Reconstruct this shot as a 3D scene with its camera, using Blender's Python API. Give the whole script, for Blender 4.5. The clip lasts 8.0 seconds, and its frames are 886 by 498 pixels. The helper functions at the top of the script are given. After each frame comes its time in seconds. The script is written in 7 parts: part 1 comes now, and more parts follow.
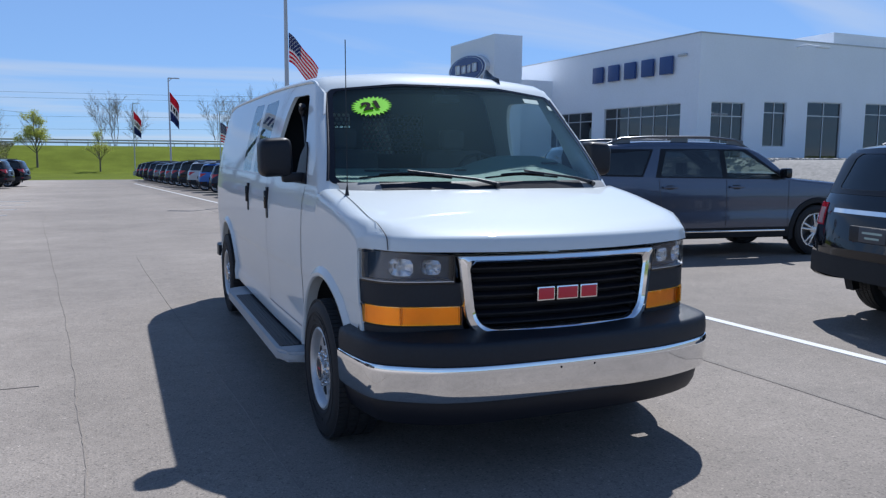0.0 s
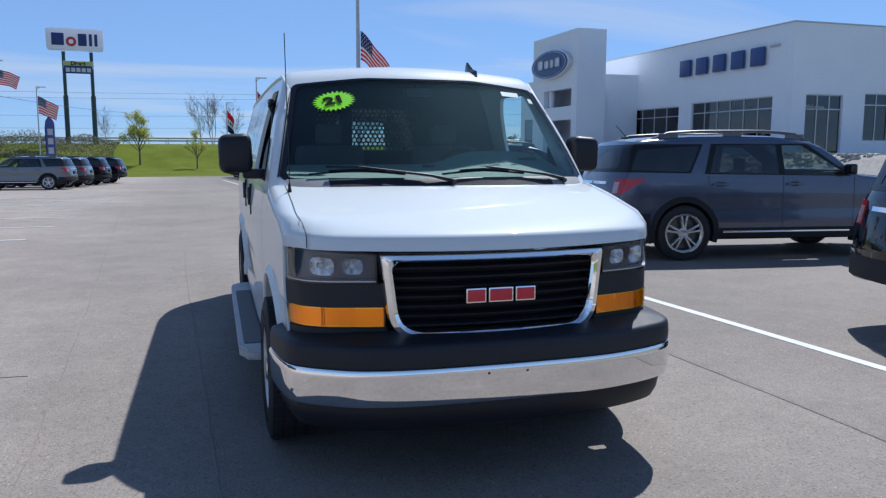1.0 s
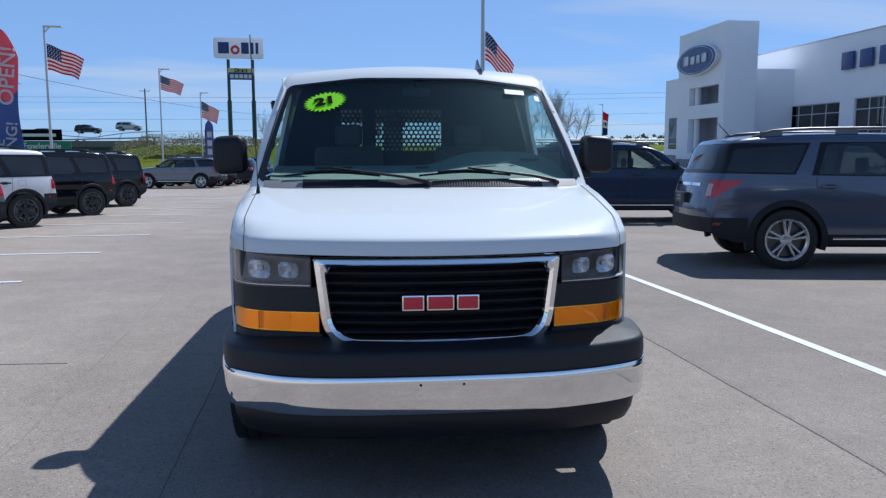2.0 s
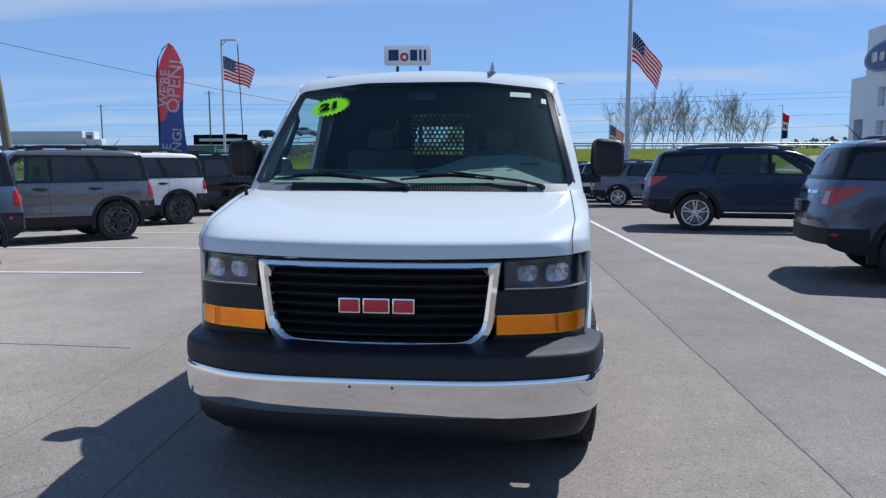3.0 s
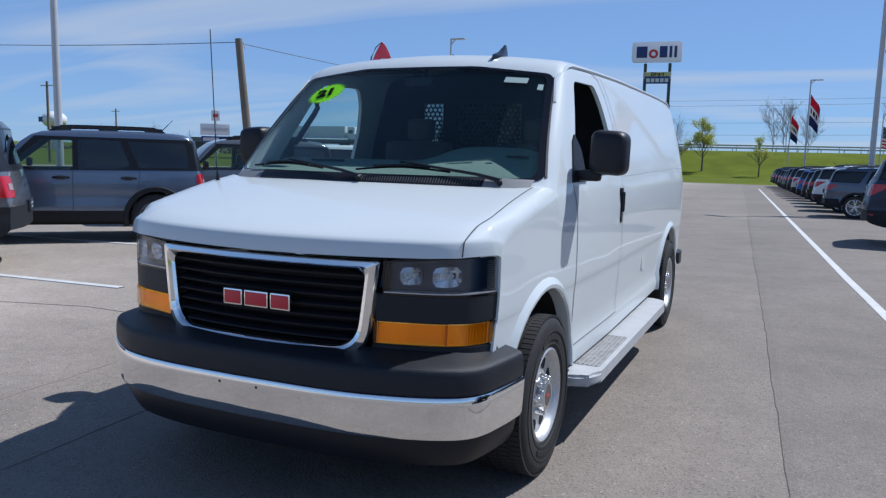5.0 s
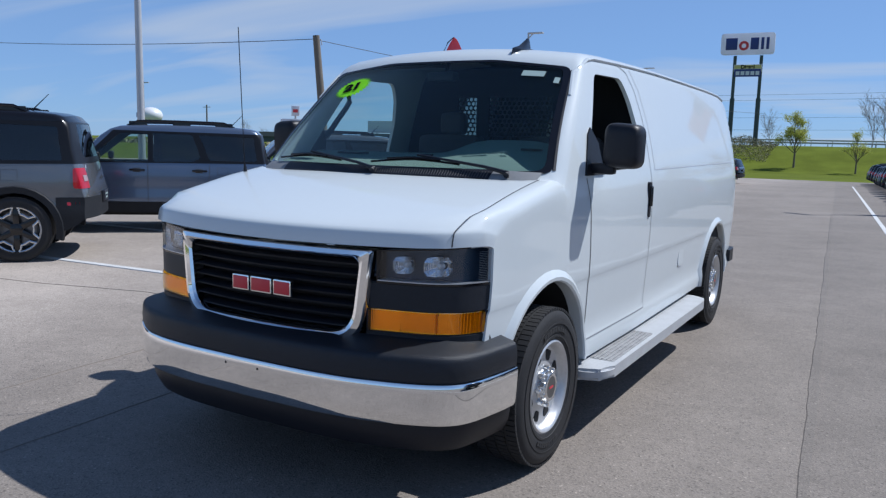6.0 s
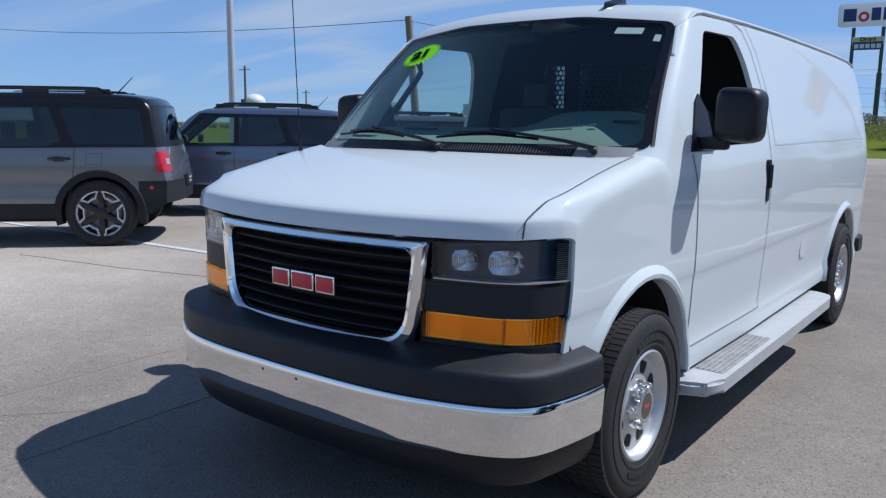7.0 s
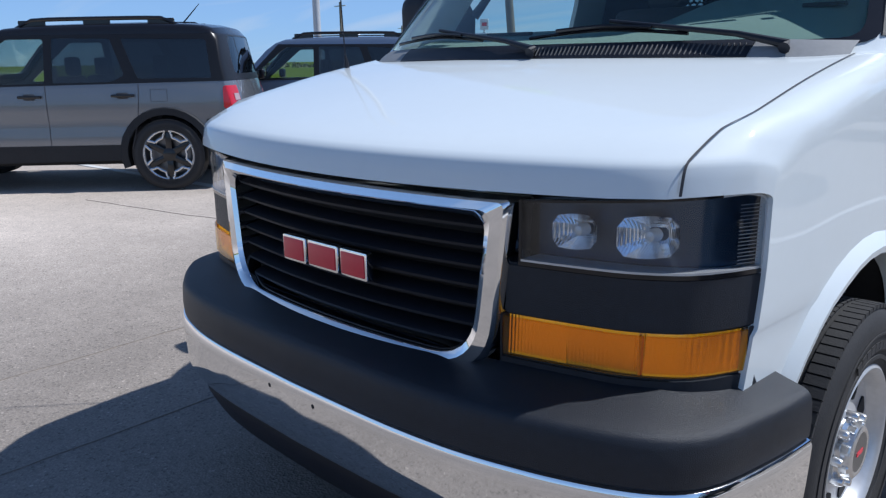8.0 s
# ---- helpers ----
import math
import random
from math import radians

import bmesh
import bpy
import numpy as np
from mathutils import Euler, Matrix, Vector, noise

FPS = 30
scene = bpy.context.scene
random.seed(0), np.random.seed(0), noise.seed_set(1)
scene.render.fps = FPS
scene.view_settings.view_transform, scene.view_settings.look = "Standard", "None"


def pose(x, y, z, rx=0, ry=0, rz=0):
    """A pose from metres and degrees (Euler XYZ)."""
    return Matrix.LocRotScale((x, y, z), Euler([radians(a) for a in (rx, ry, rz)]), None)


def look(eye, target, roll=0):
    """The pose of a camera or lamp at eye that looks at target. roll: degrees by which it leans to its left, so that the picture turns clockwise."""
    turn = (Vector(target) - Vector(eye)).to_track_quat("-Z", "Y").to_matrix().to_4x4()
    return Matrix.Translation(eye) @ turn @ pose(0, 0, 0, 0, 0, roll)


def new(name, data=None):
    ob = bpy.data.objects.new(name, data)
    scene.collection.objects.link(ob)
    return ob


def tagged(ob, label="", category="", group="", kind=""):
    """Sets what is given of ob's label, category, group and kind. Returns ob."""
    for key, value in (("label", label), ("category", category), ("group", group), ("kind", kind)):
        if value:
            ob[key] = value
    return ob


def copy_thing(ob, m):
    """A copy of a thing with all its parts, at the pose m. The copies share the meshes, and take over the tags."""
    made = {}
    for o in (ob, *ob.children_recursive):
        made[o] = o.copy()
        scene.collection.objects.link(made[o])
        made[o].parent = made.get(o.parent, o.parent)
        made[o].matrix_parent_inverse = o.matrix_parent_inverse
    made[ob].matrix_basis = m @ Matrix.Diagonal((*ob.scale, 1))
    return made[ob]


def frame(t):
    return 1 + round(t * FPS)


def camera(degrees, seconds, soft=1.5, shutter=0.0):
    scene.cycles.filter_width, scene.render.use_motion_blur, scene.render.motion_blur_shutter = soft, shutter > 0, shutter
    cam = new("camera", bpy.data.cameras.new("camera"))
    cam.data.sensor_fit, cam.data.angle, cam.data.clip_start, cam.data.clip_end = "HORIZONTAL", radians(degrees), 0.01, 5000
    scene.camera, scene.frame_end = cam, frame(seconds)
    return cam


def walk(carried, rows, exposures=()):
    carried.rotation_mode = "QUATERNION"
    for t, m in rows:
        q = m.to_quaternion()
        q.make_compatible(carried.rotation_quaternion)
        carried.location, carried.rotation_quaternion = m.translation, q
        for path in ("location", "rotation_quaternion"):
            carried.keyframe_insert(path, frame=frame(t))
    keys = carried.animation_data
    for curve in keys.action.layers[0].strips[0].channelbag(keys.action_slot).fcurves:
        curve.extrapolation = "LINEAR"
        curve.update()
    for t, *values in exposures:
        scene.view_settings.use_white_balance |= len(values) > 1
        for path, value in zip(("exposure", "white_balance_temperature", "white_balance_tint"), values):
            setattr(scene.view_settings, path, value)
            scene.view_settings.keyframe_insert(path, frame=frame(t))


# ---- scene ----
cam = camera(59.7, 8.0, soft=1.3)
METRES, EYE, TILT, LEAN, TURN = 6.3, 1.575, 0.0, 0.0, -24.3
ROWS = [
    (0.0, 0.0, 0.0, 0.0, 0.05, -7.06, -0.37),
    (0.5, 0.0587, 0.0081, 0.0004, 2.76, -7.19, -0.21),
    (1.0, 0.1199, 0.031, -0.0007, 6.64, -7.33, -0.12),
    (2.5, 0.3341, 0.1184, -0.0, 23.6, -7.22, 0.15),
    (3.0, 0.4052, 0.1532, -0.0003, 29.73, -7.03, 0.06),
    (3.5, 0.4538, 0.2083, -0.0031, 35.35, -6.93, -0.18),
    (4.0, 0.4981, 0.2597, -0.005, 40.15, -6.98, -0.54),
    (5.5, 0.5819, 0.3726, -0.0052, 50.94, -7.56, -1.45),
    (6.0, 0.6008, 0.3832, -0.0057, 53.84, -7.82, -1.37),
    (6.5, 0.5876, 0.4048, -0.0108, 57.12, -8.22, -1.06),
    (7.0, 0.5372, 0.4469, -0.013, 60.86, -9.19, -0.67),
    (7.5, 0.4716, 0.4958, -0.0217, 64.64, -11.09, 0.04),
    (8.0, 0.392, 0.5295, -0.0315, 67.93, -13.83, 0.86),
]
walk(cam, [(t, pose(0, 0, EYE, TILT, LEAN, TURN) @ pose(METRES * x, METRES * y, METRES * z, 90 + pitch, roll, yaw)) for t, x, y, z, yaw, pitch, roll in ROWS],
     exposures=[(0.0, 0.17, 5850, 10), (3.5, 0.12, 5850, 10), (5.5, -0.01, 5850, 10), (7.0, 0.02, 5850, 10), (7.5, 0.02, 5850, 10), (8.0, 0.18, 5850, 10)])

# ---- world, sun, exposure ----
SUN_AZ, SUN_EL = 48.0, 53.8      # azimuth from +x towards +y, elevation
world = bpy.data.worlds.new("sky")
scene.world = world
world.use_nodes = True
wn, wl = world.node_tree.nodes, world.node_tree.links
wn.clear()
w_out = wn.new("ShaderNodeOutputWorld")
w_bg = wn.new("ShaderNodeBackground")
w_sky = wn.new("ShaderNodeTexSky")
w_sky.sky_type = "NISHITA"
w_sky.sun_disc = False
w_sky.sun_elevation = radians(SUN_EL)
w_sky.sun_rotation = radians(90 - SUN_AZ)
w_sky.air_density, w_sky.dust_density, w_sky.ozone_density = 1.0, 0.6, 4.5
w_sky.altitude = 2200
# thin streaks of high cloud
w_tc = wn.new("ShaderNodeTexCoord")
w_sep = wn.new("ShaderNodeSeparateXYZ")
w_up = wn.new("ShaderNodeMath"); w_up.operation = "ADD"; w_up.inputs[1].default_value = 0.12
w_dx = wn.new("ShaderNodeMath"); w_dx.operation = "DIVIDE"
w_dy = wn.new("ShaderNodeMath"); w_dy.operation = "DIVIDE"
w_com = wn.new("ShaderNodeCombineXYZ")
w_map = wn.new("ShaderNodeMapping")
w_map.inputs["Rotation"].default_value = (0, 0, radians(-38))
w_map.inputs["Scale"].default_value = (0.42, 1.35, 1.0)
w_noise = wn.new("ShaderNodeTexNoise")
w_noise.inputs["Scale"].default_value = 0.9
w_noise.inputs["Detail"].default_value = 4.5
w_noise.inputs["Roughness"].default_value = 0.46
w_noise.inputs["Distortion"].default_value = 0.9
w_ramp = wn.new("ShaderNodeMapRange")
w_ramp.inputs["From Min"].default_value = 0.48
w_ramp.inputs["From Max"].default_value = 0.74
w_ramp.inputs["To Min"].default_value = 0.04
w_ramp.inputs["To Max"].default_value = 0.62
w_mix = wn.new("ShaderNodeMix"); w_mix.data_type = "RGBA"
w_mix.inputs["B"].default_value = (8.5, 9.0, 9.6, 1)
wl.new(w_tc.outputs["Generated"], w_sep.inputs[0])
wl.new(w_sep.outputs["Z"], w_up.inputs[0])
for axis, div in (("X", w_dx), ("Y", w_dy)):
    wl.new(w_sep.outputs[axis], div.inputs[0])
    wl.new(w_up.outputs[0], div.inputs[1])
wl.new(w_dx.outputs[0], w_com.inputs[0]); wl.new(w_dy.outputs[0], w_com.inputs[1])
wl.new(w_com.outputs[0], w_map.inputs["Vector"]); wl.new(w_map.outputs[0], w_noise.inputs["Vector"])
wl.new(w_noise.outputs["Fac"], w_ramp.inputs["Value"])
w_tint = wn.new("ShaderNodeMix"); w_tint.data_type = "RGBA"; w_tint.blend_type = "MULTIPLY"
w_tint.inputs["Factor"].default_value = 1.0
w_tint.inputs["B"].default_value = (0.86, 1.07, 1.33, 1)
w_haze = wn.new("ShaderNodeMix"); w_haze.data_type = "RGBA"     # haze that thins out upwards
w_haze.inputs["B"].default_value = (4.7, 7.5, 12.0, 1)
wl.new(w_sky.outputs[0], w_tint.inputs["A"]); wl.new(w_tint.outputs["Result"], w_haze.inputs["A"])
wl.new(w_haze.outputs["Result"], w_mix.inputs["A"])
w_low = wn.new("ShaderNodeMapRange"); w_low.interpolation_type = "SMOOTHSTEP"
for key, val in (("From Min", 0.0), ("From Max", 1.25), ("To Min", 0.50), ("To Max", 0.0)):
    w_low.inputs[key].default_value = val
wl.new(w_sep.outputs["Z"], w_low.inputs["Value"]); wl.new(w_low.outputs[0], w_haze.inputs["Factor"])
w_thin = wn.new("ShaderNodeMapRange")
for key, val in (("From Min", 0.25), ("From Max", 0.8), ("To Min", 1.0), ("To Max", 0.15)):
    w_thin.inputs[key].default_value = val
w_cloud = wn.new("ShaderNodeMath"); w_cloud.operation = "MULTIPLY"
wl.new(w_sep.outputs["Z"], w_thin.inputs["Value"])
wl.new(w_ramp.outputs[0], w_cloud.inputs[0]); wl.new(w_thin.outputs[0], w_cloud.inputs[1])
wl.new(w_cloud.outputs[0], w_mix.inputs["Factor"])
wl.new(w_mix.outputs["Result"], w_bg.inputs["Color"])
w_bg.inputs["Strength"].default_value = 0.0655
wl.new(w_bg.outputs[0], w_out.inputs[0])

sun_data = bpy.data.lights.new("sun", "SUN")
sun_data.energy, sun_data.angle, sun_data.color = 4.65, radians(0.53), (1.0, 0.96, 0.9)
sun = new("sun", sun_data)
sun_dir = Vector((math.cos(radians(SUN_EL)) * math.cos(radians(SUN_AZ)), math.cos(radians(SUN_EL)) * math.sin(radians(SUN_AZ)), math.sin(radians(SUN_EL))))
sun.matrix_world = look(sun_dir * 60, (0, 0, 0))
scene.view_settings.exposure = 0.0


# ---- materials ----
def mat(name, color, rough=0.5, metal=0.0, vary=0.12, scale=6.0, fine=60.0, bump=0.0, bump_scale=80.0, coat=0.0, spec=0.5, per_object=0.0, island=0.0):
    """Principled surface whose colour wanders at two scales, with fine relief."""
    m = bpy.data.materials.new(name)
    m.use_nodes = True
    nt = m.node_tree
    bsdf = nt.nodes["Principled BSDF"]
    bsdf.inputs["Roughness"].default_value = rough
    bsdf.inputs["Metallic"].default_value = metal
    bsdf.inputs["Specular IOR Level"].default_value = spec
    bsdf.inputs["Coat Weight"].default_value = coat
    bsdf.inputs["Coat Roughness"].default_value = 0.03
    tc = nt.nodes.new("ShaderNodeTexCoord")
    if vary > 0:
        n1 = nt.nodes.new("ShaderNodeTexNoise"); n1.inputs["Scale"].default_value = scale; n1.inputs["Detail"].default_value = 4
        n2 = nt.nodes.new("ShaderNodeTexNoise"); n2.inputs["Scale"].default_value = fine; n2.inputs["Detail"].default_value = 3
        add = nt.nodes.new("ShaderNodeMath"); add.operation = "ADD"
        nt.links.new(tc.outputs["Object"], n1.inputs["Vector"]); nt.links.new(tc.outputs["Object"], n2.inputs["Vector"])
        nt.links.new(n1.outputs["Fac"], add.inputs[0]); nt.links.new(n2.outputs["Fac"], add.inputs[1])
        rng = nt.nodes.new("ShaderNodeMapRange")
        rng.inputs["From Min"].default_value, rng.inputs["From Max"].default_value = 0.6, 1.4
        rng.inputs["To Min"].default_value, rng.inputs["To Max"].default_value = 1 - vary, 1 + vary
        nt.links.new(add.outputs[0], rng.inputs["Value"])
        value = rng.outputs[0]
        if per_object or island:
            if per_object:
                info = nt.nodes.new("ShaderNodeObjectInfo"); rnd = info.outputs["Random"]
            else:
                info = nt.nodes.new("ShaderNodeNewGeometry"); rnd = info.outputs["Random Per Island"]
            amount = per_object or island
            r2 = nt.nodes.new("ShaderNodeMapRange")
            r2.inputs["To Min"].default_value, r2.inputs["To Max"].default_value = 1 - amount, 1 + amount
            nt.links.new(rnd, r2.inputs["Value"])
            mul = nt.nodes.new("ShaderNodeMath"); mul.operation = "MULTIPLY"
            nt.links.new(value, mul.inputs[0]); nt.links.new(r2.outputs[0], mul.inputs[1])
            value = mul.outputs[0]
        sc = nt.nodes.new("ShaderNodeVectorMath"); sc.operation = "SCALE"
        sc.inputs[0].default_value = color[:3]
        nt.links.new(value, sc.inputs["Scale"])
        nt.links.new(sc.outputs[0], bsdf.inputs["Base Color"])
    else:
        bsdf.inputs["Base Color"].default_value = (*color[:3], 1)
    if bump > 0:
        n3 = nt.nodes.new("ShaderNodeTexNoise"); n3.inputs["Scale"].default_value = bump_scale; n3.inputs["Detail"].default_value = 4
        nt.links.new(tc.outputs["Object"], n3.inputs["Vector"])
        b = nt.nodes.new("ShaderNodeBump"); b.inputs["Strength"].default_value = bump; b.inputs["Distance"].default_value = 0.004
        nt.links.new(n3.outputs["Fac"], b.inputs["Height"])
        nt.links.new(b.outputs[0], bsdf.inputs["Normal"])
    return m


def glass(name, tint, rough=0.0, ior=1.5, film=0.0):
    """A thin tinted pane: lets light through and mirrors at its surface."""
    m = bpy.data.materials.new(name)
    m.use_nodes = True
    nt = m.node_tree
    nt.nodes.clear()
    out = nt.nodes.new("ShaderNodeOutputMaterial")
    tr = nt.nodes.new("ShaderNodeBsdfTransparent"); tr.inputs[0].default_value = (*tint, 1)
    gl = nt.nodes.new("ShaderNodeBsdfGlossy"); gl.inputs["Roughness"].default_value = rough
    lw = nt.nodes.new("ShaderNodeLayerWeight"); lw.inputs["Blend"].default_value = 0.5
    pw = nt.nodes.new("ShaderNodeMath"); pw.operation = "POWER"; pw.inputs[1].default_value = 4.5
    ma = nt.nodes.new("ShaderNodeMath"); ma.operation = "MULTIPLY_ADD"
    f0 = ((ior - 1) / (ior + 1)) ** 2
    ma.inputs[1].default_value, ma.inputs[2].default_value = 1 - f0, f0
    mx = nt.nodes.new("ShaderNodeMixShader")
    nt.links.new(lw.outputs["Facing"], pw.inputs[0]); nt.links.new(pw.outputs[0], ma.inputs[0])
    nt.links.new(ma.outputs[0], mx.inputs[0]); nt.links.new(tr.outputs[0], mx.inputs[1]); nt.links.new(gl.outputs[0], mx.inputs[2])
    nt.links.new(mx.outputs[0], out.inputs[0])
    if film:    # a weak, rough gloss tinted blue-green over the pane
        dull, fm = nt.nodes.new("ShaderNodeBsdfGlossy"), nt.nodes.new("ShaderNodeMixShader")
        dull.inputs["Color"].default_value, dull.inputs["Roughness"].default_value = (0.55, 0.88, 0.92, 1), 0.5
        fm.inputs[0].default_value = film
        nt.links.new(mx.outputs[0], fm.inputs[1]); nt.links.new(dull.outputs[0], fm.inputs[2]); nt.links.new(fm.outputs[0], out.inputs[0])
    return m


def asphalt_material(name, color, west_gain=0.0):
    m = bpy.data.materials.new(name)
    m.use_nodes = True
    nt = m.node_tree
    N, L = nt.nodes, nt.links
    bsdf = N["Principled BSDF"]
    tc = N.new("ShaderNodeTexCoord")

    def noise_tex(scale, detail, rough=0.6):
        n = N.new("ShaderNodeTexNoise")
        n.inputs["Scale"].default_value, n.inputs["Detail"].default_value, n.inputs["Roughness"].default_value = scale, detail, rough
        L.new(tc.outputs["Object"], n.inputs["Vector"])
        return n.outputs["Fac"]

    def ranged(v, a, b, c, d):
        r = N.new("ShaderNodeMapRange")
        for key, val in (("From Min", a), ("From Max", b), ("To Min", c), ("To Max", d)):
            r.inputs[key].default_value = val
        L.new(v, r.inputs["Value"])
        return r.outputs[0]

    def times(a, b):
        x = N.new("ShaderNodeMath"); x.operation = "MULTIPLY"
        L.new(a, x.inputs[0]); L.new(b, x.inputs[1])
        return x.outputs[0]

    large = ranged(noise_tex(0.22, 4), 0.3, 0.7, 0.84, 1.13)
    mid = ranged(noise_tex(1.6, 5, 0.62), 0.3, 0.7, 0.90, 1.10)
    fine = times(ranged(noise_tex(60, 3, 0.8), 0.32, 0.68, 0.86, 1.14), ranged(noise_tex(11, 3, 0.6), 0.3, 0.7, 0.93, 1.07))
    vor = N.new("ShaderNodeTexVoronoi"); vor.inputs["Scale"].default_value = 105
    L.new(tc.outputs["Object"], vor.inputs["Vector"])
    chips = ranged(vor.outputs["Distance"], 0.1, 0.7, 1.10, 0.90)
    sep = N.new("ShaderNodeSeparateColor")
    L.new(vor.outputs["Color"], sep.inputs[0])
    stones = ranged(sep.outputs[0], 0.0, 1.0, 0.91, 1.09)
    rare = times(ranged(sep.outputs[1], 0.985, 0.99, 1.0, 1.45), ranged(sep.outputs[2], 0.93, 0.95, 1.0, 0.66))
    chips = times(chips, times(stones, rare))
    v = times(times(large, mid), times(fine, chips))
    if west_gain:    # the lot's colour grows paler to the south-west
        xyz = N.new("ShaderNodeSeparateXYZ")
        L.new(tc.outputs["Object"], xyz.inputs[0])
        paling = times(ranged(xyz.outputs[0], -3.6, 0.2, west_gain, 0.0), ranged(xyz.outputs[1], 4.0, 9.0, 1.0, 0.28))
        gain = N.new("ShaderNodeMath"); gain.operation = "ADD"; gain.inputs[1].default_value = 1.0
        L.new(paling, gain.inputs[0])
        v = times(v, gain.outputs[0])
    sc = N.new("ShaderNodeVectorMath"); sc.operation = "SCALE"
    sc.inputs[0].default_value = color
    L.new(v, sc.inputs["Scale"])
    L.new(sc.outputs[0], bsdf.inputs["Base Color"])
    bsdf.inputs["Roughness"].default_value = 0.80
    bsdf.inputs["Specular IOR Level"].default_value = 0.36
    bmp = N.new("ShaderNodeBump"); bmp.inputs["Strength"].default_value = 0.35; bmp.inputs["Distance"].default_value = 0.006
    L.new(vor.outputs["Distance"], bmp.inputs["Height"])
    L.new(bmp.outputs[0], bsdf.inputs["Normal"])
    return m


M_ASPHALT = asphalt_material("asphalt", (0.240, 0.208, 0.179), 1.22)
M_ASPHALT2 = asphalt_material("newer_asphalt", (0.224, 0.195, 0.169))
M_WORN = asphalt_material("worn_seam", (0.202, 0.177, 0.154))
M_SEAM = mat("asphalt_seam", (0.235, 0.205, 0.178), 0.9, vary=0.25, scale=3, fine=40, bump=0.4)
M_LINE = mat("line_paint", (0.60, 0.60, 0.585), 0.7, vary=0.14, scale=4, fine=70, bump=0.3)
M_BOARD = mat("dusty_white", (0.43, 0.44, 0.45), 0.5, vary=0.12, scale=9, fine=120, bump=0.1, bump_scale=200)
M_WHITE = mat("white_paint", (0.625, 0.668, 0.680), 0.45, vary=0.012, scale=2, fine=30, coat=0.75, spec=0.08)
M_CHROME = mat("chrome", (0.86, 0.87, 0.88), 0.045, 1.0, vary=0.03, scale=3)
M_BLACK = mat("black_plastic", (0.010, 0.011, 0.016), 0.45, spec=0.35, vary=0.15, scale=5, bump=0.12, bump_scale=500)
M_GLOSSBLACK = mat("gloss_black", (0.008, 0.008, 0.010), 0.15, vary=0.1)
M_PILLAR = mat("satin_black_trim", (0.010, 0.010, 0.012), 0.30, vary=0.1, spec=0.3)
M_DARK = mat("dark_void", (0.012, 0.012, 0.013), 0.8, vary=0.2)
M_GAP = mat("panel_gap", (0.05, 0.05, 0.055), 0.8, vary=0.1)
M_RUBBER = mat("tyre_rubber", (0.018, 0.018, 0.0195), 0.72, vary=0.22, scale=8, bump=0.25, bump_scale=200)
M_ALLOY = mat("silver_wheel", (0.60, 0.61, 0.62), 0.27, 0.85, vary=0.06)
M_HUB = mat("hub_silver", (0.66, 0.665, 0.67), 0.24, 0.9, vary=0.06)
M_STEELWHEEL = mat("painted_steel_wheel", (0.56, 0.565, 0.57), 0.38, 0.55, vary=0.10, scale=9)
M_DARKALLOY = mat("dark_wheel", (0.13, 0.133, 0.14), 0.3, 0.75, vary=0.1)
M_AMBER = mat("amber_lens", (0.78, 0.28, 0.012), 0.12, vary=0.12, scale=12, coat=0.5)
M_REDLENS = mat("red_lens", (0.45, 0.006, 0.016), 0.12, vary=0.12, scale=14, coat=0.5)
M_RED = mat("red_badge", (0.60, 0.03, 0.05), 0.3, vary=0.05)
M_GLASS = glass("clear_glass", (0.76, 0.86, 0.85), 0.0, 1.42, 0.004)
M_LENS = glass("lamp_lens", (0.93, 0.95, 0.97), 0.0, 1.5)
M_TINT = glass("privacy_glass", (0.20, 0.22, 0.235), 0.0, 1.8)
M_TINT3 = glass("light_tinted_glass", (0.55, 0.59, 0.60), 0.0, 1.7)
M_SIDEGLASS = glass("side_glass", (0.80, 0.86, 0.84))
M_STEEL = mat("galvanised_steel", (0.55, 0.56, 0.57), 0.4, 0.7, vary=0.1, scale=2)
M_GREYPOLE = mat("grey_pole", (0.50, 0.51, 0.52), 0.5, 0.2, vary=0.08)
M_WOOD = mat("pole_wood", (0.17, 0.145, 0.115), 0.85, vary=0.25, scale=2, bump=0.5, bump_scale=60)
M_GRASS = mat("grass", (0.115, 0.142, 0.018), 1.0, vary=0.35, scale=0.25, fine=6, bump=0.5, bump_scale=12, spec=0.05)
M_STUCCO = mat("white_panel_wall", (0.82, 0.85, 0.89), 0.6, vary=0.04, scale=0.4, fine=8)
M_CONCRETE = mat("concrete", (0.40, 0.39, 0.37), 0.85, vary=0.15, scale=1, bump=0.2)
M_GRAVEL = mat("gravel", (0.25, 0.235, 0.215), 0.9, vary=0.4, scale=4, fine=30, bump=0.8, bump_scale=10)
M_SEATFABRIC = mat("grey_seat_fabric", (0.06, 0.06, 0.065), 0.9, vary=0.2, bump=0.3)
M_DASH = mat("grey_dashboard", (0.23, 0.285, 0.255), 0.75, vary=0.08, bump=0.1)
M_SHOPGLASS = glass("shop_glass", (0.32, 0.36, 0.38), 0.0, 1.9)


# ---- mesh helpers ----
def mesh_of(name, bm, materials, smooth=32):
    bmesh.ops.recalc_face_normals(bm, faces=bm.faces)
    if smooth:
        for e in bm.edges:
            e.smooth = len(e.link_faces) == 2 and e.calc_face_angle(0) < radians(smooth)
        for f in bm.faces:
            f.smooth = True
    me = bpy.data.meshes.new(name)
    bm.to_mesh(me)
    bm.free()
    for m in materials if isinstance(materials, (list, tuple)) else [materials]:
        me.materials.append(m)
    return me


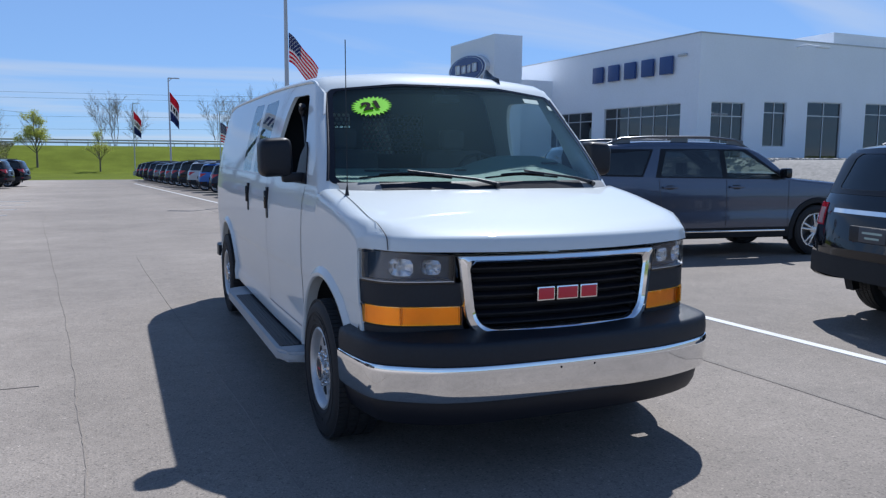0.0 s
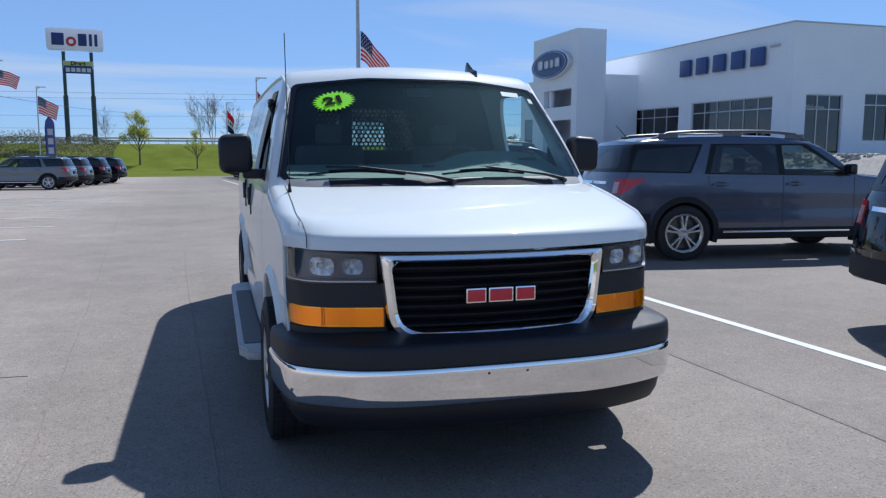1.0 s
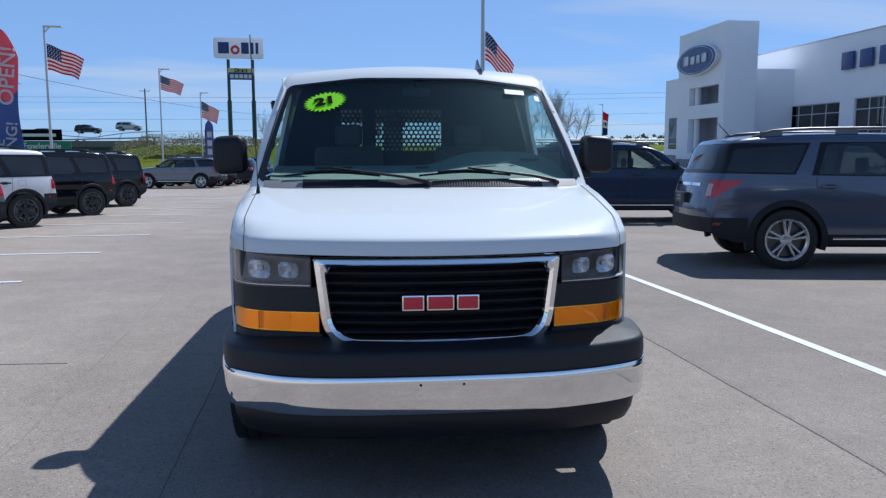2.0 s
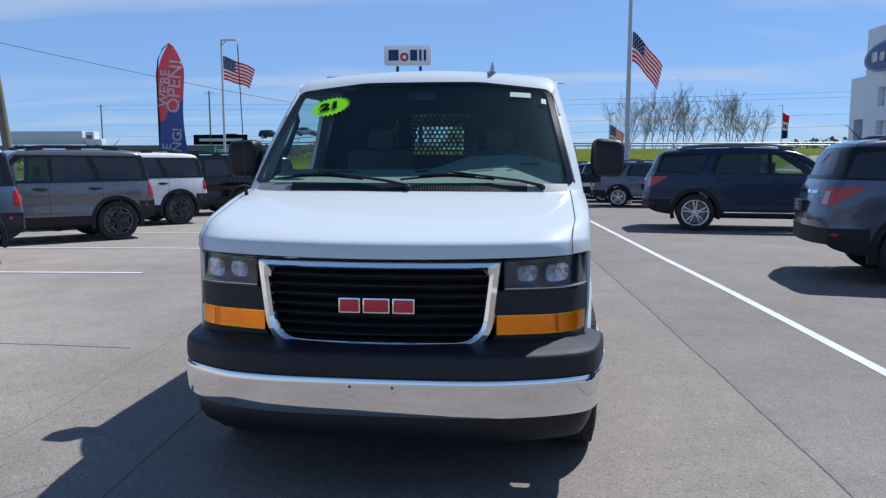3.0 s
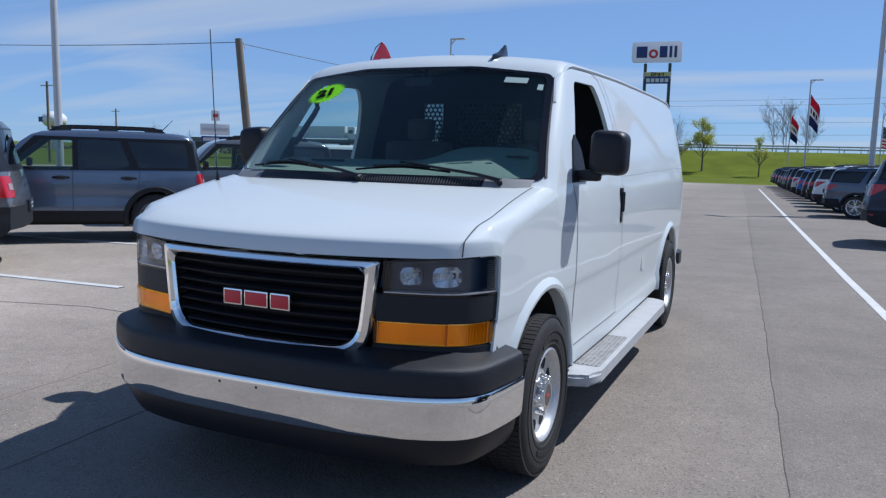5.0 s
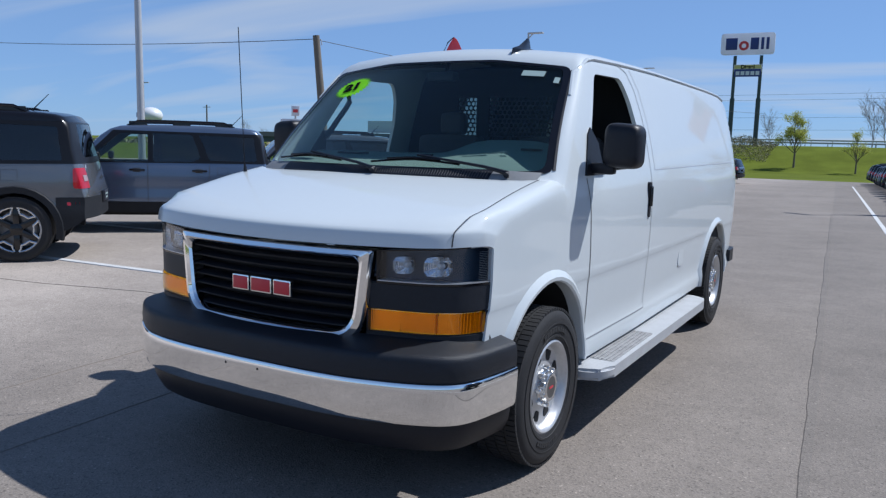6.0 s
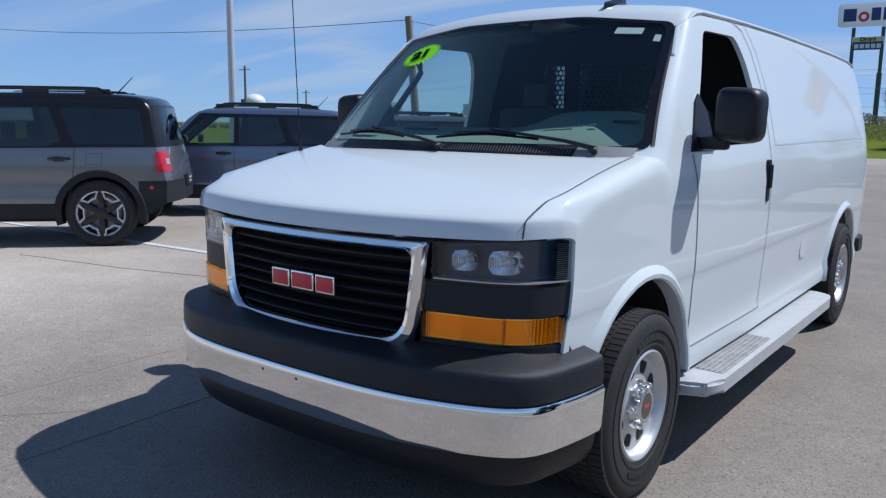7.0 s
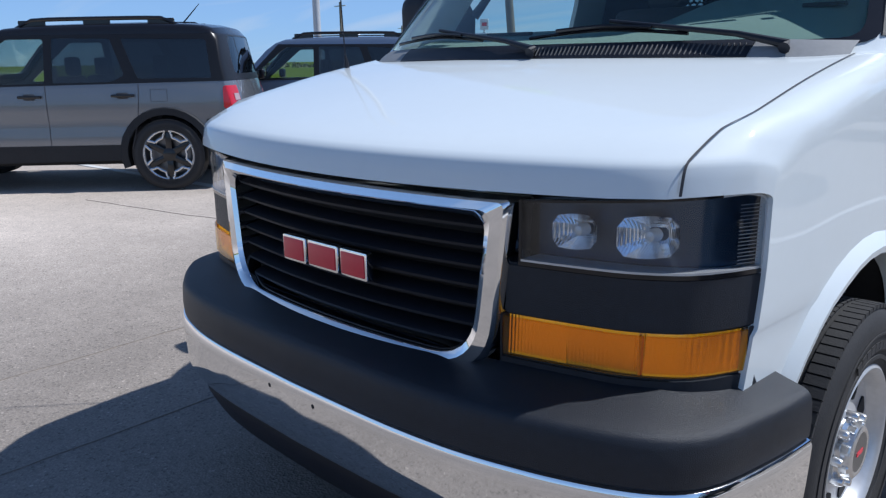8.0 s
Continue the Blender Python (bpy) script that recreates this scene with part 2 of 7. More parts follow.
def part(name, bm, materials, parent=None, label="", smooth=32):
    ob = new(name, mesh_of(name, bm, materials, smooth))
    ob.parent = parent
    if label:
        tagged(ob, label)
    return ob


def thing(name, label, category, m=None, group="", kind=""):
    ob = new(name)
    ob.empty_display_size = 0.2
    if m is not None:
        ob.matrix_basis = m
    return tagged(ob, label, category, group, kind)


def solid(name, bm, materials, label, category, m=None, group="", kind="", smooth=32):
    ob = part(name, bm, materials, None, "", smooth)
    if m is not None:
        ob.matrix_basis = m
    return tagged(ob, label, category, group, kind)


def box(bm, x0, x1, y0, y1, z0, z1, bevel=0.0, segs=2, m=None):
    x0, x1, y0, y1, z0, z1 = min(x0, x1), max(x0, x1), min(y0, y1), max(y0, y1), min(z0, z1), max(z0, z1)
    r = bmesh.ops.create_cube(bm, size=1)
    vs = r["verts"]
    for v in vs:
        v.co = Vector(((x0 + x1) / 2 + v.co.x * (x1 - x0), (y0 + y1) / 2 + v.co.y * (y1 - y0), (z0 + z1) / 2 + v.co.z * (z1 - z0)))
    if m is not None:
        bmesh.ops.transform(bm, matrix=m, verts=vs)
    if bevel > 0:
        es = list({e for v in vs for e in v.link_edges})
        bmesh.ops.bevel(bm, geom=es, offset=bevel, segments=segs, affect="EDGES", profile=0.6)
    return bm


def tube(bm, pts, radius, sides=8, caps=True):
    """A round bar along points; radius may be one number or one for each point."""
    pts = [Vector(p) for p in pts]
    rad = radius if isinstance(radius, (list, tuple)) else [radius] * len(pts)
    rings = []
    ref = Vector((0, 0, 1))
    for i, p in enumerate(pts):
        d = (pts[min(i + 1, len(pts) - 1)] - pts[max(i - 1, 0)]).normalized()
        r = ref if abs(d.dot(ref)) < 0.95 else Vector((1, 0, 0))
        a = d.cross(r).normalized()
        b = d.cross(a)
        rings.append([bm.verts.new(p + rad[i] * (math.cos(2 * math.pi * k / sides) * a + math.sin(2 * math.pi * k / sides) * b)) for k in range(sides)])
    for i in range(len(rings) - 1):
        for k in range(sides):
            bm.faces.new((rings[i][k], rings[i][(k + 1) % sides], rings[i + 1][(k + 1) % sides], rings[i + 1][k]))
    if caps:
        bm.faces.new(rings[0][::-1]); bm.faces.new(rings[-1])
    return bm


def lathe(bm, prof, sides=32, m=None, closed=False):
    """Turns a profile of (radius, along) about the x axis."""
    rings = []
    for r, a in prof:
        rings.append([bm.verts.new(Vector((a, r * math.cos(2 * math.pi * k / sides), r * math.sin(2 * math.pi * k / sides)))) for k in range(sides)])
    pairs = list(zip(rings, rings[1:])) + ([(rings[-1], rings[0])] if closed else [])
    for a, b in pairs:
        for k in range(sides):
            bm.faces.new((a[k], a[(k + 1) % sides], b[(k + 1) % sides], b[k]))
    if not closed:
        bm.faces.new(rings[0][::-1]); bm.faces.new(rings[-1])
    if m is not None:
        bmesh.ops.transform(bm, matrix=m, verts=[v for ring in rings for v in ring])
    return bm


def sweep(bm, path, prof):
    """Sweeps a closed profile of (outwards, z) along a plan path of (x, y); outwards is to the right of the way."""
    n = len(path)
    rings = []
    for i, (x, y) in enumerate(path):
        a, b = path[max(i - 1, 0)], path[min(i + 1, n - 1)]
        d = Vector((b[0] - a[0], b[1] - a[1])).normalized()
        out = Vector((d.y, -d.x))
        rings.append([bm.verts.new((x + out.x * o, y + out.y * o, z)) for o, z in prof])
    k = len(prof)
    for i in range(n - 1):
        for j in range(k):
            bm.faces.new((rings[i][j], rings[i][(j + 1) % k], rings[i + 1][(j + 1) % k], rings[i + 1][j]))
    bm.faces.new(rings[0][::-1]); bm.faces.new(rings[-1])
    return bm


def rounded(points, radius, segs=4):
    radii = radius if isinstance(radius, (list, tuple)) else [radius] * len(points)
    return rounded_by(points, radii, segs)


def rounded_by(points, radii, segs):
    """A polygon with its corners rounded."""
    out = []
    n = len(points)
    for i in range(n):
        p, a, b = Vector(points[i]), Vector(points[i - 1]), Vector(points[(i + 1) % n])
        u, w = (a - p), (b - p)
        r = min(radii[i], u.length * 0.45, w.length * 0.45)
        p0, p1 = p + u.normalized() * r, p + w.normalized() * r
        for k in range(segs + 1):
            t = k / segs
            out.append(tuple((1 - t) ** 2 * p0 + 2 * t * (1 - t) * p + t * t * p1))
    return out


def prism(bm, poly, axis, a, b):
    """Extrudes a polygon along an axis from a to b. The polygon's two numbers are the other two axes in order."""
    def at(p, w):
        return {"x": (w, p[0], p[1]), "y": (p[0], w, p[1]), "z": (p[0], p[1], w)}[axis]
    lo = [bm.verts.new(at(p, a)) for p in poly]
    hi = [bm.verts.new(at(p, b)) for p in poly]
    n = len(poly)
    for i in range(n):
        bm.faces.new((lo[i], lo[(i + 1) % n], hi[(i + 1) % n], hi[i]))
    bm.faces.new(lo[::-1]); bm.faces.new(hi)
    return bm


def curve_at(table, v):
    """Smooth value through (v, value) rows (monotone cubic)."""
    xs, ys = [p[0] for p in table], [p[1] for p in table]
    if v <= xs[0]:
        return ys[0]
    if v >= xs[-1]:
        return ys[-1]
    n = len(xs)
    i = max(j for j in range(n - 1) if xs[j] <= v)
    sl = [(ys[j + 1] - ys[j]) / (xs[j + 1] - xs[j]) for j in range(n - 1)]
    def tangent(j):
        if j == 0:
            return sl[0]
        if j == n - 1:
            return sl[-1]
        return 0.0 if sl[j - 1] * sl[j] <= 0 else 2 * sl[j - 1] * sl[j] / (sl[j - 1] + sl[j])
    h = xs[i + 1] - xs[i]
    t = (v - xs[i]) / h
    return ((2 * t ** 3 - 3 * t ** 2 + 1) * ys[i] + (t ** 3 - 2 * t ** 2 + t) * h * tangent(i) + (-2 * t ** 3 + 3 * t ** 2) * ys[i + 1] + (t ** 3 - t ** 2) * h * tangent(i + 1))


class Shell:
    """A vehicle's skin: sections across its length, from sill to roof, bowed in plan at both ends."""
    def __init__(self, top, width, sill, round_, crown, side, bow, stations):
        self.top, self.width, self.sill, self.round, self.crown = top, width, sill, round_, crown
        self.side, self.bow, self.stations = side, bow, stations

    def half(self, v, n_side=15, n_corner=6, n_top=10):
        zt, r, w, zb, cr = (curve_at(k, v) for k in (self.top, self.round, self.width, self.sill, self.crown))
        pts = []
        ze = max(zt - cr - r, zb + 0.05)
        for k in range(n_side + 1):
            z = zb + (ze - zb) * k / n_side
            pts.append((w * self.side(z, v), z))
        xe, dx = pts[-1][0], pts[-1][0] - pts[-2][0]
        lean = dx / max(pts[-1][1] - pts[-2][1], 1e-6)
        xi = xe - r * 1.0 + lean * r
        corner = (xe + lean * r * 0.8, ze + r * 0.9)
        zi = ze + r
        for k in range(1, n_corner + 1):
            t = k / n_corner
            pts.append(((1 - t) ** 2 * xe + 2 * t * (1 - t) * corner[0] + t * t * xi, (1 - t) ** 2 * ze + 2 * t * (1 - t) * corner[1] + t * t * zi))
        for k in range(1, n_top + 1):
            x = xi * (1 - k / n_top)
            pts.append((x, zt - (zt - zi) * (x / xi) ** 2))
        return pts

    def place(self, x, v, z):
        return Vector((x, v + self.bow(x, v, z), z))

    def side_point(self, v, z, out=0.0):
        w = curve_at(self.width, v)
        x = w * self.side(z, v)
        p = self.place(x, v, z)
        return Vector((p.x + out, p.y, p.z))

    def build(self, nose=True):
        bm = bmesh.new()
        rings = []
        for v in self.stations:
            h = self.half(v)
            ring = [(-x, z) for x, z in h[:-1]] + [h[-1]] + [(x, z) for x, z in h[-2::-1]]
            rings.append([bm.verts.new(self.place(x, v, z)) for x, z in ring])
        m = len(rings[0])
        for a, b in zip(rings, rings[1:]):
            for j in range(m - 1):
                bm.faces.new((a[j], a[j + 1], b[j + 1], b[j]))
        for v, ring in ((self.stations[0], rings[0]), (self.stations[-1], rings[-1]))[0 if nose else 1:]:
            h = self.half(v)
            rows = []
            for j in range(len(h)):
                if j == len(h) - 1:
                    rows.append([ring[j]] * 13)
                    continue
                x, z = h[j]
                rows.append([ring[j]] + [bm.verts.new(self.place(-x + 2 * x * k / 12, v, z)) for k in range(1, 12)] + [ring[m - 1 - j]])
            for lo, hi in zip(rows, rows[1:]):
                for k in range(12):
                    vs = []
                    for q in (lo[k], lo[k + 1], hi[k + 1], hi[k]):
                        if q not in vs:
                            vs.append(q)
                    if len(vs) >= 3:
                        bm.faces.new(vs)
        bmesh.ops.recalc_face_normals(bm, faces=bm.faces)
        return bm


def islands(me, least=20):
    """Splits a mesh into its separate pieces."""
    bm = bmesh.new()
    bm.from_mesh(me)
    bm.faces.ensure_lookup_table()
    left, out = set(bm.faces), []
    while left:
        seed = left.pop()
        group, todo = {seed}, [seed]
        while todo:
            f = todo.pop()
            for e in f.edges:
                for g in e.link_faces:
                    if g in left:
                        left.remove(g)
                        group.add(g)
                        todo.append(g)
        if len(group) >= least:
            index = {}
            for f in group:
                for v in f.verts:
                    index.setdefault(v, len(index))
            piece = bpy.data.meshes.new("piece")
            piece.from_pydata([tuple(v.co) for v in index], [], [[index[v] for v in f.verts] for f in group])
            for p in piece.polygons:
                p.use_smooth = True
            piece.set_sharp_from_angle(angle=radians(32))
            out.append(piece)
    bm.free()
    return out


def carve(base, cutters, mode="DIFFERENCE", smooth=30):
    """Cuts meshes out of a mesh (or keeps what is inside one) and returns the new mesh."""
    ob = new("carving", base)
    gone = [ob]
    for c in cutters:
        t = new("cutter", c)
        gone.append(t)
        md = ob.modifiers.new("cut", "BOOLEAN")
        md.operation, md.object, md.solver = mode, t, "EXACT"
    dg = bpy.context.evaluated_depsgraph_get()
    me = bpy.data.meshes.new_from_object(ob.evaluated_get(dg))
    for o in gone:
        bpy.data.objects.remove(o)
    bm = bmesh.new()
    bm.from_mesh(me)
    for e in bm.edges:
        e.smooth = len(e.link_faces) == 2 and e.calc_face_angle(0) < radians(smooth)
    for f in bm.faces:
        f.smooth = True
    bm.to_mesh(me)
    bm.free()
    return me


def thick_shell(shell, thickness=0.025, nose=True):
    bm = shell.build(nose)
    me = bpy.data.meshes.new("skin")
    bm.to_mesh(me)
    bm.free()
    ob = new("skin", me)
    md = ob.modifiers.new("thick", "SOLIDIFY")
    md.thickness, md.offset = thickness, -1
    dg = bpy.context.evaluated_depsgraph_get()
    out = bpy.data.meshes.new_from_object(ob.evaluated_get(dg))
    bpy.data.objects.remove(ob)
    return out


def clipped(shell, poly, axis, a, b, thickness=0.012, bm=None):
    """The piece of a skin inside a convex polygon run along an axis, as a thin sheet."""
    bm = shell.build()
    area = sum(p[0] * q[1] - q[0] * p[1] for p, q in zip(poly, poly[1:] + poly[:1]))
    turn = 1 if area > 0 else -1
    def lift(u, w, k=0.0):
        return Vector({"x": (k, u, w), "y": (u, k, w), "z": (u, w, k)}[axis])
    planes = []
    for p, q in zip(poly, poly[1:] + poly[:1]):
        d = (q[0] - p[0], q[1] - p[1])
        if math.hypot(*d) > 1e-6:
            planes.append((lift(*p), lift(d[1] * turn, -d[0] * turn).normalized()))
    lo, hi = min(a, b), max(a, b)
    planes += [(lift(0, 0, lo), lift(0, 0, -1.0)), (lift(0, 0, hi), lift(0, 0, 1.0))]
    for co, no in planes:
        bmesh.ops.bisect_plane(bm, geom=[*bm.verts, *bm.edges, *bm.faces], dist=1e-6, plane_co=co, plane_no=no, clear_outer=True)
    bmesh.ops.recalc_face_normals(bm, faces=bm.faces)
    if thickness:
        bmesh.ops.solidify(bm, geom=list(bm.faces), thickness=thickness)
    for e in bm.edges:
        e.smooth = len(e.link_faces) == 2 and e.calc_face_angle(0) < radians(32)
    for f in bm.faces:
        f.smooth = True
    me = bpy.data.meshes.new("piece")
    bm.to_mesh(me)
    bm.free()
    return me


def cutter_mesh(poly, axis, a, b):
    bm = prism(bmesh.new(), poly, axis, a, b)
    bmesh.ops.recalc_face_normals(bm, faces=bm.faces)
    me = bpy.data.meshes.new("cutter")
    bm.to_mesh(me)
    bm.free()
    return me


def link_part(name, me, material, parent, label="", shadow=True):
    me.materials.clear()
    me.materials.append(material)
    ob = new(name, me)
    ob.parent = parent
    ob.visible_shadow = shadow
    if label:
        tagged(ob, label)
    return ob


def circle(cx, cy, r, n=36):
    return [(cx + r * math.cos(2 * math.pi * k / n), cy + r * math.sin(2 * math.pi * k / n)) for k in range(n)]


def add_wheel(parent, m, radius, width, rim_r, rim_material, spokes=5, style="spoke"):
    """tyre with tread blocks and rim with spokes; the outer face looks along +x."""
    w = width / 2
    bm = bmesh.new()
    prof = [(rim_r, -w * 0.9), (rim_r + 0.02, -w * 0.98), (radius * 0.86, -w * 1.04), (radius - 0.028, -w * 0.98), (radius - 0.008, -w * 0.84),
            (radius - 0.006, w * 0.84), (radius - 0.028, w * 0.98), (radius * 0.86, w * 1.04), (rim_r + 0.02, w * 0.98), (rim_r, w * 0.9)]
    lathe(bm, prof, 48, None, True)
    tyre = part("tyre", bm, M_RUBBER, parent, "black rubber tyre")
    tyre.matrix_basis = m
    bm = bmesh.new()
    lathe(bm, [(radius * 0.80, w * 1.035), (radius * 0.80, w * 1.055), (radius * 0.815, w * 1.055), (radius * 0.815, w * 1.035)], 48, None, True)
    lathe(bm, [(rim_r + 0.022, w * 0.97), (rim_r + 0.024, w * 1.01), (rim_r + 0.034, w * 1.01), (rim_r + 0.036, w * 0.97)], 48, None, True)
    for k in range(9):
        box(bm, w * 1.03, w * 1.052, -0.014, 0.014, radius * 0.70, radius * 0.76, 0, 1, Matrix.Rotation(0.11 * k - 0.5, 4, "X"))
        box(bm, w * 1.03, w * 1.052, -0.012, 0.012, radius * 0.70, radius * 0.75, 0, 1, Matrix.Rotation(0.10 * k + 2.6, 4, "X"))
    bands = part("sidewall_band", bm, M_RUBBER, tyre, "raised bands and marks on the sidewall")
    bands.matrix_basis = Matrix.Identity(4)
    bm = bmesh.new()
    for row, (x0, x1) in enumerate(((-0.92, -0.55), (-0.46, -0.08), (0.0, 0.4), (0.5, 0.92))):
        n = 84
        for k in range(n):
            a = 2 * math.pi * (k + 0.5 * (row % 2)) / n
            box(bm, w * x0, w * x1, -0.0118, 0.0118, radius - 0.012, radius - 0.001, 0, 1, Matrix.Rotation(a, 4, "X"))
    tread = tagged(part("tread", bm, M_RUBBER, parent, "tread blocks"), kind="stuff")
    tread.matrix_basis = m
    bm = bmesh.new()
    barrel = [(rim_r + 0.012, w * 0.92), (rim_r - 0.006, w * 0.95), (rim_r - 0.02, w * 0.80), (rim_r - 0.05, w * 0.35), (rim_r - 0.05, w * 0.10), (0.02, w * 0.05), (0.02, w * 0.0), (rim_r - 0.03, -w * 0.2), (rim_r - 0.02, -w * 0.85), (rim_r + 0.012, -w * 0.92)]
    if style == "steel":
        barrel = [(rim_r + 0.012, w * 0.90), (rim_r - 0.002, w * 0.97), (rim_r - 0.012, w * 0.93), (rim_r - 0.022, w * 0.80), (rim_r - 0.030, w * 0.62), (rim_r - 0.042, w * 0.58), (rim_r - 0.10, w * 0.61), (rim_r - 0.125, w * 0.68),
                  (0.055, w * 0.66), (0.055, 0), (rim_r - 0.03, -w * 0.2), (rim_r - 0.02, -w * 0.85), (rim_r + 0.012, -w * 0.92)]
    lathe(bm, barrel, 48, None, True)
    rim = part("rim", bm, rim_material if style == "steel" else M_DARKALLOY, parent)
    rim.matrix_basis = m
    if style == "steel":
        for k in range(8):
            me = Matrix.Rotation(2 * math.pi * (k + 0.5) / 8, 4, "X")
            bm = bmesh.new()
            prism(bm, rounded([(-0.021, rim_r - 0.098), (0.021, rim_r - 0.098), (0.030, rim_r - 0.046), (-0.030, rim_r - 0.046)], 0.014), "x", w * 0.1, w * 0.624)
            bmesh.ops.transform(bm, matrix=me, verts=bm.verts)
            part("vent_hole", bm, M_DARK, rim)
        bm = bmesh.new()
        lathe(bm, [(0.088, w * 0.5), (0.088, w * 0.72), (0.080, w * 0.77), (0.074, w * 0.80), (0.070, w * 0.97), (0.062, w * 1.01), (0.056, w * 1.01), (0.052, w * 0.99), (0.001, w * 0.99)], 40)
        for k in range(8):
            me = Matrix.Rotation(2 * math.pi * k / 8, 4, "X")
            lathe(bm, [(0.0125, w * 0.6), (0.0125, w * 0.84), (0.009, w * 0.90), (0.001, w * 0.91)], 12, me @ Matrix.Translation((0, 0, 0.092)))
        for k in range(8):
            me = Matrix.Rotation(2 * math.pi * (k + 0.5) / 8, 4, "X")
            box(bm, w * 0.70, w * 0.97, -0.012, 0.012, 0.060, 0.0765, 0.004, 1, me)
        part("hub_cap", bm, M_HUB, rim, "bright silver hub cap")
        bm = bmesh.new()
        lathe(bm, [(0.0525, w * 0.98), (0.0525, w * 0.996), (0.001, w * 0.997)], 28)
        part("hub_disc", bm, M_DARKALLOY, rim)
        bm = bmesh.new()
        box(bm, w * 0.99, w * 1.005, -0.024, 0.024, -0.0055, 0.0055, 0.002)
        part("badge", bm, M_RED, rim, "small red badge")
    else:
        bm = bmesh.new()
        if style != "loop":
            lathe(bm, [(0.075, w * 0.1), (0.075, w * 0.62), (0.05, w * 0.7), (0.001, w * 0.7)], 24)
        if style == "loop":
            for k in range(6):
                me = Matrix.Rotation(2 * math.pi * (k + 0.5) / 6, 4, "X")
                r1, r0 = rim_r - 0.004, rim_r * 0.70
                for p, q in (((-0.42, r1), (0.42, r1)), ((-0.42, r1), (-0.26, r0)), ((0.42, r1), (0.26, r0)), ((-0.26, r0), (0.26, r0))):
                    pts = []
                    for t in (0, 0.25, 0.5, 0.75, 1.0):
                        an, rr = p[0] + (q[0] - p[0]) * t, p[1] + (q[1] - p[1]) * t
                        pts.append(me @ Vector((w * 0.84, rr * math.sin(an), rr * math.cos(an))))
                    tube(bm, pts, 0.014, 6)
        for k in range(spokes if style != "loop" else 0):
            a = 2 * math.pi * k / spokes
            for off in ((-0.17, 0.17) if style == "split" else (0.0,)):
                me = Matrix.Rotation(a + off, 4, "X")
                box(bm, w * 0.45, w * 0.86, -0.015 if style == "split" else -0.034, 0.015 if style == "split" else 0.034, 0.05, rim_r - 0.012, 0.008, 2, me)
        if style != "loop":
            lathe(bm, [(rim_r - 0.001, w * 0.80), (rim_r + 0.010, w * 0.95), (rim_r - 0.012, w * 0.95), (rim_r - 0.03, w * 0.80)], 48, None, True)
        part("spokes", bm, rim_material, rim)
        if style == "loop":
            bm = bmesh.new()
            lathe(bm, [(0.075, w * 0.1), (0.075, w * 0.72), (0.05, w * 0.8), (0.001, w * 0.8)], 24)
            for k in range(6):
                box(bm, w * 0.4, w * 0.74, -0.034, 0.034, 0.05, rim_r - 0.02, 0.01, 2, Matrix.Rotation(2 * math.pi * k / 6, 4, "X"))
            part("dark_spokes", bm, M_GLOSSBLACK, rim)
    return tyre


# ---- ground and setting ----
def smooth_step(a, b, v):
    t = min(max((v - a) / (b - a), 0.0), 1.0)
    return t * t * (3 - 2 * t)


FALL = 0.015     # the lot falls away from the camera


def lot_z(x, y):
    d = y - 8.0
    return 0.0 if d <= -3 else (-FALL * (d + 3) ** 2 / 12 if d < 3 else -FALL * d)


def land(x, y, bare=False):
    """Height of the land: the sloping lot, lawn, a bank up to the highway, a mound for the showroom."""
    z = lot_z(x, min(y, 125)) - 0.05
    bank = smooth_step(128, 157, y) * 4.35 * smooth_step(-52, -36, x)
    if bare:
        return z + bank
    mound = (1.3 - z) * smooth_step(29, 33, x) * smooth_step(22, 28, y) if y < 110 else 0
    return z + max(bank, mound)


bm = bmesh.new()
xs = [-3000, -1500, -700, -350, -200, -140] + [-100 + 4 * k for k in range(51)] + [140, 200, 350, 700, 1500, 3000]
ys = [-3000, -1500, -600, -250, -120, -60, -20] + [4 * k for k in range(48)] + [200, 250, 350, 700, 1500, 3000]
grid = [[bm.verts.new((x, y, land(x, y, True))) for x in xs] for y in ys]
for j in range(len(ys) - 1):
    for i in range(len(xs) - 1):
        bm.faces.new((grid[j][i], grid[j][i + 1], grid[j + 1][i + 1], grid[j + 1][i]))
solid("ground", bm, M_GRASS, "green mown grass bank sloping up to the highway", "ground", kind="structure")

bm = bmesh.new()
rows = []
for y in [-45, -20, 0, 4, 5, 6, 7, 8, 9, 10, 11, 13, 16, 20, 30, 45, 60, 75, 79.0]:
    end = y == 79.0
    rows.append([bm.verts.new((x, y + (0.03 * (x - 3) if end else 0), lot_z(x, y))) for x in (-60, -20, 0, 3, 10, 28)])
for a, b in zip(rows, rows[1:]):
    for i in range(5):
        bm.faces.new((a[i], a[i + 1], b[i + 1], b[i]))
ext = bmesh.ops.extrude_face_region(bm, geom=list(bm.faces))
for v in ext["geom"]:
    if isinstance(v, bmesh.types.BMVert):
        v.co.z -= 0.15
solid("pavement", bm, M_ASPHALT, "grey asphalt of a dealer's car lot, paler to the south-west", "pavement", kind="structure", smooth=20)


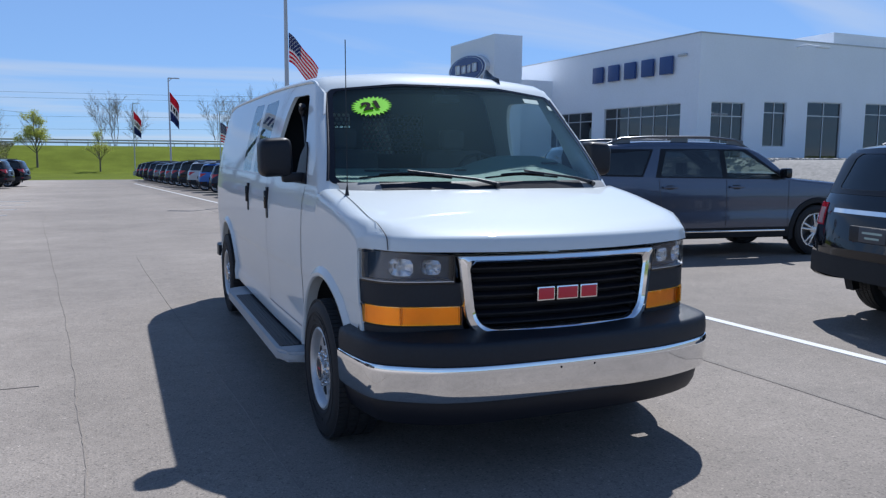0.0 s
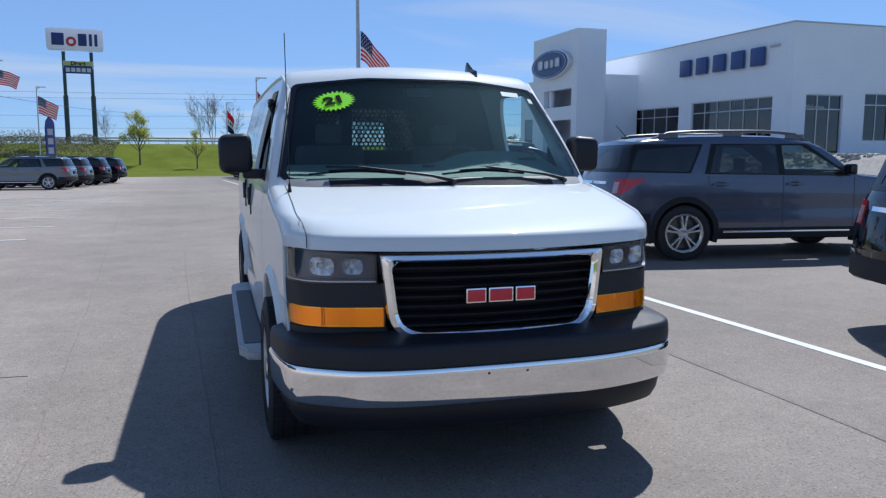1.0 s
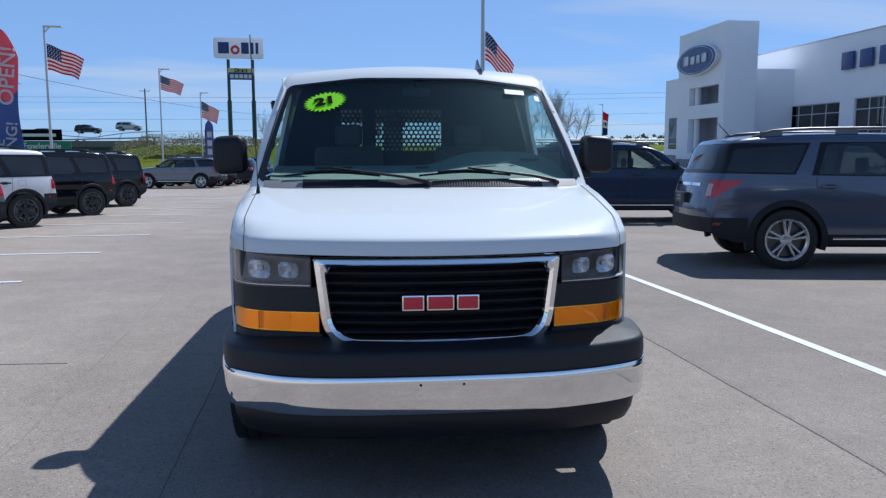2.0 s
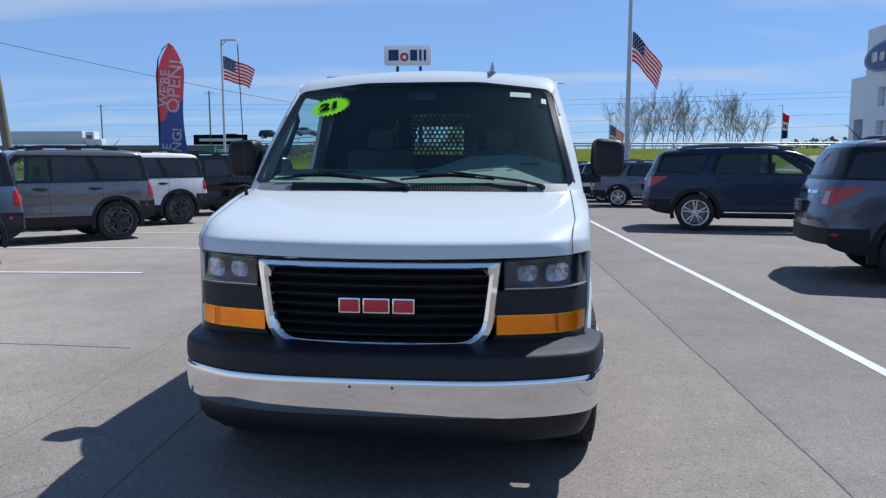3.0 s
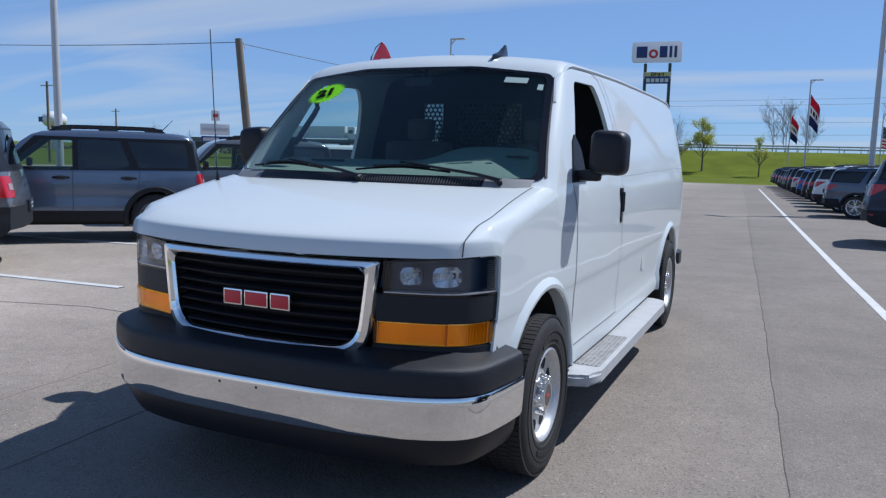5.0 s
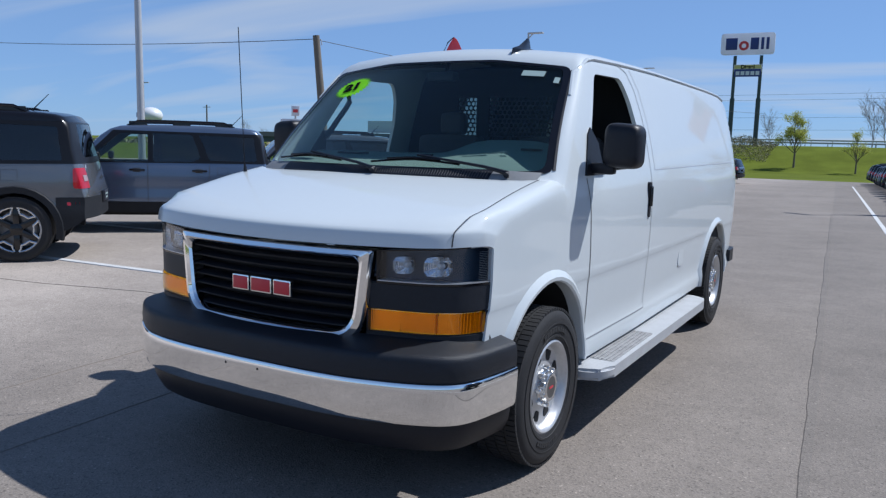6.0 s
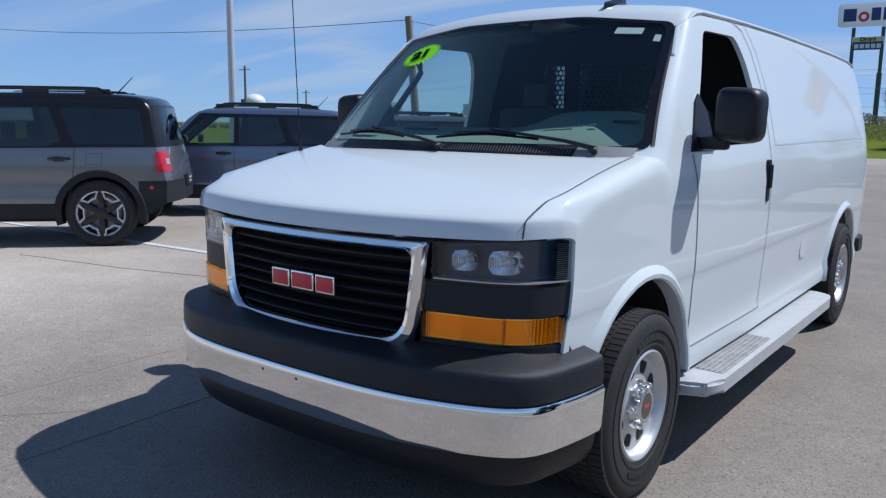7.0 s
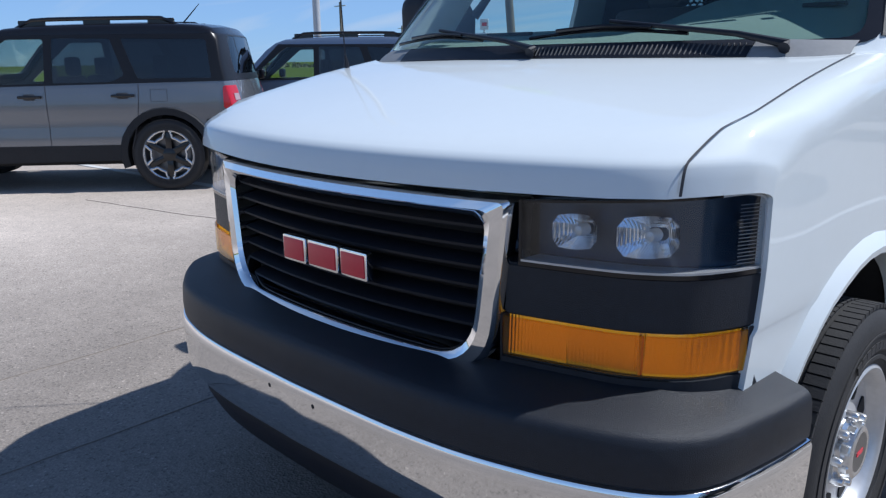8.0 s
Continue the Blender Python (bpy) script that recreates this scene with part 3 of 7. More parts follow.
bm = bmesh.new()
rows = []
edge_rng = random.Random(31)
for y in [-45, -20] + [-4 + 0.4 * k for k in range(63)] + [22, 25, 30, 45, 60, 75, 78.5]:
    edge = (4.34 if y < 3.2 else 4.34 - 0.045 * (y - 3.2)) + edge_rng.uniform(-0.02, 0.02)
    rows.append([bm.verts.new((x, y, lot_z(x, y) + up)) for x, up in ((edge - 0.06, -0.004), (edge, 0.004), (10, 0.004), (27.9, 0.004))])
for a, c in zip(rows, rows[1:]):
    for i in range(3):
        bm.faces.new((a[i], a[i + 1], c[i + 1], c[i]))
solid("pavement_overlay", bm, M_ASPHALT2, "darker newer strip of asphalt along the parked cars", "pavement", kind="structure", smooth=20)


def ribbon(bm, pts, width, lift=0.004, wander=0.0, rng=None, gaps=0.0, edge=0.004):
    """A flat strip on the lot along points."""
    fine = []
    for (x0, y0), (x1, y1) in zip(pts, pts[1:]):
        n = max(2, int(math.hypot(x1 - x0, y1 - y0) / (0.07 if wander else 1.5)))
        fine += [(x0 + (x1 - x0) * k / n, y0 + (y1 - y0) * k / n) for k in range(n)]
    fine.append(pts[-1])
    prev, drift, thick = None, 0.0, 1.0
    for i, (x, y) in enumerate(fine):
        a, b = fine[max(i - 1, 0)], fine[min(i + 1, len(fine) - 1)]
        d = Vector((b[0] - a[0], b[1] - a[1])).normalized()
        off, w = 0.0, width / 2
        if wander:
            drift = 0.86 * drift + rng.uniform(-0.5, 0.5) * wander
            thick = 0.8 * thick + 0.2 * rng.uniform(0.4, 1.6)
            off, w = drift, w * thick
        pair = []
        for o, up in ((off - w - edge, -0.004), (off - w, lift), (off + w, lift), (off + w + edge, -0.004)):
            p = (x - d.y * o, y + d.x * o)
            pair.append(bm.verts.new((*p, lot_z(*p) + up)))
        if prev and not (gaps and math.sin(x * 2.1 + y * 1.3) + math.sin(y * 4.7 + x) < gaps):
            for j in range(3):
                bm.faces.new((prev[j], pair[j], pair[j + 1], prev[j + 1]))
        prev = pair
    for v in [v for v in bm.verts if not v.link_faces]:
        bm.verts.remove(v)


def stripe(pts, width, label, group):
    bm = bmesh.new()
    ribbon(bm, pts, width, 0.009)
    return solid("parking_line", bm, M_LINE, label, "road marking", group=group, kind="structure", smooth=0)


ROW = 3.2    # degrees by which the parking rows are turned
rc, rs = math.cos(radians(ROW)), math.sin(radians(ROW))


def aisle_x(y):
    return 5.68 - 0.0545 * y if y < 12 else 5.026 - 0.0455 * (y - 12)


stripe([(aisle_x(y), y) for y in (-4, 4, 12, 20, 40, 62)], 0.10, "long white painted line beside the parked cars", "aisle lines")
for k in range(10):
    y = 6.66 + 3.07 * k
    stripe([(-2.30, y), (-2.30 - 5.6 * rc, y - 5.6 * rs)], 0.10, "white painted line of a parking bay", "bay lines across the aisle")
rng = random.Random(5)


def overlay_edge(y):
    return 4.34 if y < 3.2 else 4.34 - 0.045 * (y - 3.2)


for pts, w, wander in [([(-1.3, 26), (-1.21, 21.6), (-0.24, 7.1), (-0.1, 3.95), (0.0, 0.5)], 0.006, 0.012), ([(0.56, 13), (0.58, 11.4), (0.66, 8.3), (0.75, 5.7), (0.82, 3.33), (0.9, 0.6)], 0.007, 0.006),
                       ([(-4.6, 5.2), (-3.0, 5.46), (-1.81, 5.8), (-0.4, 5.7)], 0.004, 0.012)]:
    bm = bmesh.new()
    ribbon(bm, pts, w, 0.004, wander, rng, 0.0, 0.001)
    solid("pavement_crack", bm, M_SEAM, "thin dark crack in the asphalt", "crack", group="cracks in the asphalt", kind="structure", smooth=0)
bm = bmesh.new()
ribbon(bm, [(overlay_edge(y) - 0.03, y) for y in (-2, 1, 3.2, 6, 9, 13, 18, 26)], 0.05, 0.0055, 0.006, rng, 0.0, 0.01)
solid("pavement_joint", bm, M_WORN, "faint dark joint between two asphalt strips", "joint", kind="structure", smooth=0)


# ---- the cargo van ----
VAN = thing("cargo_van", "white full-size cargo van with chrome bumper and black trim", "van", pose(2.10, 3.06, 0, 0, 0, -1.2))


def van_side(z, v):
    t = max(0.0, (z - 1.22) / 0.78)
    f = 1 - 0.175 * t ** 1.35
    f -= 0.024 * max(0.0, (1.0 - z) / 0.5) ** 1.6
    f -= 0.003 * (1 - smooth_step(0.832, 0.848, z))      # a crease along the side
    f += 0.020 * (1 - smooth_step(0.465, 0.535, z))      # the rocker below the doors stands out
    return f


def van_bow(x, v, z):
    a = abs(x)
    full = 0.20 * a * a + 1.9 * max(0.0, a - 0.75) ** 2
    fade = curve_at([(0.0, 1.0), (0.5, 0.95), (1.1, 0.8), (1.75, 0.75), (2.6, 0.0)], v)
    rear = -0.07 * a * a * smooth_step(5.0, 5.7, v)
    back = 10.0 * max(0.0, a - 0.87) ** 2 * (1 - smooth_step(0.15, 0.8, v))
    return full * fade + rear + back


class VanShell(Shell):
    """The van's skin: its bonnet stays nearly level across, although its nose is bowed in plan."""
    LEVELS = (0.0, 0.465, 0.50, 0.535, 0.62, 0.72, 0.80, 0.832, 0.84, 0.848, 0.88)

    def half(self, v, n_side=20, n_corner=6, n_top=10):
        pts = super().half(v, n_side, n_corner, n_top)
        w, zb, ze = curve_at(self.width, v), pts[0][1], pts[n_side][1]
        for k in range(1, n_side):
            z = max(self.LEVELS[k], zb + 0.004 * k) if k <= 10 else 0.88 + (ze - 0.88) * (k - 10) / (n_side - 10)
            pts[k] = (w * self.side(z, v), z)
        return pts

    def place(self, x, v, z):
        b = self.bow(x, v, z)
        lift = 0.19 * b * smooth_step(0.112, 0.24, v) * (1 - smooth_step(0.90, 0.96, v)) * smooth_step(0.80, 1.15, z)
        return Vector((x, v + b, z + lift))


VAN_TOP = [(0.10, 1.112), (0.112, 1.166), (0.122, 1.180), (0.140, 1.191), (0.35, 1.249), (0.6, 1.310), (0.88, 1.368), (0.925, 1.374), (0.955, 1.404), (1.56, 1.97), (1.64, 2.045), (1.76, 2.095), (2.2, 2.135), (3.4, 2.155), (5.12, 2.145), (5.57, 2.10), (5.74, 2.02), (5.80, 1.95)]
VAN_W = [(0.10, 0.966), (0.35, 0.980), (0.9, 0.99), (1.6, 1.005), (2.4, 1.015), (5.32, 1.015), (5.62, 1.0), (5.80, 0.965)]
VAN_R = [(0.10, 0.018), (0.13, 0.035), (0.25, 0.07), (0.85, 0.075), (0.98, 0.045), (1.6, 0.05), (2.0, 0.08), (5.4, 0.09), (5.80, 0.08)]
VAN_C = [(0.10, -0.012), (0.13, -0.004), (0.25, 0.012), (0.6, 0.022), (0.9, 0.03), (1.2, 0.015), (1.6, 0.03), (2.3, 0.055), (5.6, 0.055)]
VAN_SILL = [(0.10, 0.62), (0.45, 0.60), (0.55, 0.39), (5.4, 0.42), (5.80, 0.48)]
VAN_ST = [0.10, 0.106, 0.112, 0.116, 0.120, 0.128, 0.136, 0.17, 0.22, 0.3, 0.4, 0.5, 0.6, 0.7, 0.8, 0.85, 0.9, 0.925, 0.94, 0.96, 1.02, 1.1, 1.2, 1.3, 1.4, 1.48, 1.54, 1.58, 1.62, 1.67, 1.74, 1.84, 1.95, 2.1, 2.3, 2.6, 3.0, 3.4, 3.8, 4.2, 4.6, 5.0, 5.3, 5.46, 5.57, 5.66, 5.72, 5.77, 5.80]
van_shell = VanShell(VAN_TOP, VAN_W, VAN_SILL, VAN_R, VAN_C, van_side, van_bow, VAN_ST)
van_skin = thick_shell(van_shell, 0.025, False)
FW, RW, TR = 1.04, 4.72, 0.386
screen_poly = rounded([(-0.918, 1.40), (-0.45, 1.385), (0.45, 1.385), (0.918, 1.40), (0.788, 1.965), (0.35, 2.012), (-0.35, 2.012), (-0.788, 1.965)], 0.05)
c_screen = cutter_mesh(screen_poly, "y", 0.7, 2.05)
door_glass_poly = rounded([(1.50, 1.40), (2.46, 1.415), (2.47, 1.66), (2.42, 1.84), (2.33, 1.955), (1.87, 1.945)], 0.05)
c_doors = [cutter_mesh(door_glass_poly, "x", s * 0.3, s * 1.5) for s in (-1, 1)]
side_win_polys = [rounded([(2.84, 1.42), (3.30, 1.42), (3.34, 1.96), (2.84, 1.97)], 0.05), rounded([(3.44, 1.42), (3.84, 1.42), (3.88, 1.97), (3.46, 1.97)], 0.05)]
c_sides = [cutter_mesh(p, "x", -1.5, -0.3) for p in side_win_polys]
rear_polys = [rounded([(s * 0.11, 1.34), (s * 0.70, 1.34), (s * 0.66, 1.885), (s * 0.11, 1.90)], 0.05) for s in (-1, 1)]
c_rear = [cutter_mesh(p, "y", 5.4, 6.1) for p in rear_polys]
c_arch = [cutter_mesh(circle(v, TR + 0.03, 0.482), "x", -1.5, 1.5) for v in (FW, RW)]
body_me = carve(van_skin, [c_screen] + c_doors + c_sides + c_rear + c_arch)
link_part("body", body_me, M_WHITE, VAN, "gloss white painted steel body")
link_part("windscreen", clipped(van_shell, screen_poly, "y", 0.7, 2.05), M_GLASS, VAN, "large curved windscreen", shadow=False)
for c in side_win_polys:
    link_part("side_window", clipped(van_shell, c, "x", -1.5, -0.3), M_TINT3, VAN, "tinted side window", shadow=False)
for c in rear_polys:
    link_part("rear_window", clipped(van_shell, c, "y", 5.4, 6.1), M_SIDEGLASS, VAN, "rear door window", shadow=False)


def screen_point(x, z, out=0.0):
    """The point of the windscreen's face at this width and height, lifted outwards."""
    lo, hi = 0.88, 1.75
    def height(v):
        h = van_shell.half(v)
        xi = h[-11][0]
        zt, zi = h[-1][1], h[-11][1]
        return zt - (zt - zi) * (x / xi) ** 2
    for _ in range(30):
        mid = (lo + hi) / 2
        lo, hi = (mid, hi) if height(mid) < z else (lo, mid)
    p = van_shell.place(x, lo, z)
    n = Vector((0.25 * x, -0.70, 0.67)).normalized()
    return p + n * out


def on_screen(name, poly, material, parent, label="", lift=0.003, depth=0.0):
    """A flat sheet that follows the windscreen, from a polygon of (x, z)."""
    bm = bmesh.new()
    c = (sum(p[0] for p in poly) / len(poly), sum(p[1] for p in poly) / len(poly))
    mid = bm.verts.new(screen_point(*c, lift))
    vs = [bm.verts.new(screen_point(x, z, lift)) for x, z in poly]
    for i in range(len(vs)):
        bm.faces.new((mid, vs[i], vs[(i + 1) % len(vs)]))
    ext = bmesh.ops.extrude_face_region(bm, geom=list(bm.faces))
    for v in ext["geom"]:
        if isinstance(v, bmesh.types.BMVert):
            v.co += Vector((0, 0.0012, -0.0012))
    return part(name, bm, material, parent, label)


# black printed edge of the windscreen
inner_poly = [(x * 0.965, 1.70 + (z - 1.70) * 0.955) for x, z in screen_poly]
bm = bmesh.new()
fine_o, fine_i = [], []
n = len(screen_poly)
for i in range(n):
    for k in range(4):
        t = k / 4
        for src, dst in ((screen_poly, fine_o), (inner_poly, fine_i)):
            a, b = src[i], src[(i + 1) % n]
            dst.append((a[0] + (b[0] - a[0]) * t, a[1] + (b[1] - a[1]) * t))
lo_ = [bm.verts.new(screen_point(x * 1.006, z, 0.002)) for x, z in fine_o]
li_ = [bm.verts.new(screen_point(x, z, 0.002)) for x, z in fine_i]
for i in range(len(lo_)):
    bm.faces.new((lo_[i], lo_[(i + 1) % len(lo_)], li_[(i + 1) % len(li_)], li_[i]))
part("screen_surround", bm, M_GLOSSBLACK, VAN, "black edge band of the windscreen")

M_GREYTRIM = mat("grey_trim", (0.20, 0.205, 0.21), 0.6, vary=0.1, bump=0.1)
for s in (-1, 1):
    bm = bmesh.new()
    prev = None
    for k in range(15):
        z = 1.415 + (1.945 - 1.415) * k / 14
        xe = 0.918 - (0.918 - 0.788) * (z - 1.40) / 0.565
        row = [bm.verts.new(screen_point(s * xe * g, z, lf)) for g, lf in ((1.000, 0.0015), (1.004, 0.004), (1.012, 0.004), (1.016, -0.004))]
        if prev:
            for j in range(3):
                bm.faces.new((prev[j], prev[j + 1], row[j + 1], row[j]))
        prev = row
    part("pillar_trim", bm, M_BLACK, VAN, "black rubber seal beside the windscreen")

# stickers on the glass
M_LIME = mat("lime_sticker", (0.27, 0.80, 0.015), 0.6, vary=0.04, spec=0.15)
M_INK = mat("black_ink", (0.006, 0.006, 0.007), 0.7, vary=0.0, spec=0.05)
M_PAPER = mat("white_label", (0.36, 0.46, 0.43), 0.5, vary=0.05)
burst = []
for k in range(52):
    a = 2 * math.pi * k / 52
    r = 1.0 if k % 2 else 0.78
    burst.append((-0.555 + 0.13 * r * math.cos(a), 1.858 + 0.062 * r * math.sin(a) + 0.02 * r * math.cos(a)))
sticker = on_screen("price_sticker", burst, M_LIME, VAN, "lime green starburst year sticker", 0.004)
font = bpy.data.curves.new("year", "FONT")
font.body, font.size, font.align_x, font.align_y, font.extrude, font.offset = "21", 0.118, "CENTER", "CENTER", 0.0008, 0.0065
tmp = new("year", font)
year_me = bpy.data.meshes.new_from_object(tmp.evaluated_get(bpy.context.evaluated_depsgraph_get()))
bpy.data.objects.remove(tmp)
o = screen_point(-0.555, 1.858, 0.0085)
ax = (screen_point(-0.505, 1.868, 0.0085) - screen_point(-0.605, 1.848, 0.0085)).normalized()
ay = (screen_point(-0.56, 1.888, 0.0085) - screen_point(-0.56, 1.828, 0.0085)).normalized()
az = ax.cross(ay).normalized()
ay = az.cross(ax)
for v in year_me.vertices:
    v.co = o + ax * (v.co.x * 1.05) + ay * v.co.y * 0.78 + az * v.co.z
year_me.materials.clear()
year_me.materials.append(M_INK)
year = new("year_number", year_me)
year.parent = sticker
tagged(year, "black printed number 21")
on_screen("label_sticker", [(0.545, 1.915), (0.67, 1.908), (0.67, 1.938), (0.545, 1.945)], M_PAPER, VAN, "small white paper label on the glass", 0.003)
on_screen("inspection_sticker", [(0.735, 1.872), (0.765, 1.868), (0.76, 1.90), (0.732, 1.903)], M_PAPER, VAN, "small square sticker", 0.003)

# floor, wheel wells
bm = bmesh.new()
box(bm, -0.78, 0.78, 0.55, 5.7, 0.38, 0.60)
part("underbody", bm, M_DARK, VAN)
for v in (FW, RW):
    for s in (-1, 1):
        bm = bmesh.new()
        arc = [(v + 0.488 * math.cos(radians(a)), TR + 0.03 + 0.488 * math.sin(radians(a))) for a in range(-4, 185, 9)]
        prev = None
        for p, q in arc:
            row = [bm.verts.new((s * x, v + (p - v) * k, TR + 0.03 + (q - TR - 0.03) * k)) for x, k in ((0.965, 1.0), (0.55, 1.0), (0.52, 0.95), (0.52, 0.0))]
            if prev:
                for j in range(3):
                    bm.faces.new((prev[j], prev[j + 1], row[j + 1], row[j]))
            prev = row
        part("wheel_well", bm, M_DARK, VAN)
        bm = bmesh.new()
        rings = []
        for i in range(25):
            a = radians((-16 if v == FW else -8) + (208 if v == FW else 196) * i / 24)
            c, sn = math.cos(a), math.sin(a)
            ring = []
            for r, o_ in ((0.474, -0.05), (0.474, 0.010), (0.481, 0.020), (0.498, 0.022), (0.518, 0.010), (0.535, -0.003), (0.535, -0.05)):
                vv, zz = v + r * c, max(TR + 0.03 + r * sn, 0.40)
                ring.append(bm.verts.new((s * (van_shell.side_point(vv - (van_bow(1.0, vv, zz)), zz).x + o_), vv, zz)))
            rings.append(ring)
        for a, b in zip(rings, rings[1:]):
            for j in range(len(a)):
                bm.faces.new((a[j], a[(j + 1) % len(a)], b[(j + 1) % len(a)], b[j]))
        bm.faces.new(rings[0]); bm.faces.new(rings[-1][::-1])
        part("wheel_arch_flare", bm, M_WHITE, VAN)


def surface_line(name, pts, width, material, side, lift=0.002, label=""):
    """A thin line laid on the van's side along (v, z) points."""
    fine = []
    for (v0, z0), (v1, z1) in zip(pts, pts[1:]):
        n = max(2, int(math.hypot(v1 - v0, z1 - z0) / 0.05))
        fine += [(v0 + (v1 - v0) * k / n, z0 + (z1 - z0) * k / n) for k in range(n)]
    fine.append(pts[-1])
    bm = bmesh.new()
    prev = None
    for i, (v, z) in enumerate(fine):
        a, b = fine[max(i - 1, 0)], fine[min(i + 1, len(fine) - 1)]
        d = Vector((b[0] - a[0], b[1] - a[1])).normalized() * width / 2
        pair = []
        for sg in (-1, 1):
            vv, zz = v - sg * d.y, z + sg * d.x
            vq = vv - van_bow(0.97, vv, zz)
            p = van_shell.side_point(vq, zz, lift)
            pair.append(bm.verts.new((side * p.x, p.y, p.z)))
        if prev:
            bm.faces.new((prev[0], pair[0], pair[1], prev[1]))
        prev = pair
    return part(name, bm, material, VAN, label)


M_SOFTGAP = mat("narrow_gap", (0.22, 0.23, 0.245), 0.5, vary=0.05)
# flat grey paints a pressed groove's shade, and draws the fuel door's joint
M_PRESS = mat("groove_shade_joint", (0.50, 0.52, 0.55), 0.4, vary=0.02)
for s in (-1, 1):
    surface_line("door_gap", [(1.47, 1.375), (1.50, 1.1), (1.52, 0.80), (1.55, 0.50)], 0.007, M_GAP, s)
    surface_line("door_gap", [(2.36, 2.035), (2.48, 2.0), (2.56, 1.9), (2.61, 1.72), (2.62, 1.3), (2.60, 0.95), (2.60, 0.50)], 0.006, M_SOFTGAP, s)
    surface_line("panel_groove", [(2.56, 2.03), (2.66, 1.9), (2.71, 1.7), (2.72, 1.40), (5.55, 1.425)], 0.008, M_PRESS, s, 0.001)
    surface_line("sill_gap", [(1.56, 0.497), (2.60, 0.500)], 0.006, M_SOFTGAP, s)
    # drip rail
    bm = bmesh.new()
    pts = []
    for v in [1.70, 1.8, 1.95, 2.2, 2.6, 3.2, 4.0, 4.8, 5.3, 5.55]:
        h = van_shell.half(v)[22]
        p = van_shell.place(h[0] * s, v, h[1])
        pts.append(p + Vector((s * 0.006, 0, 0.0)))
    tube(bm, [screen_point(s * 0.83, 1.80, 0.004) + Vector((s * 0.012, 0.02, 0.0)), screen_point(s * 0.80, 1.93, 0.006) + Vector((s * 0.006, 0.01, 0))] + pts, 0.011, 6)
    part("drip_rail", bm, M_WHITE, VAN, "roof drip rail")
    # door handles
    for v in ((2.545,) if s > 0 else (2.56, 3.41)):
        p = van_shell.side_point(v, 1.21)
        bm = bmesh.new()
        prism(bm, rounded([(v - 0.026, 1.10), (v + 0.026, 1.10), (v + 0.026, 1.325), (v - 0.026, 1.325)], 0.024), "x", s * (p.x - 0.03), s * (p.x + 0.006))
        h = part("door_handle", bm, M_BLACK, VAN, "black upright door handle")
        bm = bmesh.new()
        box(bm, s * (p.x), s * (p.x + 0.022), v - 0.014, v + 0.014, 1.17, 1.30, 0.008)
        part("grip", bm, M_GLOSSBLACK, h)
    # mirrors
    bm = bmesh.new()
    shape = rounded([(s * 1.035, 1.435), (s * 1.232, 1.425), (s * 1.237, 1.655), (s * 1.045, 1.668)], 0.055, 6)
    cx, cz = s * 1.144, 1.546
    layers = []
    for y, k in ((1.505, 0.0), (1.505, 0.55), (1.510, 0.80), (1.522, 0.92), (1.545, 0.985), (1.58, 1.0), (1.635, 0.99), (1.638, 0.96), (1.638, 0.0)):
        layers.append([bm.verts.new((cx + (x - cx) * k, y, cz + (z - cz) * k)) for x, z in shape] if k else [bm.verts.new((cx, y, cz))])
    for a, c in zip(layers, layers[1:]):
        m_ = max(len(a), len(c))
        for q in range(m_):
            if len(a) == 1:
                bm.faces.new((a[0], c[q], c[(q + 1) % m_]))
            elif len(c) == 1:
                bm.faces.new((a[q], a[(q + 1) % m_], c[0]))
            else:
                bm.faces.new((a[q], a[(q + 1) % m_], c[(q + 1) % m_], c[q]))
    box(bm, s * 0.95, s * 1.10, 1.545, 1.61, 1.395, 1.455, 0.02)
    mir = part("mirror", bm, M_BLACK, VAN, "large black door mirror")
    bm = bmesh.new()
    prism(bm, rounded([(s * 1.06, 1.455), (s * 1.23, 1.445), (s * 1.23, 1.635), (s * 1.065, 1.645)], 0.035), "y", 1.637, 1.642)
    part("mirror_glass", bm, M_CHROME, mir, "mirror glass")
    bm = bmesh.new()
    sail = [(1.455, 1.388), (1.72, 1.388), (1.72, 1.56), (1.66, 1.64), (1.60, 1.60)]
    faces = []
    for lift in (0.009, -0.012):
        ring = []
        for v, z in sail:
            q = van_shell.side_point(v - van_bow(0.97, v, z), z, lift)
            ring.append(bm.verts.new((s * q.x, q.y, q.z)))
        faces.append(ring)
    bm.faces.new(faces[0]); bm.faces.new(faces[1][::-1])
    for i in range(5):
        bm.faces.new((faces[0][i], faces[0][(i + 1) % 5], faces[1][(i + 1) % 5], faces[1][i]))
    part("mirror_base", bm, M_BLACK, mir)
    # running board
    bm = bmesh.new()
    prism(bm, rounded([(s * 0.88, 1.44), (s * 1.06, 1.425), (s * 1.15, 1.53), (s * 1.15, 3.78), (s * 1.10, 3.93), (s * 0.88, 3.93)], 0.08), "z", 0.308, 0.372)
    es = [e for e in bm.edges if abs(e.verts[0].co.z - e.verts[1].co.z) < 1e-4]
    bmesh.ops.bevel(bm, geom=es, offset=0.016, segments=3, affect="EDGES")
    board = part("running_board", bm, M_BOARD, VAN, "dusty white running board")
    M_TREAD = mat("grey_tread", (0.27, 0.27, 0.27), 0.8, vary=0.35, scale=25, fine=160, bump=0.6, bump_scale=220) if s < 0 else M_TREAD
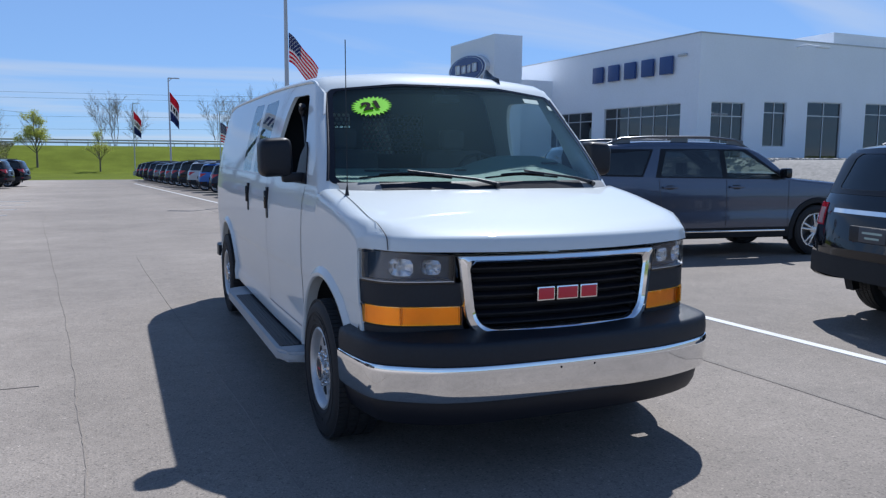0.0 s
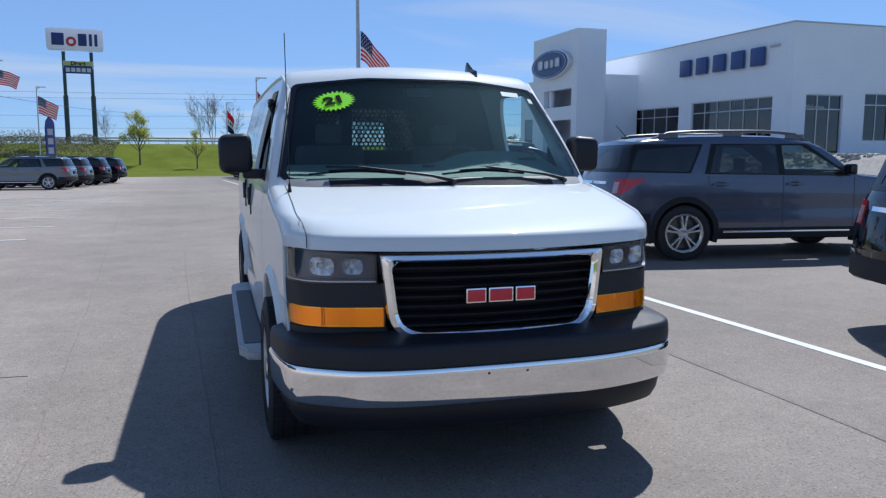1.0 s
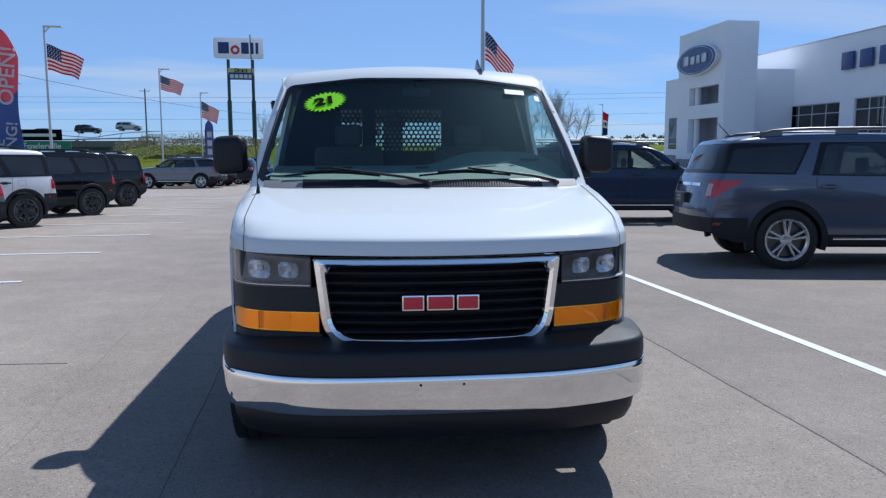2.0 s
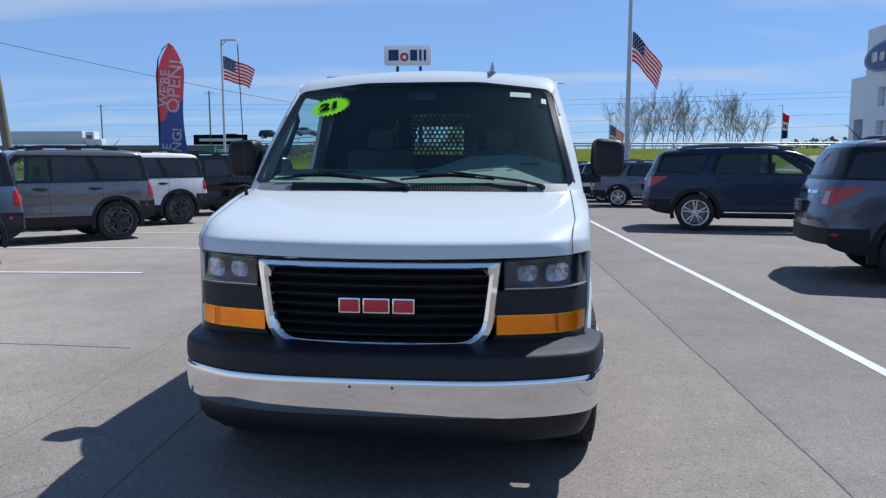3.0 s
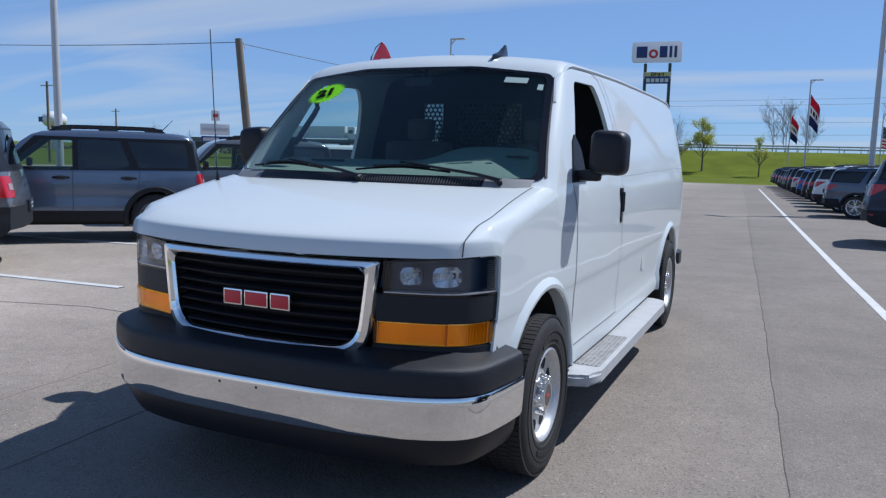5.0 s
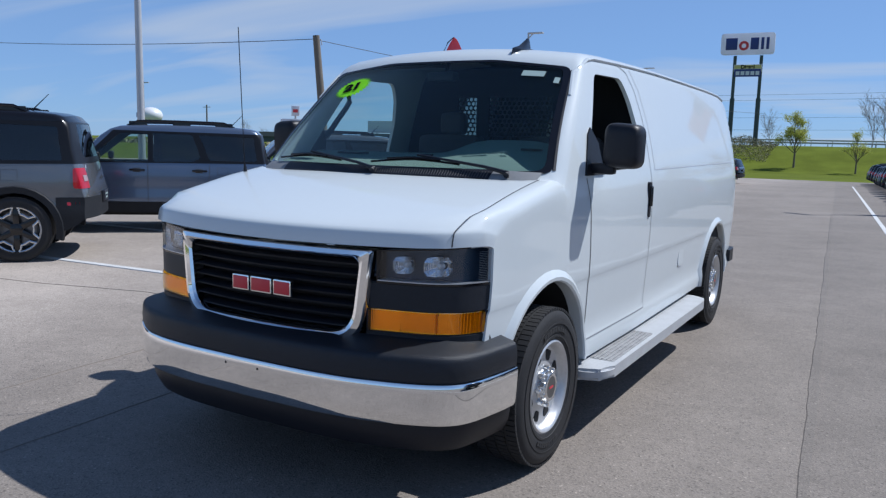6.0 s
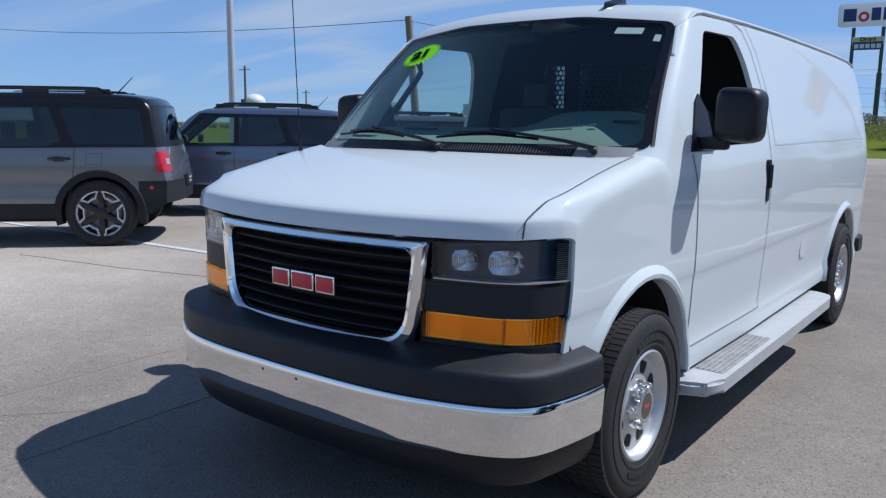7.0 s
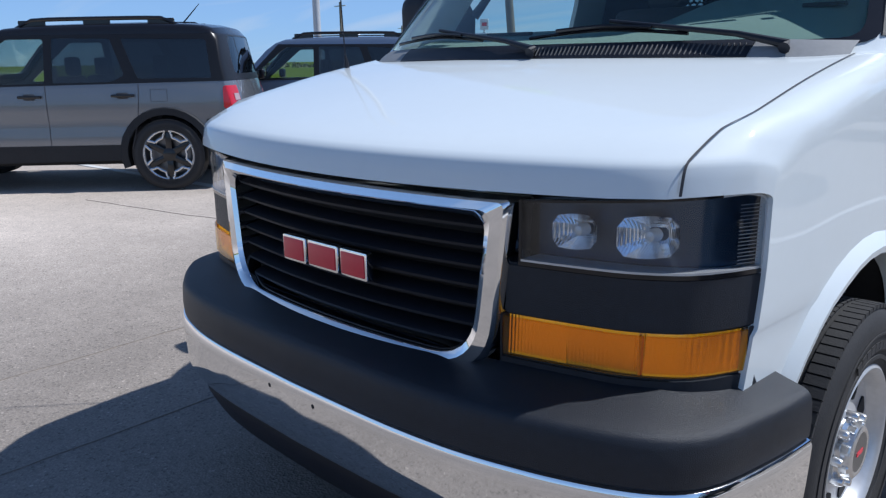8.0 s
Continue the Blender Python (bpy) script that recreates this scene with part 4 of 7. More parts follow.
    for v0, v1 in (((1.66, 2.44),) if s > 0 else ((1.62, 3.5),)):
        bm = bmesh.new()
        prism(bm, rounded([(s * 0.98, v0), (s * 1.12, v0), (s * 1.12, v1), (s * 0.98, v1)], 0.02), "z", 0.367, 0.3745)
        for x in (1.0, 1.025, 1.05, 1.075, 1.1):
            box(bm, s * (x - 0.004), s * (x + 0.004), v0 + 0.01, v1 - 0.01, 0.374, 0.378)
        part("step_tread", bm, M_TREAD if s > 0 else M_BLACK, board, "ribbed anti-slip tread")
    for v in (1.7, 2.7, 3.6):
        bm = bmesh.new()
        box(bm, s * 0.70, s * 1.0, v, v + 0.06, 0.325, 0.355)
        part("bracket", bm, M_DARK, board)
bm = bmesh.new()
p = van_shell.side_point(3.52, 0.735)
prism(bm, rounded([(3.44, 0.66), (3.60, 0.66), (3.60, 0.82), (3.44, 0.82)], 0.05), "x", p.x - 0.02, p.x + 0.001)
part("fuel_door", bm, M_PRESS, VAN, "white fuel filler door")
bm = bmesh.new()
prism(bm, rounded([(3.446, 0.666), (3.594, 0.666), (3.594, 0.814), (3.446, 0.814)], 0.046), "x", p.x - 0.02, p.x + 0.0025)
part("fuel_flap", bm, M_WHITE, VAN)


def front_y(x):
    a = abs(x)
    return 0.13 + 0.20 * a * a + 1.9 * max(0.0, a - 0.75) ** 2 + 10.0 * max(0.0, a - 0.87) ** 2


def front_panel(name, x0, x1, zlo, zhi, depth, material, label="", lift=0.0, nx=12, nz=4, bevel=0.0, parent=None, tilt=0.0):
    """A block on the bowed front of the van; zlo and zhi may be functions of x."""
    fl = zlo if callable(zlo) else (lambda x: zlo)
    fh = zhi if callable(zhi) else (lambda x: zhi)
    bm = bmesh.new()
    front, back = [], []
    for j in range(nz + 1):
        front.append([]); back.append([])
        for i in range(nx + 1):
            x = x0 + (x1 - x0) * i / nx
            z = fl(x) + (fh(x) - fl(x)) * j / nz
            yy = front_y(x) - lift + tilt * (z - fl(x))
            front[-1].append(bm.verts.new((x, yy, z)))
            back[-1].append(bm.verts.new((x, yy + depth, z)))
    for j in range(nz):
        for i in range(nx):
            bm.faces.new((front[j][i], front[j][i + 1], front[j + 1][i + 1], front[j + 1][i]))
            bm.faces.new((back[j][i], back[j + 1][i], back[j + 1][i + 1], back[j][i + 1]))
    for i in range(nx):
        bm.faces.new((front[0][i], back[0][i], back[0][i + 1], front[0][i + 1]))
        bm.faces.new((front[nz][i], front[nz][i + 1], back[nz][i + 1], back[nz][i]))
    for j in range(nz):
        bm.faces.new((front[j][0], front[j + 1][0], back[j + 1][0], back[j][0]))
        bm.faces.new((front[j][nx], back[j][nx], back[j + 1][nx], front[j + 1][nx]))
    if bevel:
        bmesh.ops.recalc_face_normals(bm, faces=bm.faces)
        es = [e for e in bm.edges if len(e.link_faces) == 2 and e.calc_face_angle(0) > radians(50)]
        bmesh.ops.bevel(bm, geom=es, offset=bevel, segments=2, affect="EDGES")
    return part(name, bm, material, parent or VAN, label)


# nose: dark backing, lamps, cladding
front_panel("nose_backing", -0.86, 0.86, 0.62, lambda x: 1.105, 0.02, M_DARK, "", -0.10, 30)
M_PAD = mat("bumper_pad", (0.0135, 0.016, 0.022), 0.44, vary=0.22, scale=4, bump=0.4, bump_scale=600, spec=0.36)
# blue of the sky mirrored in the lens is put into this colour
M_LAMPBOWL = mat("lamp_housing", (0.030, 0.055, 0.095), 0.20, 0.6, vary=0.15)


def ribbed(name, color, rough, metal, scale, strength=0.5):
    """A surface with fine upright ribs."""
    m = mat(name, color, rough, metal, vary=0.08, scale=10)
    nt = m.node_tree
    tc, wv, bp = nt.nodes.new("ShaderNodeTexCoord"), nt.nodes.new("ShaderNodeTexWave"), nt.nodes.new("ShaderNodeBump")
    wv.inputs["Scale"].default_value = scale
    wv.inputs["Distortion"].default_value = 0.8
    bp.inputs["Strength"].default_value, bp.inputs["Distance"].default_value = strength, 0.004
    nt.links.new(tc.outputs["Object"], wv.inputs["Vector"]); nt.links.new(wv.outputs["Fac"], bp.inputs["Height"])
    nt.links.new(bp.outputs[0], nt.nodes["Principled BSDF"].inputs["Normal"])
    return m


M_AMBERLENS = glass("amber_lens_clear", (0.999, 0.72, 0.07))
M_LENSRIB = mat("lens_rib", (0.20, 0.225, 0.25), 0.35, 0.6, vary=0.1)
M_SIGREF = ribbed("signal_reflector", (0.98, 0.97, 0.95), 0.25, 1.0, 40, 0.28)
M_REFLECTOR = ribbed("lamp_reflector", (0.92, 0.94, 0.97), 0.09, 1.0, 75, 0.22)


def lamp_top(x):
    a = abs(x)
    q = max(0.0, a - 0.932) / 0.024
    return 1.098 + 0.075 * max(0.0, a - 0.56) - 0.022 * (1 - math.sqrt(max(0.0, 1 - q * q)))


for s in (-1, 1):
    lamp = front_panel("headlight", s * 0.572, s * 0.955, 0.972, lamp_top, 0.012, M_LENS, "clear headlight in a black housing", 0.004, 32, bevel=0.003)
    lamp.visible_shadow = False
    front_panel("lamp_housing", s * 0.572, s * 0.95, 0.970, lambda x: lamp_top(x) - 0.003, 0.02, M_LAMPBOWL, "dark lamp housing tinted with the sky's blue reflection", -0.060, 24, parent=lamp)
    front_panel("lamp_rim", s * 0.568, s * 0.574, 0.968, lamp_top, 0.03, M_GLOSSBLACK, "", 0.004, 2, parent=lamp)
    front_panel("lamp_rim", s * 0.9545, s * 0.9575, 0.968, 1.098, 0.09, M_STEEL, "bright edge of the lamp", 0.003, 2, parent=lamp)
    front_panel("lamp_rim", s * 0.568, s * 0.955, 0.962, 0.971, 0.09, M_GLOSSBLACK, "", 0.005, 16, 1, parent=lamp)
    front_panel("lamp_rim", s * 0.574, s * 0.953, 0.9715, 0.976, 0.06, M_STEEL, "bright edge of the lamp", 0.006, 16, 1, parent=lamp)
    front_panel("lamp_rim", s * 0.576, s * 0.915, lambda x: lamp_top(x) - 0.006, lambda x: lamp_top(x) - 0.001, 0.02, M_GLOSSBLACK, "", 0.005, 16, 1, parent=lamp)
    front_panel("lamp_rim", s * 0.915, s * 0.955, lambda x: lamp_top(x) - 0.006, lambda x: lamp_top(x) - 0.001, 0.05, M_STEEL, "bright edge of the lamp", 0.006, 16, 1, parent=lamp)
    for k in range(17):
        front_panel("lens_rib", s * 0.930, s * 0.949, 0.984 + 0.0072 * k, 0.9855 + 0.0072 * k, 0.004, M_LENSRIB, "bright ribs at the lamp's end", -0.006, 3, 1, parent=lamp)
    for x, r in ((0.672, 0.045), (0.806, 0.052)):
        bm = bmesh.new()
        prof = [(r * (0.16 + 0.84 * k / 5), 0.046 * (k / 5) ** 2 - 0.004) for k in range(6)]
        rings = []
        for rr, al in prof:
            ring = []
            for i in range(14):
                ca, sa = math.cos(2 * math.pi * i / 14), math.sin(2 * math.pi * i / 14)
                sq = (ca ** 4 + sa ** 4) ** -0.25       # a rounded square
                xx = s * x + rr * ca * sq
                ring.append(bm.verts.new((xx, front_y(xx) + 0.058 - al, 1.040 + rr * sa * sq * 0.80 + 0.05 * (abs(xx) - abs(x)))))
            rings.append(ring)
        for p, q in zip(rings, rings[1:]):
            for i in range(14):
                bm.faces.new((p[i], p[(i + 1) % 14], q[(i + 1) % 14], q[i]))
        bm.faces.new(rings[0])
        part("reflector", bm, M_REFLECTOR, lamp, "faceted silver lamp reflector", 0)
        bm = bmesh.new()
        lathe(bm, [(0.013, 0.0), (0.014, 0.015), (0.010, 0.028), (0.001, 0.031)], 14, Matrix.Translation((s * x, front_y(x) + 0.056, 1.040)) @ Matrix.Rotation(radians(-90), 4, "Z"))
        part("bulb", bm, M_STEEL, lamp, "bulb shield")
    front_panel("front_cladding", s * 0.534, s * 0.957, 0.852, 0.965, 0.10, M_PAD, "matt black plastic panel", 0.002, 20, bevel=0.005)
    front_panel("front_cladding", s * 0.522, s * 0.957, 0.70, 0.760, 0.10, M_PAD, "matt black plastic panel", 0.002, 20, bevel=0.005)
    signal = front_panel("turn_signal", s * 0.536, s * 0.950, 0.763, 0.849, 0.006, M_AMBERLENS, "amber turn signal lens", 0.010, 20, bevel=0.002)
    signal.visible_shadow = False
    for x0, x1, tilt, lift in ((0.538, 0.666, 0.05, -0.008), (0.6665, 0.8135, 0.0, -0.010), (0.814, 0.949, 0.08, -0.008)):
        front_panel("signal_reflector", s * x0, s * x1, 0.762, 0.850, 0.006, M_SIGREF, "silver reflector behind the amber lens", lift, 8, parent=signal, tilt=tilt)
    for x0, x1 in ((0.532, 0.536), (0.950, 0.954)):
        front_panel("signal_edge", s * x0, s * x1, 0.758, 0.853, 0.08, M_BLACK, "", 0.011, 1, parent=signal)
    for x in (0.813,):
        front_panel("signal_rib", s * (x - 0.002), s * (x + 0.002), 0.766, 0.846, 0.008, M_AMBER, "", 0.004, 1, parent=signal)

# grille: chrome frame, dark slats
M_SLAT = mat("grille_black", (0.012, 0.013, 0.018), 0.5, vary=0.1, spec=0.3)
outer = rounded([(-0.560, 1.098), (-0.516, 0.705), (0.516, 0.705), (0.560, 1.098)], [0.014, 0.13, 0.13, 0.014], 8)
inner = rounded([(-0.502, 1.058), (-0.462, 0.742), (0.462, 0.742), (0.502, 1.058)], [0.05, 0.11, 0.11, 0.05], 8)


def refine(poly, corner=9, steps=14):
    """Adds points on the straight runs between rounded corners."""
    out = []
    for i in range(len(poly)):
        a, b = poly[i], poly[(i + 1) % len(poly)]
        k = steps if i % corner == corner - 1 else 1
        out += [(a[0] + (b[0] - a[0]) * t / k, a[1] + (b[1] - a[1]) * t / k) for t in range(k)]
    return out


outer, inner = refine(outer), refine(inner)
n = len(outer)
bm = bmesh.new()
loops = []
def blend(k):
    return [(o[0] * (1 - k) + i[0] * k, o[1] * (1 - k) + i[1] * k) for o, i in zip(outer, inner)]
for poly, lift in ((outer, -0.06), (outer, 0.018), (blend(0.12), 0.030), (blend(0.55), 0.036), (blend(0.85), 0.026), (inner, 0.012), (inner, -0.05)):
    loops.append([bm.verts.new((x, front_y(x) - lift, z)) for x, z in poly[:n]])
for a, b in zip(loops, loops[1:]):
    for i in range(n):
        bm.faces.new((a[i], a[(i + 1) % n], b[(i + 1) % n], b[i]))
part("grille_frame", bm, M_CHROME, VAN, "polished chrome grille surround")
for k in range(7):
    z = 0.764 + 0.0445 * k
    hw = (0.462 + 0.04 * (z - 0.742) / 0.316) - 0.001 - max(0, 0.83 - z) ** 2 * 3.2
    bm = bmesh.new()
    path = [(-hw + 2 * hw * i / 20, front_y(-hw + 2 * hw * i / 20) + 0.004) for i in range(21)]
    sweep(bm, path, [(-0.012, z - 0.006), (-0.004, z - 0.004), (-0.002, z + 0.003), (-0.010, z + 0.007), (-0.055, z + 0.016), (-0.055, z + 0.006)])
    part("grille_slat", bm, M_SLAT, VAN, "black grille slat")
# maker's badge as three plain red blocks with silver edges
for x0, x1 in ((-0.168, -0.068), (-0.058, 0.066), (0.076, 0.178)):
    bm = bmesh.new()
    box(bm, x0, x1, front_y(0.1) - 0.026, front_y(0.1) - 0.004, 0.866, 0.936, 0.006)
    bd = part("badge_block", bm, M_CHROME, VAN, "red badge block with silver edge")
    bm = bmesh.new()
    box(bm, x0 + 0.007, x1 - 0.007, front_y(0.1) - 0.029, front_y(0.1) - 0.02, 0.873, 0.929, 0.003)
    part("badge_face", bm, M_RED, bd)


# bumper
BUMPER_PLAN = [(0.0, 0.0), (0.30, 0.006), (0.50, 0.022), (0.70, 0.066), (0.84, 0.116), (0.90, 0.147), (0.945, 0.182), (0.978, 0.228), (1.000, 0.290), (1.018, 0.385), (1.032, 0.470), (1.040, 0.560)]


def bumper_path():
    """The bumper's outline in plan, from one end round the nose to the other."""
    right = []
    for (xa, ya), (xb, yb) in zip(BUMPER_PLAN, BUMPER_PLAN[1:]):
        n = 6 if xb < 0.85 else 3
        right += [(xa + (xb - xa) * k / n, None if xb < 0.85 else ya + (yb - ya) * k / n) for k in range(n)]
    right.append(BUMPER_PLAN[-1])
    right = [(x, curve_at(BUMPER_PLAN[:6], x) if y is None else y) for x, y in right]
    for _ in range(2):
        right = [right[0]] + [tuple((right[i - 1][j] + 2 * right[i][j] + right[i + 1][j]) / 4 for j in (0, 1)) for i in range(1, len(right) - 1)] + [right[-1]]
    return [(-0.98 * x, y + 0.04 * smooth_step(0.65, 0.95, x)) for x, y in right[:0:-1]] + right


path = bumper_path()
bm = bmesh.new()
sweep(bm, path, [(-0.006, 0.596), (0.005, 0.606), (0.007, 0.640), (0.004, 0.682), (0.000, 0.696), (-0.007, 0.7045), (-0.018, 0.7095), (-0.05, 0.717), (-0.10, 0.730), (-0.155, 0.743), (-0.155, 0.60)])
part("bumper_cover", bm, M_PAD, VAN, "matt black bumper top pad")
bm = bmesh.new()
sweep(bm, path, [(-0.002, 0.602), (-0.05, 0.602), (-0.05, 0.425), (-0.020, 0.418), (-0.002, 0.428), (0.005, 0.445), (0.009, 0.500), (0.012, 0.560), (0.013, 0.588), (0.008, 0.598)])
bumper = part("bumper", bm, M_CHROME, VAN, "chrome-plated steel front bumper")
for x in (-0.094, 0.094):
    for z in (0.446, 0.563):
        bm = bmesh.new()
        lathe(bm, [(0.0065, -0.004), (0.0065, 0.002), (0.001, 0.003)], 10, Matrix.Translation((x, -0.0085 if z > 0.5 else 0.002, z)) @ Matrix.Rotation(radians(-90), 4, "Z"))
        part("bolt_hole", bm, M_DARK, bumper)
bm = bmesh.new()
sweep(bm, [(x * 0.985, y + 0.02) for x, y in path], [(-0.02, 0.44), (-0.012, 0.40), (-0.022, 0.345), (-0.045, 0.300), (-0.12, 0.295), (-0.12, 0.44)])
part("air_dam", bm, M_BLACK, VAN, "black plastic air dam")
# rear bumper ends
bm = bmesh.new()
sweep(bm, [(0.90, 5.42), (0.90, 5.57), (0.885, 5.66), (0.83, 5.71), (0, 5.79), (-0.83, 5.71), (-0.885, 5.66), (-0.90, 5.57), (-0.90, 5.42)][::-1], [(-0.01, 0.47), (0.005, 0.50), (0.005, 0.55), (-0.02, 0.58), (-0.12, 0.58), (-0.12, 0.47)])
part("rear_bumper", bm, M_BLACK, VAN, "black rear bumper")

# hood gaps
def hood_point(x, v, out):
    h = van_shell.half(v)
    xi, zi, zt = h[-11][0], h[-11][1], h[-1][1]
    if abs(x) <= xi:
        z = zt - (zt - zi) * (x / xi) ** 2
    else:
        z = zi - (abs(x) - xi) * 0.6
        for (xa, za), (xb, zb) in zip(h[19:], h[20:]):
            if xb <= abs(x) <= xa:
                z = za + (zb - za) * (xa - abs(x)) / max(xa - xb, 1e-6)
                break
    p = van_shell.place(x, v, z)
    return p + Vector((0, 0, out))
for s in (-1, 1):
    bm = bmesh.new()
    prev = None
    for k in range(37):
        v = (0.1005, 0.103, 0.106, 0.109, 0.112, 0.114, 0.116, 0.118, 0.12, 0.125, 0.13, 0.136, 0.145)[k] if k < 13 else 0.155 + (0.90 - 0.155) * (k - 13) / 23
        x = 0.872 + 0.022 * smooth_step(0.10, 0.34, v)
        pair = [bm.verts.new(hood_point(s * (x + d), v, 0.0025)) for d in (-0.0022, 0.0022)]
        if prev:
            bm.faces.new((prev[0], pair[0], pair[1], prev[1]))
        prev = pair
    part("hood_gap", bm, M_GAP, VAN)

# cowl, vent ribs, wipers
M_CLADRIB = mat("vent_rib", (0.05, 0.05, 0.052), 0.6, vary=0.1)
bm = bmesh.new()
rows = []
for x in [-0.66 + 1.32 * k / 20 for k in range(21)]:
    a, b = hood_point(x, 0.915, 0.003), screen_point(x, 1.412, 0.005)
    rows.append([bm.verts.new(p) for p in (a + Vector((0, 0, -0.03)), a, a + (b - a) * 0.5 + Vector((0, 0, 0.004)), b)])
for a, b in zip(rows, rows[1:]):
    for j in range(3):
        bm.faces.new((a[j], a[j + 1], b[j + 1], b[j]))
cowl = part("cowl_panel", bm, M_BLACK, VAN, "black plastic cowl below the windscreen")
for s in (-1, 1):
    bm = bmesh.new()
    rows = []
    for k in range(9):
        x = s * (0.66 + 0.22 * k / 8)
        p, q = hood_point(x, 0.915, 0.002), screen_point(x, 1.412 - 0.008 * k / 8, 0.004)
        rows.append([bm.verts.new(e) for e in (p + Vector((0, 0, -0.02)), p, p + (q - p) * 0.5 + Vector((0, 0, 0.003)), q)])
    for p, q in zip(rows, rows[1:]):
        for j in range(3):
            bm.faces.new((p[j], p[j + 1], q[j + 1], q[j]))
    part("cowl_end", bm, M_GREYTRIM, cowl, "grey plastic end of the cowl")
for k in range(46):
    x = 0.0 + 0.64 * k / 45
    a, b = hood_point(x, 0.922, 0.008), screen_point(x, 1.40, 0.012)
    bm = bmesh.new()
    tube(bm, [a, a + (b - a) * 0.9], 0.0028, 5)
    part("vent_rib", bm, M_CLADRIB, cowl)
for px_, tip, x0, x1 in ((0.02, -0.49, -0.76, -0.24), (0.74, 0.24, -0.03, 0.48)):
    bm = bmesh.new()
    base, end = screen_point(px_, 1.385, 0.022), screen_point(tip, 1.455, 0.030)
    tube(bm, [base + Vector((0, -0.02, -0.01)), base, base + (end - base) * 0.25 + Vector((0, -0.008, 0.01)), end], [0.016, 0.012, 0.008, 0.006], 8)
    wiper = part("wiper", bm, M_BLACK, VAN, "black windscreen wiper")
    bm = bmesh.new()
    pts = [screen_point(x0 + (x1 - x0) * k / 10, 1.432 - 0.006 * abs(k - 5) / 5 + 0.012 * math.sin(math.pi * k / 10), 0.012) for k in range(11)]
    tube(bm, pts, 0.006, 6)
    tube(bm, [p + Vector((0, -0.012, 0.010)) for p in pts[2:9]], 0.006, 6)
    part("wiper_blade", bm, M_GLOSSBLACK, wiper)
# aerials
bm = bmesh.new()
b = hood_point(-0.885, 0.74, 0.0)
tube(bm, [b, b + Vector((0, 0, 0.02)), b + Vector((0, -0.005, 0.05))], [0.012, 0.009, 0.004], 8)
tube(bm, [b + Vector((0, -0.005, 0.05)), b + Vector((-0.012, -0.03, 0.81))], 0.0026, 6)
part("mast_aerial", bm, M_BLACK, VAN, "thin black mast aerial on the wing")
bm = bmesh.new()
levels = []
for z, v0, v1, w in ((2.03, 1.68, 1.95, 0.045), (2.075, 1.70, 1.945, 0.038), (2.095, 1.78, 1.935, 0.016), (2.13, 1.85, 1.925, 0.010), (2.150, 1.885, 1.915, 0.005)):
    levels.append([bm.verts.new((0.42 + dx * w * 0.9, v, z + 0.01)) for dx, v in ((0, v0), (0.8, v0 + 0.3 * (v1 - v0)), (1, v1 - 0.2 * (v1 - v0)), (0.4, v1), (-0.4, v1), (-1, v1 - 0.2 * (v1 - v0)), (-0.8, v0 + 0.3 * (v1 - v0)))])
for p, q in zip(levels, levels[1:]):
    for i in range(7):
        bm.faces.new((p[i], p[(i + 1) % 7], q[(i + 1) % 7], q[i]))
bm.faces.new(levels[-1]); bm.faces.new(levels[0][::-1])
part("roof_aerial", bm, M_GLOSSBLACK, VAN, "black shark-fin roof aerial")

# cab: dashboard, wheel, seats, partition
bm = bmesh.new()
rows = []
for k in range(25):
    x = -0.86 + 1.72 * k / 24
    hump = 0.085 * math.exp(-((x - 0.50) / 0.34) ** 4)
    yb = 0.985 + 0.20 * x * x
    rows.append([bm.verts.new(p) for p in ((x, yb, 1.36), (x, yb + 0.04, 1.402), (x, 1.38, 1.452 + hump * 0.4), (x, 1.56, 1.478 + hump), (x, 1.68, 1.462 + hump), (x, 1.74, 1.34), (x, 1.78, 0.75))])
for a, b in zip(rows, rows[1:]):
    for j in range(6):
        bm.faces.new((a[j], a[j + 1], b[j + 1], b[j]))
# unseen sheet added below the screen to stop sun leaking through the nose
bm2 = bmesh.new()
rows = []
for k in range(13):
    x = -0.86 + 1.72 * k / 12
    y0, y1, zl = 0.84 + 0.18 * x * x, 1.02 + 0.20 * x * x, 1.305 - 0.04 * x * x
    rows.append([bm2.verts.new(p) for p in ((x, y0, zl), (x, y1, zl + 0.06), (x, y1, zl + 0.04), (x, y0, zl - 0.02))])
for a, b in zip(rows, rows[1:]):
    for j in range(4):
        bm2.faces.new((a[j], a[(j + 1) % 4], b[(j + 1) % 4], b[j]))
part("bulkhead", bm2, M_DARK, VAN)
dash = part("dashboard", bm, M_DASH, VAN, "pale grey plastic dashboard")
for x0, x1 in ((-0.62, -0.40), (-0.02, 0.06), (0.62, 0.74)):
    bm = bmesh.new()
    zd = 1.462 + 0.05 * math.exp(-(((x0 + x1) / 2 - 0.50) / 0.34) ** 4)
    box(bm, x0, x1, 1.43, 1.45, zd, zd + 0.012)
    part("dash_vent", bm, M_BLACK, dash)
bm = bmesh.new()
m_sw = Matrix.Translation((0.42, 1.92, 1.40)) @ Matrix.Rotation(radians(62), 4, "X")
ring = [m_sw @ Vector((0.19 * math.cos(2 * math.pi * k / 28), 0.19 * math.sin(2 * math.pi * k / 28), 0)) for k in range(29)]
tube(bm, ring, 0.015, 8, False)
for a in (200, 340, 90):
    tube(bm, [m_sw @ Vector((0, 0, -0.02)), m_sw @ Vector((0.19 * math.cos(radians(a)), 0.19 * math.sin(radians(a)), 0))], 0.018, 6)
part("steering_wheel", bm, M_BLACK, VAN, "black steering wheel")
for sx in (-0.44, 0.44):
    bm = bmesh.new()
